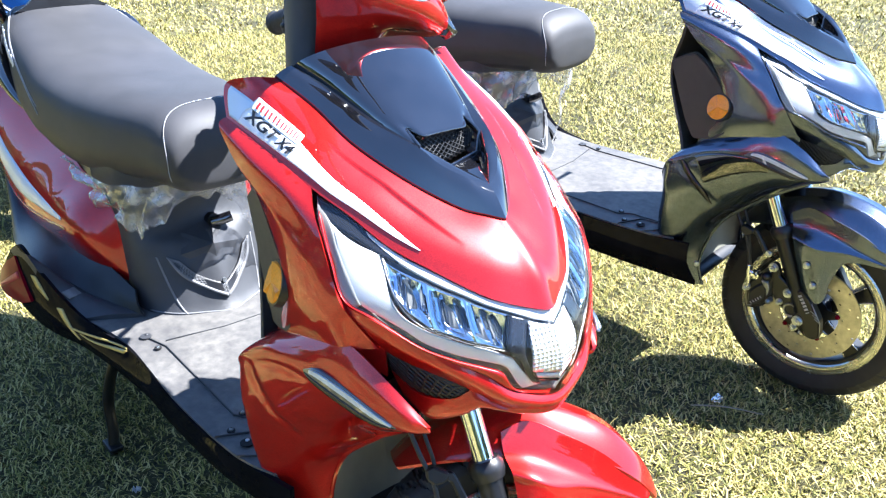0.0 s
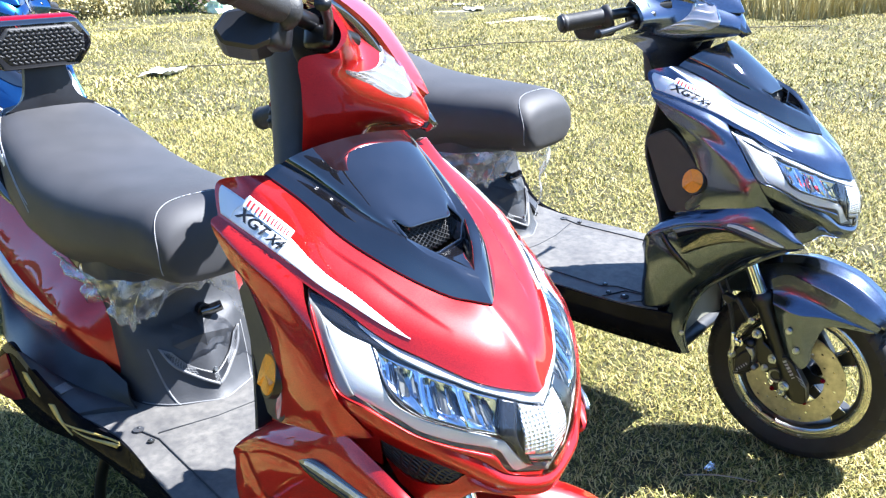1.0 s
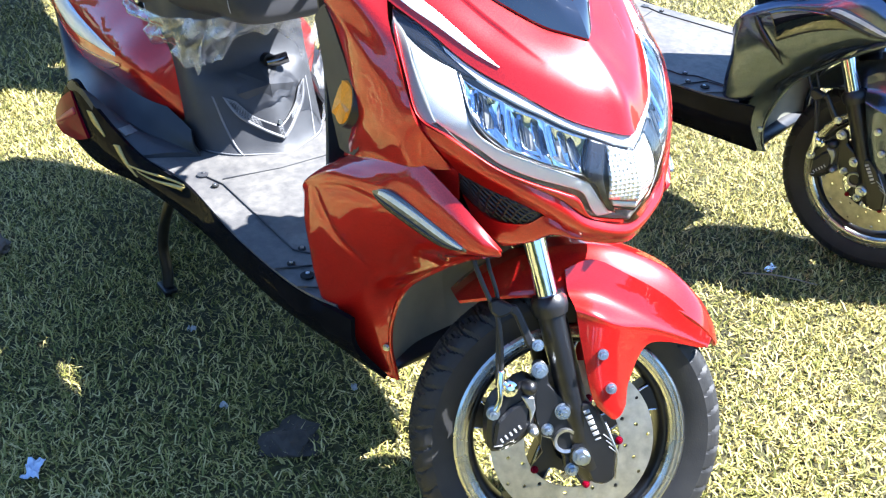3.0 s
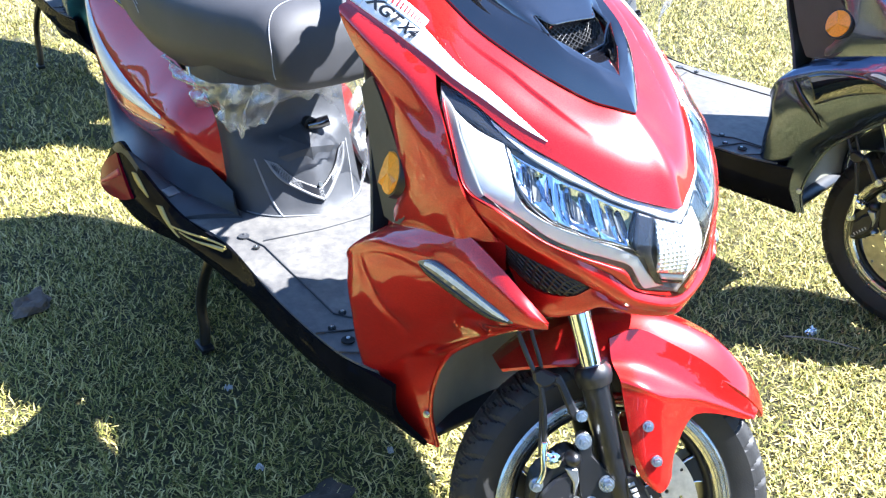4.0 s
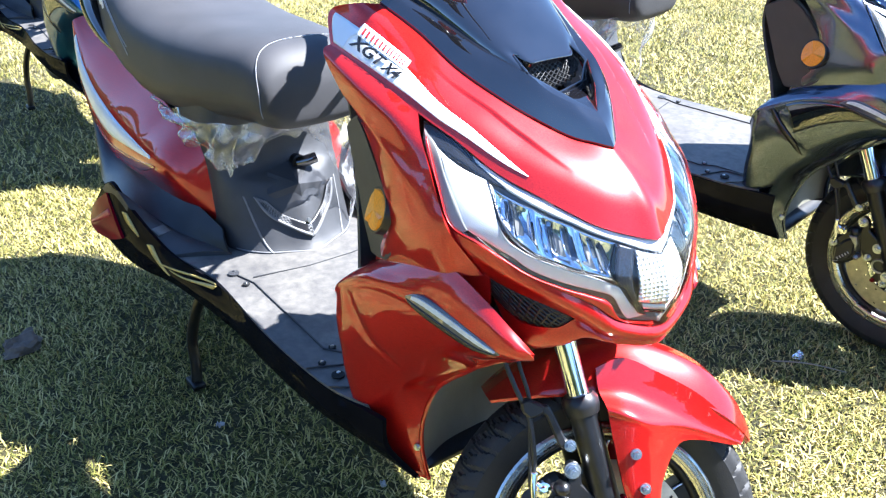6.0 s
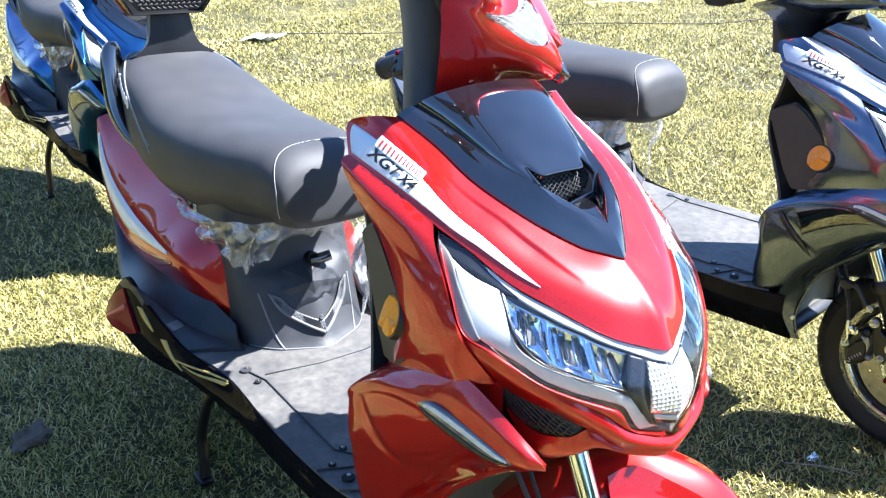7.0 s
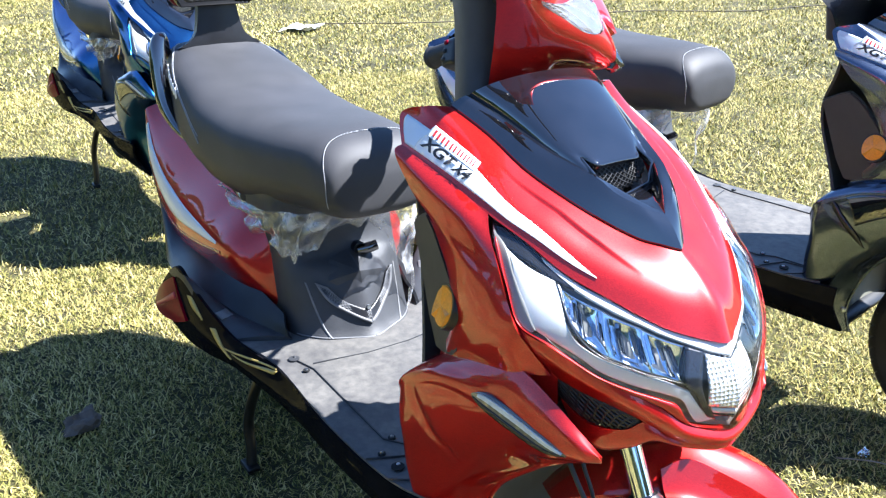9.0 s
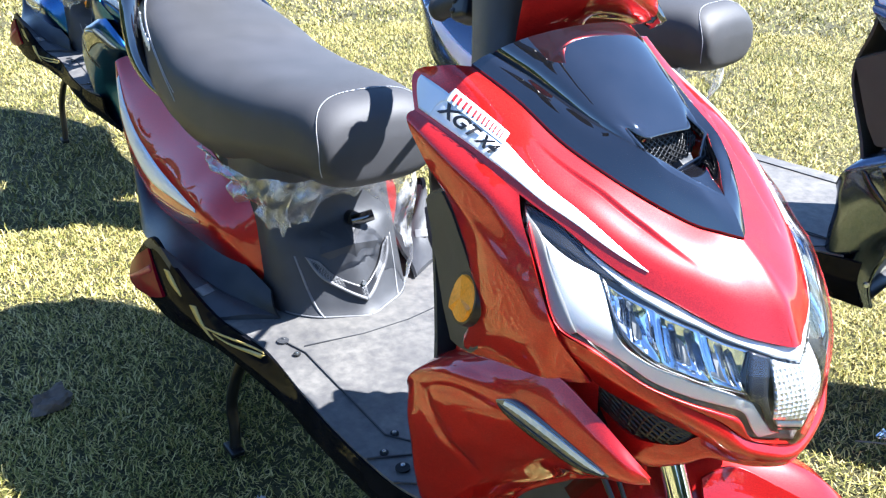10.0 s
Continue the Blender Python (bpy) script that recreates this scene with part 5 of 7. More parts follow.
            if abs(y) / 0.098 + max(0, abs(zz) - 0.012) / 0.12 < 0.98:
                block_bm((0.004, 0.011, 0.0055), mt @ Matrix.Translation((0.0285, y, zz)) @ Matrix.Rotation(radians(25 if j % 2 else -25), 4, "X"), 0.0012, bm, seg=1)
    part("emboss", bm, GRIP_RUBBER, pad)


def loose_film(root):
    """Clear wrapping film that hangs out under the seat."""
    rng = np.random.default_rng(4)
    u = np.linspace(0, 1, 90)
    v = np.linspace(0, 1, 26)
    path = np.array([(-1.16, -0.157, 0.650), (-1.04, -0.160, 0.640), (-0.93, -0.156, 0.650), (-0.86, -0.145, 0.662), (-0.80, -0.120, 0.672), (-0.775, -0.06, 0.680), (-0.765, 0.0, 0.685), (-0.775, 0.07, 0.682), (-0.83, 0.125, 0.67)])
    drop = np.array([0.025, 0.045, 0.065, 0.095, 0.085, 0.050, 0.06, 0.13, 0.25])
    idx, w = spline_weights(len(path), u)
    a = np.einsum("nk,nkc->nc", w, path[idx])
    d = np.einsum("nk,nk->n", w, drop[idx])
    d = d * (1 + 0.12 * np.sin(u * 61) * np.sin(u * 23 + 1))
    uu, vv = np.meshgrid(u, v)
    p = a[None] + np.stack([np.zeros_like(uu), np.zeros_like(uu), -d[None] * vv], -1)
    away = np.stack([np.clip((a[:, 0] + 0.95) * 3, -0.2, 1), np.clip(a[:, 1] * 6, -1, 1), np.zeros(len(u))], -1)
    ripple = 0.004 * np.sin(uu * 120 + 5 * vv) * vv + 0.009 * np.sin(uu * 47 + 7 * vv) * vv ** 0.7 + 0.005 * np.sin(vv * 11 + uu * 30) + 0.0022 * np.abs(np.sin(uu * 210 + 9 * vv + 3 * np.sin(uu * 33)))
    p = p + away[None] * (ripple + 0.012 * vv - 0.02 * vv ** 2)[..., None]
    p[..., 0] -= np.clip(vv - 0.1, 0, 1) * 0.03 * (uu > 0.45)
    for k in range(p.shape[0]):
        for i in range(p.shape[1]):
            q = noise.noise_vector(Vector(p[k, i]) * 30)
            p[k, i] += np.array(q) * 0.006 * v[k]
    bm = shell_bm(p, p + np.array([0.0002, 0.0003, 0.0]))
    ob = part("wrapping_film", bm, FILM, root, "crumpled clear film hanging under the seat", recalc=False)
    return ob
def move_bm(bm, fix):
    if fix is not None:
        for v in bm.verts:
            v.co = fix(np.array(v.co))
    return bm


def wheel(root, centre, fix, front=True):
    """Cast wheel: grooved tyre, bright rim lip, five dark spokes with bright edges, hub, drilled disc."""
    cx, cy, cz = centre
    R = 0.233

    def groove(r, y, a):
        if r < 0.208:
            return r
        t = (a * 22 / math.pi + abs(y) * 34) % 1
        g = 0.0052 if (t < 0.17 and abs(y) > 0.007) or abs(y) < 0.0032 else 0.0
        fine = (a * 110 / math.pi - abs(y) * 120) % 1
        if not g and 0.012 < abs(y) < 0.043 and fine < 0.4:
            g = 0.0010
        return r - g
    prof = [(0.158, 0.030), (0.170, 0.036), (0.186, 0.043), (0.203, 0.046)]
    prof += [(R - 0.020 * (abs(k) / 8) ** 2.2 - 0.004 * (abs(k) / 8), 0.0445 * math.sin(math.pi / 2 * k / 8)) for k in range(8, -9, -1)]
    prof += [(0.203, -0.046), (0.186, -0.043), (0.170, -0.036), (0.158, -0.030)]
    tyre = part("tyre", move_bm(lathe_bm(prof, 528, centre, shape=groove), fix), TYRE, root, "black rubber tyre with slanting grooves", auto=24)
    lip = [(0.150, 0.030), (0.1675, 0.040), (0.171, 0.0375), (0.166, 0.030), (0.160, 0.020), (0.160, -0.020), (0.166, -0.030), (0.171, -0.0375), (0.1675, -0.040), (0.1660, -0.040), (0.1645, -0.0365), (0.1620, -0.0365), (0.1610, -0.0390), (0.1590, -0.0390), (0.1575, -0.0350), (0.1550, -0.0345), (0.1535, -0.0360), (0.150, -0.0345), (0.148, -0.028), (0.146, -0.012), (0.146, 0.012)]
    rim = part("rim", move_bm(lathe_bm(lip, 96, centre), fix), RIM_ALLOY, root, "ribbed bright alloy rim", auto=30)
    inner = [(0.149, 0.0285), (0.151, 0.0), (0.149, -0.0285), (0.140, -0.022), (0.138, 0.0), (0.140, 0.022)]
    part("rim_barrel", move_bm(lathe_bm(inner, 80, centre), fix), BLACK_METAL, rim)
    hubp = [(0.016, 0.045), (0.036, 0.040), (0.044, 0.020), (0.044, -0.020), (0.036, -0.040), (0.016, -0.045)]
    part("hub", move_bm(lathe_bm(hubp, 40, centre), fix), BLACK_METAL, root, auto=40)
    for k in range(5):
        a = 2 * math.pi * k / 5 + 0.35
        rr = np.linspace(0.035, 0.144, 9)
        bm = bmesh.new()
        rows = []
        for i, r in enumerate(rr):
            f = i / 8
            wdt = 0.020 - 0.026 * f + 0.030 * f * f
            sw = a + 0.25 * math.sin(f * 2.0)
            d = np.array([math.cos(sw), 0, math.sin(sw)])
            n = np.array([-d[2], 0, d[0]])
            c = np.array(centre) + d * r
            rows.append([c - n * wdt + np.array([0, -0.014, 0]), c - n * (wdt - 0.004) + np.array([0, -0.020, 0]), c + n * (wdt - 0.004) + np.array([0, -0.020, 0]), c + n * wdt + np.array([0, -0.014, 0]), c + n * wdt + np.array([0, 0.016, 0]), c - n * wdt + np.array([0, 0.016, 0])])
        vs = [[bm.verts.new(p) for p in r] for r in rows]
        for p, q in zip(vs, vs[1:]):
            for i in range(6):
                bm.faces.new((p[i], p[(i + 1) % 6], q[(i + 1) % 6], q[i]))
        bm.faces.new(vs[0])
        bm.faces.new(vs[-1])
        spoke = part("spoke", move_bm(bm, fix), BLACK_METAL, root, "dark spoke with a bright machined edge", auto=30)
        for s in (0, 3):
            line = [(r[s] + r[1 if s == 0 else 2]) / 2 + np.array([0, -0.001, 0]) for r in rows]
            part("machined_edge", move_bm(tube_bm(line, 0.0022, 6), fix), ALLOY, spoke)
    if not front:
        return tyre
    # drilled brake disc with a wavy carrier
    y = cy - 0.050
    bm = bmesh.new()
    n_out, r0, r1 = 36, 0.070, 0.119
    for k in range(n_out):
        for row, (ra, rb) in enumerate(((r0, 0.087), (0.087, 0.104), (0.104, r1))):
            a0, a1 = 2 * math.pi * k / n_out, 2 * math.pi * (k + 1) / n_out
            am, rm = (a0 + a1) / 2, (ra + rb) / 2
            cell = [(ra, a0), (ra, am), (ra, a1), (rm, a1), (rb, a1), (rb, am), (rb, a0), (rm, a0)]
            hole = (k + row) % 3 == 0
            for side, yy in ((0, y), (1, y + 0.004)):
                ov = [bm.verts.new((cx + r * math.cos(a), yy, cz + r * math.sin(a))) for r, a in cell]
                if not hole:
                    bm.faces.new(ov if side else ov[::-1])
                else:
                    c = np.array([cx + rm * math.cos(am), cz + rm * math.sin(am)])
                    iv = []
                    for v in ov:
                        d = np.array([v.co.x, v.co.z]) - c
                        d = d / np.linalg.norm(d) * 0.0032
                        iv.append(bm.verts.new((c[0] + d[0], yy, c[1] + d[1])))
                    for i in range(8):
                        bm.faces.new((ov[i], ov[(i + 1) % 8], iv[(i + 1) % 8], iv[i]))
    bmesh.ops.remove_doubles(bm, verts=bm.verts, dist=0.0001)
    disc = part("brake_disc", move_bm(bm, fix), DISC_STEEL, root, "drilled steel brake disc", smooth=False, recalc=False)

    def wavy(r, yy, a):
        return 0.046 + 0.028 * max(0.0, math.cos(5 * (a - 0.2))) ** 2 if r > 0.06 else r
    part("disc_carrier", move_bm(lathe_bm([(0.03, -0.052), (0.083, -0.0515), (0.083, -0.047), (0.03, -0.044)], 60, centre, shape=wavy), fix), BLACK_METAL, disc, auto=30)
    for k in range(5):
        a = 2 * math.pi * k / 5 + 0.2
        part("disc_bolt", move_bm(bolt_bm((cx + 0.068 * math.cos(a), cy - 0.052, cz + 0.068 * math.sin(a)), (0, -1, 0), 0.005, 0.004), fix), TAIL_RED, disc, "red-capped disc bolt")
    return tyre


def front_end(root, col, fix):
    cy, cz = WY, 0.233
    fw = empty("front_wheel")
    fw.parent = root
    wheel(fw, (0, cy, cz), fix)
    d = np.array([-math.sin(RAKE), 0, math.cos(RAKE)])
    for sgn in (-1, 1):
        y = cy + sgn * 0.088
        b0 = np.array([0.016, y, 0.218])
        leg = part("fork_leg", move_bm(tube_bm([b0 - d * 0.02, b0, b0 + d * 0.10, b0 + d * 0.225], [0.014, 0.022, 0.0195, 0.0195], 18), fix), BLACK_METAL, root, "black lower fork leg", auto=40)
        part("dust_cap", move_bm(tube_bm([b0 + d * 0.222, b0 + d * 0.232, b0 + d * 0.242, b0 + d * 0.25], [0.023, 0.0255, 0.0255, 0.020], 20), fix), SATIN_BLACK, leg, auto=40)
        part("fork_tube", move_bm(tube_bm([b0 + d * 0.24, b0 + d * 0.46], 0.0155, 20), fix), CHROME, leg, "chrome fork tube", auto=40)
        # flat foot round the axle, with the maker's mark as plain bars and a pair of pale chevrons
        foot = part("fork_foot", move_bm(plate_bm([(-0.020, 0.306), (-0.008, 0.312), (0.014, 0.294), (0.046, 0.248), (0.052, 0.208), (0.040, 0.198), (0.022, 0.198), (0.012, 0.212), (-0.016, 0.222), (-0.018, 0.244), (-0.006, 0.256)], y - sgn * 0.006, y + sgn * 0.0205, 0.0035), fix), BLACK_METAL, leg, smooth=False)
        if sgn < 0:
            run = np.array([0.034, 0, -0.049]) / 0.0596
            turn = Matrix.Rotation(math.atan2(0.049, 0.034), 4, "Y")
            for k, wd in enumerate((0.0062, 0.0062, 0.0078, 0.0062, 0.0062, 0.0026)):
                p = np.array([-0.009, y - 0.0208, 0.297]) + run * (0.0085 * k)
                part("leg_mark", move_bm(block_bm((wd * 0.85, 0.0014, 0.0088), Matrix.Translation(p) @ turn, 0.0003, seg=1), fix), MARK_GREY, foot)
            for k in range(3):
                p = np.array([0.028 + 0.006 * k, y - 0.0208, 0.266 - 0.008 * k])
                part("chevron", move_bm(block_bm((0.016, 0.0014, 0.0016), Matrix.Translation(p) @ Matrix.Rotation(radians(28), 4, "Y"), 0.0003, seg=1), fix), DULL_STEEL, foot)
            part("foot_edge", move_bm(tube_bm([(0.020, y - 0.0205, 0.287), (0.047, y - 0.0205, 0.247), (0.0525, y - 0.0195, 0.210)], 0.0013, 6), fix), DULL_STEEL, foot)
    part("axle", move_bm(tube_bm([(0, cy - 0.115, cz), (0, cy + 0.115, cz)], 0.010, 14), fix), STEEL, root)
    part("axle_bolt", move_bm(bolt_bm((-0.003, cy - 0.1085, cz + 0.001), (0, -1, 0), 0.0108, 0.010), fix), STEEL, root)
    # caliper bracket, caliper, bolts
    yb = cy - 0.100
    br = part("caliper_bracket", move_bm(plate_bm([(-0.094, 0.346), (-0.086, 0.354), (-0.076, 0.351), (-0.070, 0.340), (-0.067, 0.324), (-0.036, 0.304), (-0.024, 0.284), (-0.010, 0.262), (0.010, 0.238), (0.008, 0.217), (-0.006, 0.203), (-0.018, 0.208), (-0.024, 0.226), (-0.046, 0.247), (-0.062, 0.250), (-0.076, 0.275), (-0.084, 0.310)], yb + 0.014, yb, 0.0025), fix), BLACK_METAL, root, "black caliper bracket", smooth=False)
    for x, z, rr in ((-0.084, 0.341, 0.0082), (-0.039, 0.290, 0.0084), (-0.055, 0.261, 0.0060), (-0.009, 0.211, 0.0068)):
        part("washer", move_bm(tube_bm([(x, yb - 0.0005, z), (x, yb - 0.0025, z)], rr * 1.42, 20), fix), DULL_STEEL, br, auto=40)
        part("bolt", move_bm(bolt_bm((x, yb - 0.002, z), (0, -1, 0), rr, 0.010), fix), STEEL, br)
    ring = [(0.0130, -0.0035), (0.0170, -0.0045), (0.0185, 0.0), (0.0130, 0.0)]
    part("seal_ring", move_bm(lathe_bm(ring, 32, (-0.026, yb - 0.001, 0.250)), fix), DULL_STEEL, br, auto=30)
    yf = cy - 0.104
    cal = part("brake_caliper", move_bm(plate_bm([(-0.139, 0.262), (-0.137, 0.284), (-0.118, 0.306), (-0.104, 0.323), (-0.090, 0.326), (-0.080, 0.318), (-0.078, 0.290), (-0.074, 0.258), (-0.090, 0.234), (-0.116, 0.216), (-0.130, 0.217), (-0.136, 0.240)], cy - 0.052, yf, 0.006), fix), BLACK_METAL, root, "black sculpted brake caliper", smooth=False)
    part("caliper_face", move_bm(plate_bm([(-0.128, 0.262), (-0.112, 0.286), (-0.092, 0.302), (-0.086, 0.290), (-0.084, 0.262), (-0.094, 0.242), (-0.116, 0.226), (-0.126, 0.228)], yf + 0.002, yf - 0.007, 0.004), fix), SATIN_BLACK, cal, smooth=False)
    part("caliper_rib", move_bm(plate_bm([(-0.104, 0.304), (-0.088, 0.286), (-0.083, 0.268), (-0.080, 0.290), (-0.086, 0.306)], yf, yf - 0.010, 0.002), fix), DULL_STEEL, cal, smooth=False)
    dome = [(0.0005, -0.016), (0.0060, -0.0145), (0.0105, -0.009), (0.0120, 0.0), (0.0100, 0.006), (0.0005, 0.006)]
    part("piston_cap", move_bm(lathe_bm(dome, 28, (-0.094, yf + 0.001, 0.316)), fix), BLACK_METAL, cal, auto=50)
    for k in range(5):
        p = np.array([-0.116, yf - 0.0074, 0.238]) + np.array([0.0050, 0, 0.0056]) * k
        part("caliper_mark", move_bm(block_bm((0.0030, 0.0012, 0.0062), Matrix.Translation(p) @ Matrix.Rotation(radians(-46), 4, "Y"), 0.0003, seg=1), fix), MARK_GREY, cal)
    part("caliper_mark", move_bm(block_bm((0.012, 0.0012, 0.0014), Matrix.Translation((-0.119, yf - 0.0074, 0.230)) @ Matrix.Rotation(radians(-20), 4, "Y"), 0.0003, seg=1), fix), MARK_GREY, cal)
    part("bleed_bolt", move_bm(bolt_bm((-0.135, yf - 0.001, 0.273), (0, -1, 0), 0.0085, 0.012), fix), STEEL, cal)
    part("slide_pin", move_bm(tube_bm([(-0.076, yf + 0.004, 0.258), (-0.076, yf - 0.012, 0.258)], [0.0075, 0.0060], 16), fix), DULL_STEEL, cal, auto=40)
    part("slide_pin_head", move_bm(bolt_bm((-0.076, yf - 0.011, 0.258), (0, -1, 0), 0.0058, 0.005), fix), DULL_STEEL, cal)
    # hose with its steel end, banjo bolt and clamp
    hose = part("brake_hose", move_bm(tube_bm([(-0.136, cy - 0.112, 0.322), (-0.141, cy - 0.113, 0.350), (-0.149, cy - 0.113, 0.380), (-0.160, cy - 0.112, 0.408), (-0.172, cy - 0.111, 0.424), (-0.190, cy - 0.108, 0.450), (-0.206, cy - 0.100, 0.480), (-0.214, cy - 0.088, 0.53), (-0.214, cy - 0.07, 0.58)], 0.0034, 10, smooth_n=34), fix), CABLE, root, "thin black brake hose")
    part("steel_end", move_bm(tube_bm([(-0.137, cy - 0.112, 0.334), (-0.135, cy - 0.113, 0.315), (-0.131, cy - 0.115, 0.292), (-0.135, cy - 0.113, 0.274)], [0.0046, 0.0050, 0.0040, 0.0046], 12, smooth_n=14), fix), CHROME, hose, "bright bent steel hose end")
    part("banjo", move_bm(lathe_bm([(0.0005, -0.013), (0.0060, -0.0125), (0.0072, -0.006), (0.0110, -0.005), (0.0110, 0.004), (0.0005, 0.004)], 20, (-0.121, cy - 0.108, 0.311)), fix), CHROME, hose, auto=40)
    part("banjo_neck", move_bm(tube_bm([(-0.136, cy - 0.111, 0.321), (-0.122, cy - 0.111, 0.311)], [0.0048, 0.0062], 12), fix), CHROME, hose)
    part("hose_clamp", move_bm(plate_bm([(-0.174, 0.424), (-0.166, 0.430), (-0.142, 0.424), (-0.140, 0.416), (-0.148, 0.408), (-0.158, 0.404), (-0.170, 0.410)], cy - 0.102, cy - 0.119, 0.003), fix), SATIN_BLACK, hose, smooth=False)
    part("clamp_arm", move_bm(plate_bm([(-0.146, 0.424), (-0.136, 0.425), (-0.128, 0.416), (-0.104, 0.384), (-0.090, 0.380), (-0.090, 0.370), (-0.104, 0.368), (-0.112, 0.374), (-0.136, 0.410), (-0.146, 0.413)], cy - 0.103, cy - 0.113, 0.0025), fix), SATIN_BLACK, hose, smooth=False)
    part("bolt", move_bm(bolt_bm((-0.097, cy - 0.113, 0.377), (0, -1, 0), 0.0072, 0.007), fix), STEEL, hose)
    part("sensor_cable", move_bm(tube_bm([(-0.136, cy - 0.098, 0.31), (-0.15, cy - 0.10, 0.38), (-0.162, cy - 0.102, 0.43), (-0.186, cy - 0.095, 0.48), (-0.2, cy - 0.06, 0.56)], 0.0028, 8, smooth_n=24), fix), CABLE, root)
    # front mudguard with side cheeks
    rows = []
    for ang, r, hw, drop in ((140, 0.272, 0.046, 0.006), (133, 0.277, 0.058, 0.026), (122, 0.284, 0.066, 0.050), (108, 0.291, 0.071, 0.070), (92, 0.292, 0.073, 0.060), (74, 0.288, 0.071, 0.052), (60, 0.279, 0.064, 0.036), (50, 0.269, 0.050, 0.020), (43, 0.261, 0.028, 0.008), (41, 0.258, 0.006, 0.003)):
        a = radians(ang)
        e = np.array([math.cos(a), 0, math.sin(a)])
        rows.append([tuple(np.array([0, cy + k * hw, cz]) + e * (r - drop * (0.20 * abs(k) if abs(k) < 0.5 else 0.10 + 0.9 * (2 * abs(k) - 1) ** 1.6))) for k in (-1, -0.86, -0.70, -0.56, -0.5, -0.42, -0.2, 0, 0.2, 0.42, 0.5, 0.56, 0.70, 0.86, 1)])
    gd = Surf(rows)
    uu, vv = np.meshgrid(np.linspace(0, 1, 34), np.linspace(0, 1, 56))
    o = gd.at(uu, vv)
    ctr = np.array([0, cy, cz])
    i = o - 0.005 * (o - ctr) / np.linalg.norm(o - ctr, axis=-1, keepdims=True)
    guard = part("mudguard", move_bm(shell_bm(o, i), fix), col, root, "painted front mudguard", auto=45)
    for sgn in (-1, 1):
        ck = Surf([
            [(-0.075, cy + sgn * 0.083, 0.480), (-0.040, cy + sgn * 0.080, 0.500), (0.010, cy + sgn * 0.078, 0.490), (0.085, cy + sgn * 0.070, 0.465), (0.165, cy + sgn * 0.051, 0.417)],
            [(-0.066, cy + sgn * 0.086, 0.452), (-0.032, cy + sgn * 0.086, 0.456), (0.010, cy + sgn * 0.083, 0.450), (0.075, cy + sgn * 0.075, 0.434), (0.160, cy + sgn * 0.056, 0.404)],
            [(-0.056, cy + sgn * 0.106, 0.434), (-0.026, cy + sgn * 0.113, 0.432), (0.010, cy + sgn * 0.106, 0.426), (0.070, cy + sgn * 0.084, 0.423), (0.155, cy + sgn * 0.059, 0.408)],
            [(-0.050, cy + sgn * 0.107, 0.420), (-0.020, cy + sgn * 0.114, 0.418), (0.012, cy + sgn * 0.108, 0.414), (0.062, cy + sgn * 0.086, 0.416), (0.148, cy + sgn * 0.060, 0.403)],
            [(-0.030, cy + sgn * 0.110, 0.370), (-0.012, cy + sgn * 0.114, 0.368), (0.014, cy + sgn * 0.110, 0.372), (0.036, cy + sgn * 0.098, 0.388), (0.066, cy + sgn * 0.085, 0.403)],
            [(-0.004, cy + sgn * 0.112, 0.315), (0.010, cy + sgn * 0.115, 0.312), (0.024, cy + sgn * 0.113, 0.316), (0.036, cy + sgn * 0.106, 0.330), (0.044, cy + sgn * 0.096, 0.350)],
            [(0.022, cy + sgn * 0.112, 0.296), (0.028, cy + sgn * 0.113, 0.294), (0.034, cy + sgn * 0.112, 0.296), (0.040, cy + sgn * 0.109, 0.304), (0.044, cy + sgn * 0.104, 0.316)],
        ])
        uu, vv = np.meshgrid(np.linspace(0, 1, 26), np.linspace(0, 1, 30))
        o = ck.at(uu, vv)
        cheek = part("mudguard_cheek", move_bm(shell_bm(o, o - np.array([0, sgn * 0.005, 0])), fix), col, guard, auto=45)
        for x, z in ((-0.008, 0.381), (0.014, 0.337)):
            part("bolt", move_bm(bolt_bm((x, cy + sgn * 0.116, z), (0, sgn, 0), 0.0068, 0.008), fix), STEEL, cheek)
    # steering head and clamps under the cowl
    part("steering_head", move_bm(tube_bm([np.array([-0.110, cy, 0.50]), np.array([-0.13, cy, 0.50]) + d * 0.30], 0.026, 14), fix), BLACK_METAL, root)
    part("fork_yoke", move_bm(block_bm((0.05, 0.21, 0.03), Matrix.Translation((-0.165, cy, 0.59)) @ Matrix.Rotation(-RAKE, 4, "Y"), 0.006), fix), BLACK_METAL, root)


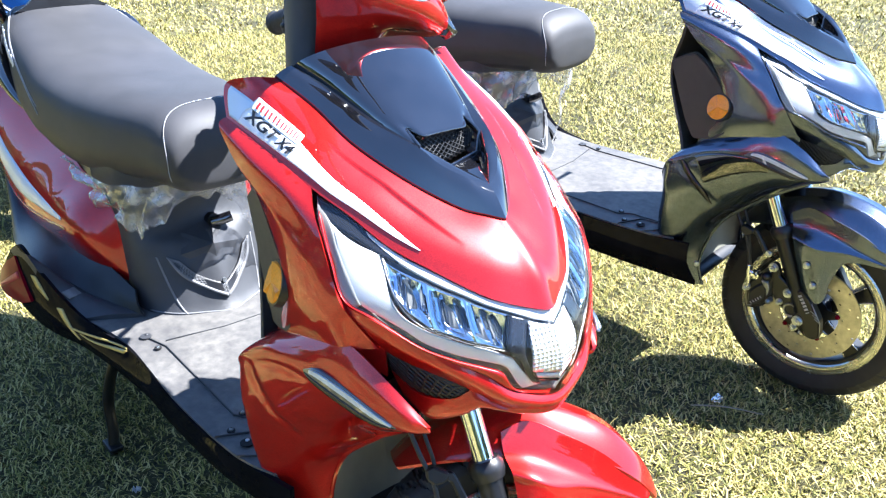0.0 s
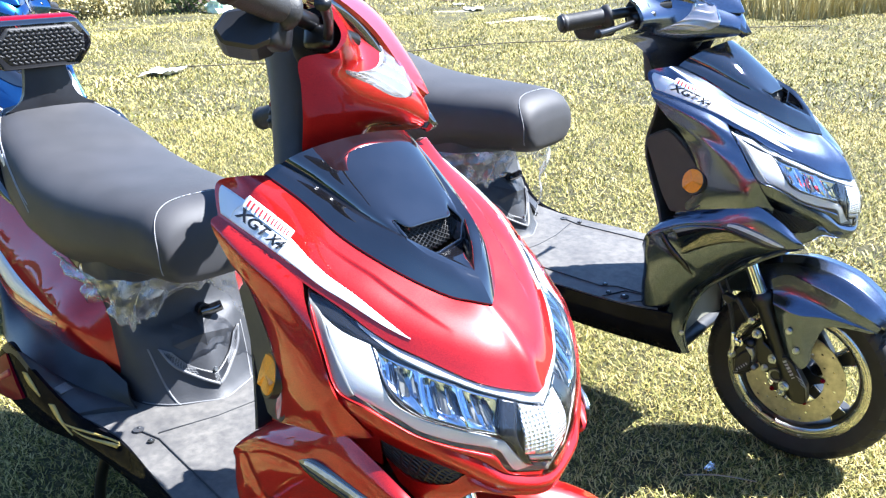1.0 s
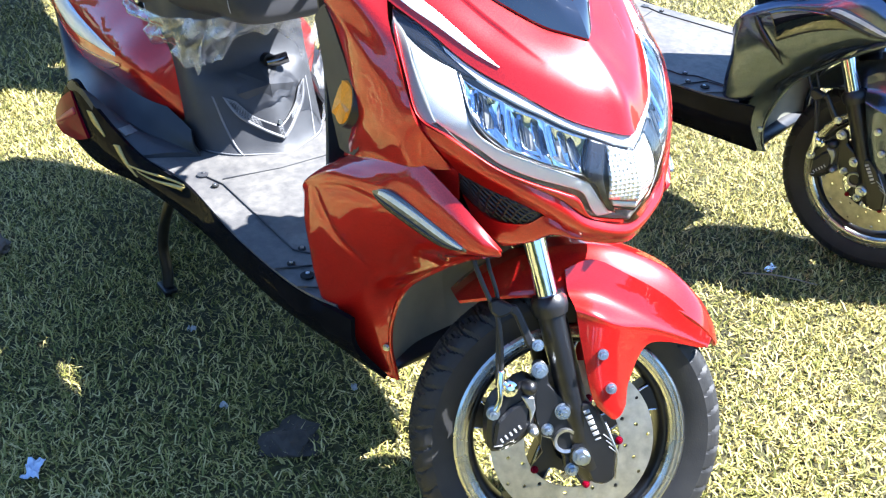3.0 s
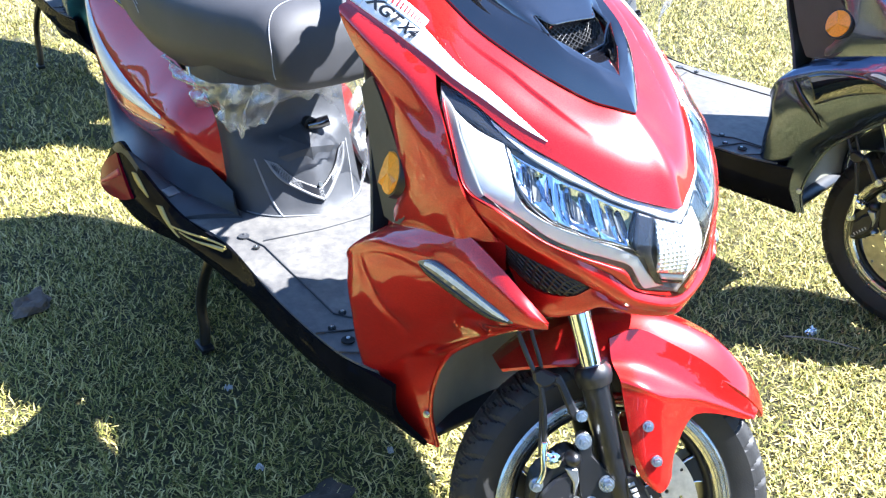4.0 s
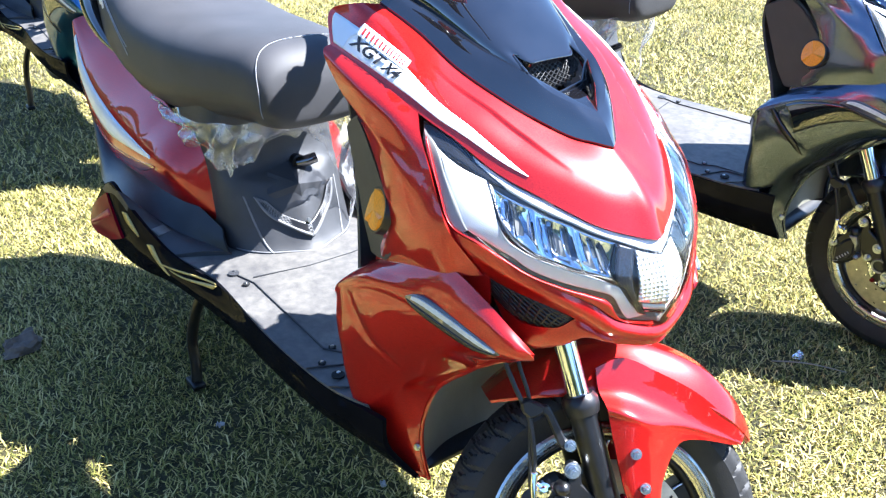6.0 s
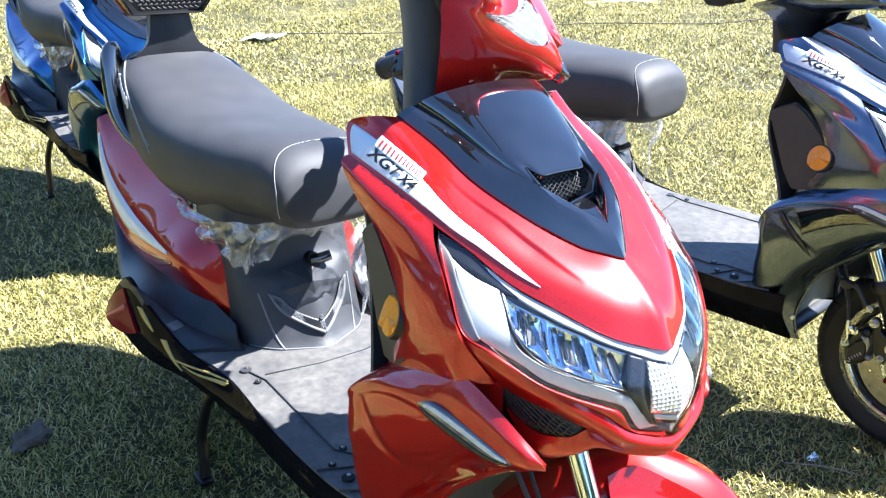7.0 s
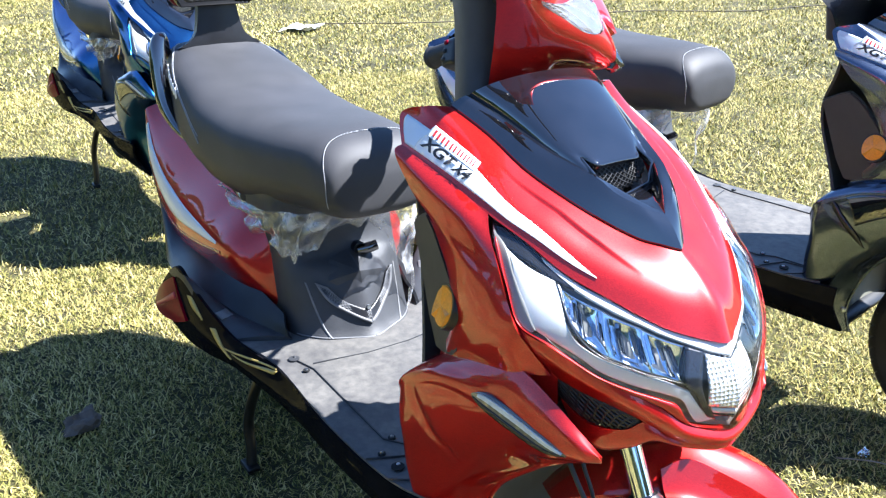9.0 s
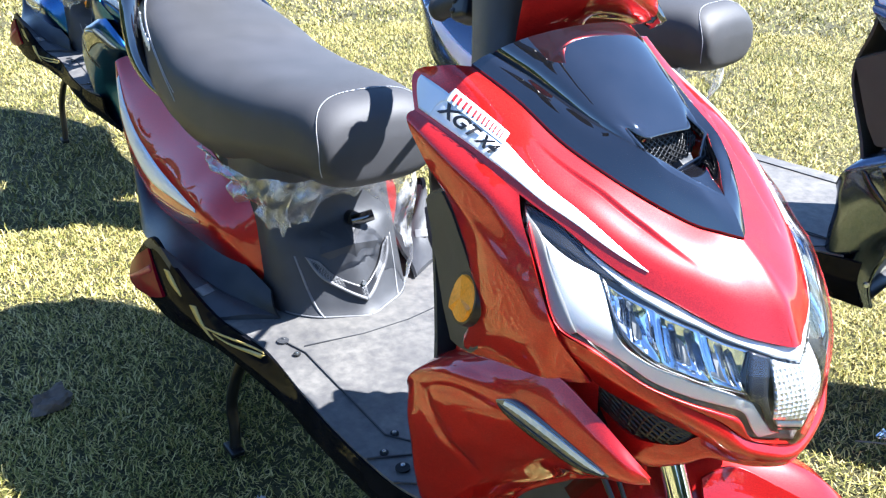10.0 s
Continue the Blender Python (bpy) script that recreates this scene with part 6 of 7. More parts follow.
def handlebar(root, col, fix):
    def rowsym(r):
        h = np.array(r)
        return np.concatenate([mirror_pts(h[::-1])[:-1], h]).tolist()
    bar = empty("handlebar")
    bar.parent = root
    cowl = Surf([
        rowsym([(-0.430, 0, 1.160), (-0.430, -0.090, 1.146), (-0.436, -0.165, 1.128), (-0.440, -0.228, 1.120)]),
        rowsym([(-0.360, 0, 1.150), (-0.365, -0.080, 1.132), (-0.385, -0.150, 1.115), (-0.416, -0.224, 1.110)]),
        rowsym([(-0.312, 0, 1.125), (-0.322, -0.070, 1.108), (-0.360, -0.135, 1.088), (-0.390, -0.216, 1.092)]),
        rowsym([(-0.272, 0, 1.085), (-0.290, -0.065, 1.075), (-0.345, -0.130, 1.062), (-0.368, -0.222, 1.062)]),
        rowsym([(-0.240, 0, 1.045), (-0.270, -0.065, 1.045), (-0.345, -0.135, 1.042), (-0.378, -0.220, 1.038)]),
        rowsym([(-0.231, 0, 1.020), (-0.268, -0.062, 1.022), (-0.345, -0.132, 1.022), (-0.412, -0.225, 1.022)]),
        rowsym([(-0.250, 0, 1.012), (-0.284, -0.058, 1.008), (-0.346, -0.116, 1.004), (-0.408, -0.170, 1.002)]),
        rowsym([(-0.318, 0, 1.000), (-0.322, -0.050, 0.988), (-0.350, -0.090, 0.978), (-0.402, -0.122, 0.972)]),
        rowsym([(-0.326, 0, 0.955), (-0.332, -0.042, 0.948), (-0.356, -0.070, 0.940), (-0.398, -0.092, 0.934)]),
        rowsym([(-0.340, 0, 0.905), (-0.348, -0.040, 0.905), (-0.366, -0.060, 0.900), (-0.392, -0.072, 0.895)]),
    ])
    uu, vv = np.meshgrid(np.linspace(0, 1, 60), np.linspace(0, 1, 60))
    o = cowl.at(uu, vv)
    i = o + np.array([-0.007, 0, -0.003])
    body = part("handlebar_cowl", move_bm(shell_bm(o, i), fix), col, bar, "painted handlebar cowl", auto=40)
    # black gap strip and the proud painted mask over the centre
    rows = [[(-0.395, 0, 1.188), (-0.400, -0.085, 1.166), (-0.405, -0.172, 1.128)], [(-0.355, 0, 1.181), (-0.360, -0.070, 1.160), (-0.368, -0.145, 1.120)], [(-0.312, 0, 1.153), (-0.318, -0.048, 1.138), (-0.328, -0.098, 1.108)], [(-0.262, 0, 1.098), (-0.266, -0.022, 1.090), (-0.275, -0.048, 1.070)], [(-0.238, 0, 1.064), (-0.239, -0.003, 1.063), (-0.241, -0.006, 1.061)]]
    mask, gap = Surf([rowsym(r) for r in rows]), Surf([rowsym([(x - 0.010 + 0.03 * (k == 4), y * 1.10 - 0.004, z - 0.010 - 0.035 * (k == 4)) if n else (x - 0.010 + 0.018 * (k == 4), 0, z - 0.010 - 0.035 * (k == 4)) for n, (x, y, z) in enumerate(r)]) for k, r in enumerate(rows)])
    uu, vv = np.meshgrid(np.linspace(0, 1, 22), np.linspace(0, 1, 28))
    p = gap.at(uu, vv)
    part("cowl_blade", move_bm(shell_bm(p, p - np.array([0.012, 0, 0.008])), fix), GLOSS_BLACK, body, "gloss black blade behind the mask")
    p = mask.at(uu, vv)
    part("mask", move_bm(shell_bm(p, p - np.array([0.005, 0, 0.004])), fix), col, bar, "painted pointed mask", auto=40)
    for sgn in (-1, 1):
        # lamp outline in the cowl's own u, v: a long triangle
        def uvm(u):
            return 0.5 + sgn * (u - 0.5)
        top = np.array([(0.885, 0.498), (0.815, 0.425), (0.742, 0.30), (0.722, 0.24), (0.735, 0.15)])
        low = np.array([(0.875, 0.512), (0.800, 0.505), (0.728, 0.524), (0.672, 0.46), (0.650, 0.30), (0.690, 0.14)])
        f = np.linspace(0, 1, 22)
        ia, wa = spline_weights(5, f)
        ib, wb = spline_weights(6, f)
        a, b = np.einsum("nk,nkc->nc", wa, top[ia]), np.einsum("nk,nkc->nc", wb, low[ib])
        g = np.linspace(0, 1, 8)[:, None, None]
        uv = a[None] * (1 - g) + b[None] * g
        p = cowl.at(uvm(uv[..., 0]), uv[..., 1])
        outd = np.array([0.8, sgn * 0.5, 0.3])
        fac = 0.0045 * ((np.arange(22)[None, :] + 2 * np.arange(8)[:, None]) % 3 == 0)[..., None]
        lamp = part("turn_lamp", move_bm(shell_bm(p + outd * (0.001 + fac), p - outd * 0.006), fix), TURN_CLEAR, body, "clear turn lamp", smooth=False)
        lens = part("lens", move_bm(shell_bm(p + outd * 0.006, p + outd * 0.005), fix), LENS, lamp)
        lens.visible_shadow = False
    # stem cover
    st = Surf([
        [(-0.385, -0.075, 0.900), (-0.420, -0.082, 0.900), (-0.436, -0.06, 0.900), (-0.440, 0, 0.900), (-0.436, 0.06, 0.900), (-0.420, 0.082, 0.900), (-0.385, 0.075, 0.900)],
        [(-0.392, -0.078, 0.970), (-0.430, -0.084, 0.975), (-0.450, -0.062, 0.98), (-0.456, 0, 0.98), (-0.450, 0.062, 0.98), (-0.430, 0.084, 0.975), (-0.392, 0.078, 0.970)],
        [(-0.400, -0.090, 1.030), (-0.440, -0.092, 1.035), (-0.466, -0.068, 1.05), (-0.472, 0, 1.05), (-0.466, 0.068, 1.05), (-0.440, 0.092, 1.035), (-0.400, 0.090, 1.030)],
        [(-0.430, -0.105, 1.085), (-0.460, -0.100, 1.10), (-0.488, -0.075, 1.115), (-0.496, 0, 1.12), (-0.488, 0.075, 1.115), (-0.460, 0.100, 1.10), (-0.430, 0.105, 1.085)],
    ])
    uu, vv = np.meshgrid(np.linspace(0, 1, 30), np.linspace(0, 1, 26))
    o = st.at(uu, vv)
    ctr = np.array([-0.43, 0, 0])
    n = (o - ctr) * np.array([1, 1, 0])
    part("stem_cover", move_bm(shell_bm(o, o - 0.05 * n), fix), PANEL_PLASTIC, bar, "matt dark grey stem cover", auto=40)
    # dash with its screen
    part("dash", move_bm(block_bm((0.07, 0.15, 0.02), Matrix.Translation((-0.458, 0, 1.122)) @ Matrix.Rotation(radians(-20), 4, "Y"), 0.008), fix), GLOSS_BLACK, bar, "gloss black dash")
    for sgn in (-1, 1):
        pts = [(-0.395, sgn * 0.090, 1.066), (-0.400, sgn * 0.140, 1.066), (-0.404, sgn * 0.185, 1.066)]
        # solid tube, coloured near-black for the shade in the cowl's cavity
        part("bar_socket", move_bm(tube_bm(pts, [0.036, 0.037, 0.034], 20), fix), HOLE_SHADE, bar, "solid black tube painted as the shaded recess round the bar")
    # bars, grips, levers, switch housings, mirror bosses
    for sgn in (-1, 1):
        a, b = np.array([-0.375, sgn * 0.150, 1.080]), np.array([-0.501, sgn * 0.335, 1.055])
        dd = (b - a) / np.linalg.norm(b - a)
        part("bar", move_bm(tube_bm([a - dd * 0.03, b - dd * 0.01], 0.011, 14), fix), BLACK_METAL, bar)
        g0 = a + dd * 0.118
        ts = np.linspace(0, 1, 30)
        rad = [0.0175 + 0.0012 * (k % 2) for k in range(30)]
        rad[0:4] = [0.024, 0.0245, 0.0235, 0.021]
        rad[-3:] = [0.0195, 0.021, 0.0195]
        grip = part("grip", move_bm(tube_bm([g0 + (b - g0) * t for t in ts], rad, 22), fix), GRIP_RUBBER, bar, "ribbed black rubber grip", auto=50)
        part("grip_end", move_bm(tube_bm([b, b + dd * 0.004], [0.0195, 0.017], 20), fix), SATIN_BLACK, grip)
        rot = Vector(dd).to_track_quat("Y", "Z").to_matrix().to_4x4()
        hs = part("switch_housing", move_bm(block_bm((0.042, 0.040, 0.050), Matrix.Translation((-0.456, sgn * 0.238, 1.046)) @ rot, 0.010, seg=3), fix), SATIN_BLACK, bar, "black switch housing")
        for k in range(3):
            part("switch", move_bm(block_bm((0.008, 0.010, 0.008), Matrix.Translation((-0.478, sgn * 0.235, 1.062 - 0.015 * k)) @ rot, 0.002, seg=1), fix), (TAIL_RED if k == 0 else GRIP_RUBBER), hs)
        if sgn < 0:
            box = plate_bm([(-0.520, 1.028), (-0.508, 1.052), (-0.474, 1.064), (-0.452, 1.056), (-0.450, 1.024), (-0.470, 1.012), (-0.506, 1.012)], sgn * 0.262, sgn * 0.205, 0.004)
            part("switch_pod", move_bm(box, fix), SATIN_BLACK, hs, "angular black switch pod", smooth=False)
        pr = part("lever_perch", move_bm(block_bm((0.040, 0.055, 0.030), Matrix.Translation((-0.390, sgn * 0.190, 1.058)) @ rot, 0.008), fix), BLACK_METAL, bar)
        lv = [(-0.392, sgn * 0.185, 1.055), (-0.390, sgn * 0.235, 1.054), (-0.391, sgn * 0.300, 1.050), (-0.395, sgn * 0.345, 1.047), (-0.397, sgn * 0.358, 1.046)]
        part("brake_lever", move_bm(tube_bm(lv, [0.007, 0.006, 0.006, 0.007, 0.0095], 12, smooth_n=24), fix), BLACK_METAL, pr, "black brake lever")


def stand_and_rear(root, drop):
    rw = empty("rear_wheel")
    rw.parent = root
    wheel(rw, (-1.32, 0, 0.234), None, front=False)
    part("motor_hub", lathe_bm([(0.02, -0.06), (0.10, -0.05), (0.135, -0.03), (0.135, 0.03), (0.10, 0.05), (0.02, 0.06)], 48, (-1.32, 0, 0.234)), ALLOY, rw, "alloy hub motor", auto=40)
    for sgn in (-1, 1):
        part("swing_arm", tube_bm([(-0.95, sgn * 0.10, 0.30), (-1.15, sgn * 0.095, 0.26), (-1.32, sgn * 0.085, 0.234)], 0.018, 10), BLACK_METAL, root)
        part("shock", tube_bm([(-1.30, sgn * 0.10, 0.26), (-1.28, sgn * 0.12, 0.52)], 0.022, 12), BLACK_METAL, root)
    bm = tube_bm([(-1.00, -0.150, 0.275), (-1.03, -0.172, 0.215), (-1.062, -0.186, 0.12), (-1.052, -0.190, 0.05 - drop * 0.6), (-1.045, -0.196, 0.012 - drop)], 0.0125, 10, smooth_n=20)
    st = part("centre_stand", bm, BLACK_METAL, root, "black tubular centre stand")
    part("stand_leg", tube_bm([(-1.00, 0.150, 0.275), (-1.03, 0.172, 0.215), (-1.062, 0.186, 0.12), (-1.052, 0.190, 0.05 - drop * 0.6), (-1.045, 0.196, 0.012 - drop)], 0.0125, 10, smooth_n=20), BLACK_METAL, st)
    part("cross_tube", tube_bm([(-1.00, -0.155, 0.275), (-1.00, 0.155, 0.275)], 0.014, 10), BLACK_METAL, st)
    for sgn in (-1, 1):
        part("stand_foot", block_bm((0.05, 0.03, 0.014), Matrix.Translation((-1.047, sgn * 0.198, 0.010 - drop)), 0.004), BLACK_METAL, st)


def scooter(m, col, tone, steer, label, film=True, drop=0.0):
    root = empty("electric_scooter", m)
    root["tone"] = tone
    tagged(root, label, "scooter", "parked electric scooters")
    fix = steer_fix(steer)
    front_bodywork(root, col)
    floor_and_body(root, col)
    seat_unit(root)
    front_end(root, col, fix)
    handlebar(root, col, fix)
    stand_and_rear(root, drop)
    if film:
        loose_film(root)
    return root


scooter(Matrix.Identity(4), RED, "red", radians(60.7), "metallic red electric scooter with white flashes, parked on a stand")
scooter(Matrix.Translation((-0.208, 1.209, 0)) @ Euler((0.0356, 0.0494, 0.1464)).to_matrix().to_4x4(), GREY, "grey", radians(-0.5), "gunmetal grey electric scooter with white flashes, parked on the grass", drop=0.045)
scooter(Matrix.Translation((-2.382, 0.201, 0.002)) @ Euler((-0.004, 0.062, -0.024)).to_matrix().to_4x4(), BLUE, "blue", radians(22), "metallic blue electric scooter with white flashes, parked further back", drop=0.035)

# ---- ground ----
def ground_material():
    """Sandy soil and thatch between the blades, greener and drier by patches."""
    m, nt, b = mat_nodes("dry_turf_soil")
    n1, n2 = noise_node(nt, 0.8, 6), noise_node(nt, 30, 7, 0.75)
    mix = nt.nodes.new("ShaderNodeMath")
    mix.operation = "MULTIPLY_ADD"
    mix.inputs[1].default_value = 0.45
    nt.links.new(n1.outputs[0], mix.inputs[0])
    h = nt.nodes.new("ShaderNodeMath")
    h.operation = "MULTIPLY"
    h.inputs[1].default_value = 0.55
    nt.links.new(n2.outputs[0], h.inputs[0])
    nt.links.new(h.outputs[0], mix.inputs[2])
    r = ramp_node(nt, mix.outputs[0], [(0.36, (0.014, 0.013, 0.005)), (0.48, (0.052, 0.046, 0.014)), (0.64, (0.15, 0.130, 0.042))])
    nt.links.new(r.outputs[0], b.inputs["Base Color"])
    b.inputs["Roughness"].default_value = 0.95
    bump_from(nt, n2.outputs[0], b, 0.9, 0.02)
    return m


def blade_material():
    m, nt, b = mat_nodes("turf_blades")
    geo = nt.nodes.new("ShaderNodeNewGeometry")
    big = noise_node(nt, 1.3, 4)
    add = nt.nodes.new("ShaderNodeMath")
    add.operation = "MULTIPLY_ADD"
    add.inputs[1].default_value = 0.55
    nt.links.new(geo.outputs["Random Per Island"], add.inputs[0])
    h = nt.nodes.new("ShaderNodeMath")
    h.operation = "MULTIPLY"
    h.inputs[1].default_value = 0.7
    nt.links.new(big.outputs[0], h.inputs[0])
    nt.links.new(h.outputs[0], add.inputs[2])
    r = ramp_node(nt, add.outputs[0], [(0.24, (0.036, 0.033, 0.011)), (0.40, (0.112, 0.120, 0.025)), (0.54, (0.234, 0.215, 0.052)), (0.70, (0.395, 0.328, 0.102)), (0.90, (0.60, 0.485, 0.21))])
    nt.links.new(r.outputs[0], b.inputs["Base Color"])
    b.inputs["Roughness"].default_value = 0.55
    b.inputs["Specular IOR Level"].default_value = 0.2
    return m


BLADES = blade_material()
EYE = np.array([0.60, -0.72])


def ground_height(x, y):
    """Gentle unevenness, level near the scooters."""
    d = np.hypot(x + 0.8, y - 0.4)
    k = np.clip((d - 4) / 8, 0, 1) * np.clip((19 - d) / 4, 0, 1)
    return k * (0.05 * np.sin(x * 0.7 + 1) * np.cos(y * 0.6) + 0.03 * np.sin(x * 1.9 + y * 1.3))


bm = bmesh.new()
rings = [0, 0.7, 1.4, 2.1, 3, 4, 5, 6, 7, 8, 9, 10, 11, 12, 13.5, 15, 17, 20, 25, 32, 45, 80, 200, 600, 2500]
vs = {}
for i, r in enumerate(rings):
    for k in range(96 if r else 1):
        a = 2 * math.pi * k / 96
        x, y = -1 + r * math.cos(a), 0.5 + r * math.sin(a)
        vs[i, k] = bm.verts.new((x, y, -0.006 + float(ground_height(x, y))))
for i in range(1, len(rings)):
    for k in range(96):
        if i == 1:
            bm.faces.new((vs[0, 0], vs[1, k], vs[1, (k + 1) % 96]))
        else:
            bm.faces.new((vs[i - 1, k], vs[i, k], vs[i, (k + 1) % 96], vs[i - 1, (k + 1) % 96]))
GROUND_MAT = ground_material()
tagged(part("ground", bm, GROUND_MAT), "dry yellow-green turf over sandy soil", "ground", kind="structure")

BARE = [(-9.3, 9.9, 0.75), (-12.5, 11.5, 0.5), (-16.5, 9.0, 0.9)]


def turf(name, label, r0, r1, density, length, width, seed, az=(84, 190)):
    """Short creeping blades, thousands to a square metre, each bent and leaning its own way."""
    rng = np.random.default_rng(seed)
    a0, a1 = radians(az[0]), radians(az[1])
    n = int((r1**2 - r0**2) / 2 * (a1 - a0) * density)
    r = np.sqrt(rng.uniform(r0**2, r1**2, n))
    a = rng.uniform(a0, a1, n)
    x, y = EYE[0] + r * np.cos(a), EYE[1] + r * np.sin(a)
    # patches: thinner where the soil shows
    patch = np.sin(x * 5.1 + 1.3 * np.sin(y * 3.7)) * np.sin(y * 4.3 + 1.7 * np.sin(x * 2.9)) + 0.6 * np.sin(x * 13 + y * 11)
    keep = rng.uniform(0, 1, n) < 0.80 + 0.22 * patch
    for bx, by, br in BARE:
        keep &= (np.hypot(x - bx, y - by) > br * rng.uniform(0.0, 1.4, n))
    x, y, patch = x[keep], y[keep], patch[keep]
    n = len(x)
    az_ = rng.uniform(0, 2 * math.pi, n)
    ln = length * rng.lognormal(0, 0.35, n)
    lean = np.radians(rng.uniform(22, 82, n))
    w = width * rng.uniform(0.6, 1.3, n)
    dx, dy = np.cos(az_), np.sin(az_)
    z0 = ground_height(x, y) - 0.004
    side = np.stack([-dy, dx, np.zeros(n)], 1) * w[:, None] / 2
    base = np.stack([x, y, z0], 1)
    curl = rng.uniform(-1.3, 1.3, n)
    d1 = np.stack([dx * np.sin(lean), dy * np.sin(lean), np.cos(lean)], 1)
    l2 = np.clip(lean + rng.uniform(0.1, 0.8, n), 0, 1.9)
    dx2, dy2 = np.cos(az_ + curl), np.sin(az_ + curl)
    d2 = np.stack([dx2 * np.sin(l2), dy2 * np.sin(l2), np.cos(l2)], 1)
    mid = base + d1 * ln[:, None] * 0.55
    tip = mid + d2 * ln[:, None] * 0.45
    tip[:, 2] = np.maximum(tip[:, 2], z0 + 0.003)
    co = np.stack([base - side, base + side, mid + side * 0.8, mid - side * 0.8, tip], 1).reshape(-1, 3)
    k = np.arange(n)[:, None] * 5
    quads = (k + np.array([0, 1, 2, 3])).ravel()
    tris = (k + np.array([3, 2, 4])).ravel()
    me = bpy.data.meshes.new(name)
    me.vertices.add(len(co))
    me.vertices.foreach_set("co", co.astype(np.float32).ravel())
    loops = np.concatenate([quads, tris])
    me.loops.add(len(loops))
    me.loops.foreach_set("vertex_index", loops.astype(np.int32))
    me.polygons.add(2 * n)
    start = np.concatenate([np.arange(n) * 4, 4 * n + np.arange(n) * 3])
    me.polygons.foreach_set("loop_start", start.astype(np.int32))
    me.polygons.foreach_set("loop_total", np.concatenate([np.full(n, 4), np.full(n, 3)]).astype(np.int32))
    me.update(calc_edges=True)
    me.materials.append(BLADES)
    return tagged(new(name, me), label, "grass", kind="stuff")


turf("turf", "short dry yellow-green creeping grass", 0.7, 3.2, 31000, 0.019, 0.0029, 11)
turf("turf", "short dry yellow-green creeping grass", 3.2, 7.0, 7600, 0.025, 0.0047, 12)
turf("turf", "short dry yellow-green creeping grass", 7.0, 17.0, 1500, 0.036, 0.0095, 13, (98, 182))
turf("turf", "short dry yellow-green creeping grass", 0.5, 4.5, 2400, 0.035, 0.010, 15, (190, 444))
turf("turf", "short dry yellow-green creeping grass", 4.5, 12.0, 260, 0.05, 0.028, 16, (190, 444))
turf("turf", "short dry yellow-green creeping grass", 0.0, 0.7, 9000, 0.028, 0.006, 17, (0, 360))
turf("turf", "sparse dry grass further off", 17.0, 21.5, 160, 0.06, 0.02, 14, (100, 180))

# ---- beyond the lawn: dirt track, sheds, shrubs, parked machines ----
FWD, RIGHT = np.array([-0.819, 0.574]), np.array([0.574, 0.819])
BASE = np.array([0.63, -0.74])


def far(depth, side, z=0.0):
    """A place so many metres out over the lawn and to the side of its middle line."""
    p = BASE + FWD * depth + RIGHT * side
    return Vector((p[0], p[1], z + float(ground_height(p[0], p[1]))))


DIRT = surface("sandy_dirt", (0.070, 0.042, 0.023), 0.95, vary=0.3, scale=0.6, bump=0.6, bump_scale=6)
SHED = surface("whitewashed_boards", (0.66, 0.68, 0.72), 0.7, vary=0.12, scale=1.2)
OLD_WOOD = surface("weathered_wood", (0.20, 0.175, 0.15), 0.85, vary=0.35, scale=6, bump=0.4, bump_scale=60)
RUBBER = surface("dusty_far_rubber", (0.035, 0.034, 0.033), 0.8, vary=0.3, scale=3)
IRON = surface("greasy_dark_iron", (0.03, 0.03, 0.032), 0.5, vary=0.4, scale=4)
PALE_IRON = surface("pale_painted_iron", (0.55, 0.53, 0.48), 0.5, vary=0.2, scale=5)
YELLOW = surface("yellow_painted_iron", (0.60, 0.38, 0.04), 0.5, vary=0.2, scale=5)
PAPER = surface("crumpled_white_litter", (0.70, 0.71, 0.70), 0.6, vary=0.08, scale=20)
# paper greyed down for scraps lying in the scooter's shade
SHADED_PAPER = surface("shaded_wrapper", (0.36, 0.35, 0.34), 0.7, vary=0.3, scale=150)
PALE_GREEN = surface("pale_green_bag", (0.52, 0.66, 0.52), 0.5, vary=0.1, scale=10)

bm = bmesh.new()
nu, nv = 60, 14
grid = []
for j in range(nv):
    for i in range(nu):
        dp, sd = 21.5 + 17.0 * j / (nv - 1), -3.5 + 45 * i / (nu - 1)
        if j == 0:
            dp += 0.8 * math.sin(sd * 1.7) + 0.5 * math.sin(sd * 4.1)
        p = far(dp, sd)
        grid.append(bm.verts.new((p.x, p.y, p.z + 0.012)))
grid_faces(bm, grid, nu, nv)
tagged(part("dirt_track", bm, DIRT), "sandy reddish dirt track beyond the lawn", "track", kind="structure")


def bare_patch(x, y, r, seed):
    rng = np.random.default_rng(seed)
    bm = bmesh.new()
    c = bm.verts.new((x, y, float(ground_height(x, y)) + 0.006))
    ring = []
    for k in range(40):
        a = 2 * math.pi * k / 40
        q = r * (0.70 + 0.25 * math.sin(3 * a + seed) + 0.16 * math.sin(7 * a) + 0.25 * rng.uniform(-1, 1))
        px, py = x + q * math.cos(a) * 0.7, y + q * math.sin(a) * 1.25
        ring.append(bm.verts.new((px, py, float(ground_height(px, py)) - 0.003)))
    for a, b in zip(ring, ring[1:] + ring[:1]):
        bm.faces.new((c, a, b))
    tagged(part("bare_patch", bm, SAND), "bare pale sandy patch in the grass", "soil", kind="structure")


SAND = surface("pale_sand", (0.34, 0.29, 0.20), 0.95, vary=0.2, scale=4, bump=0.5, bump_scale=40)
for k, (x, y, r) in enumerate(BARE):
    bare_patch(x, y, r, k + 1)


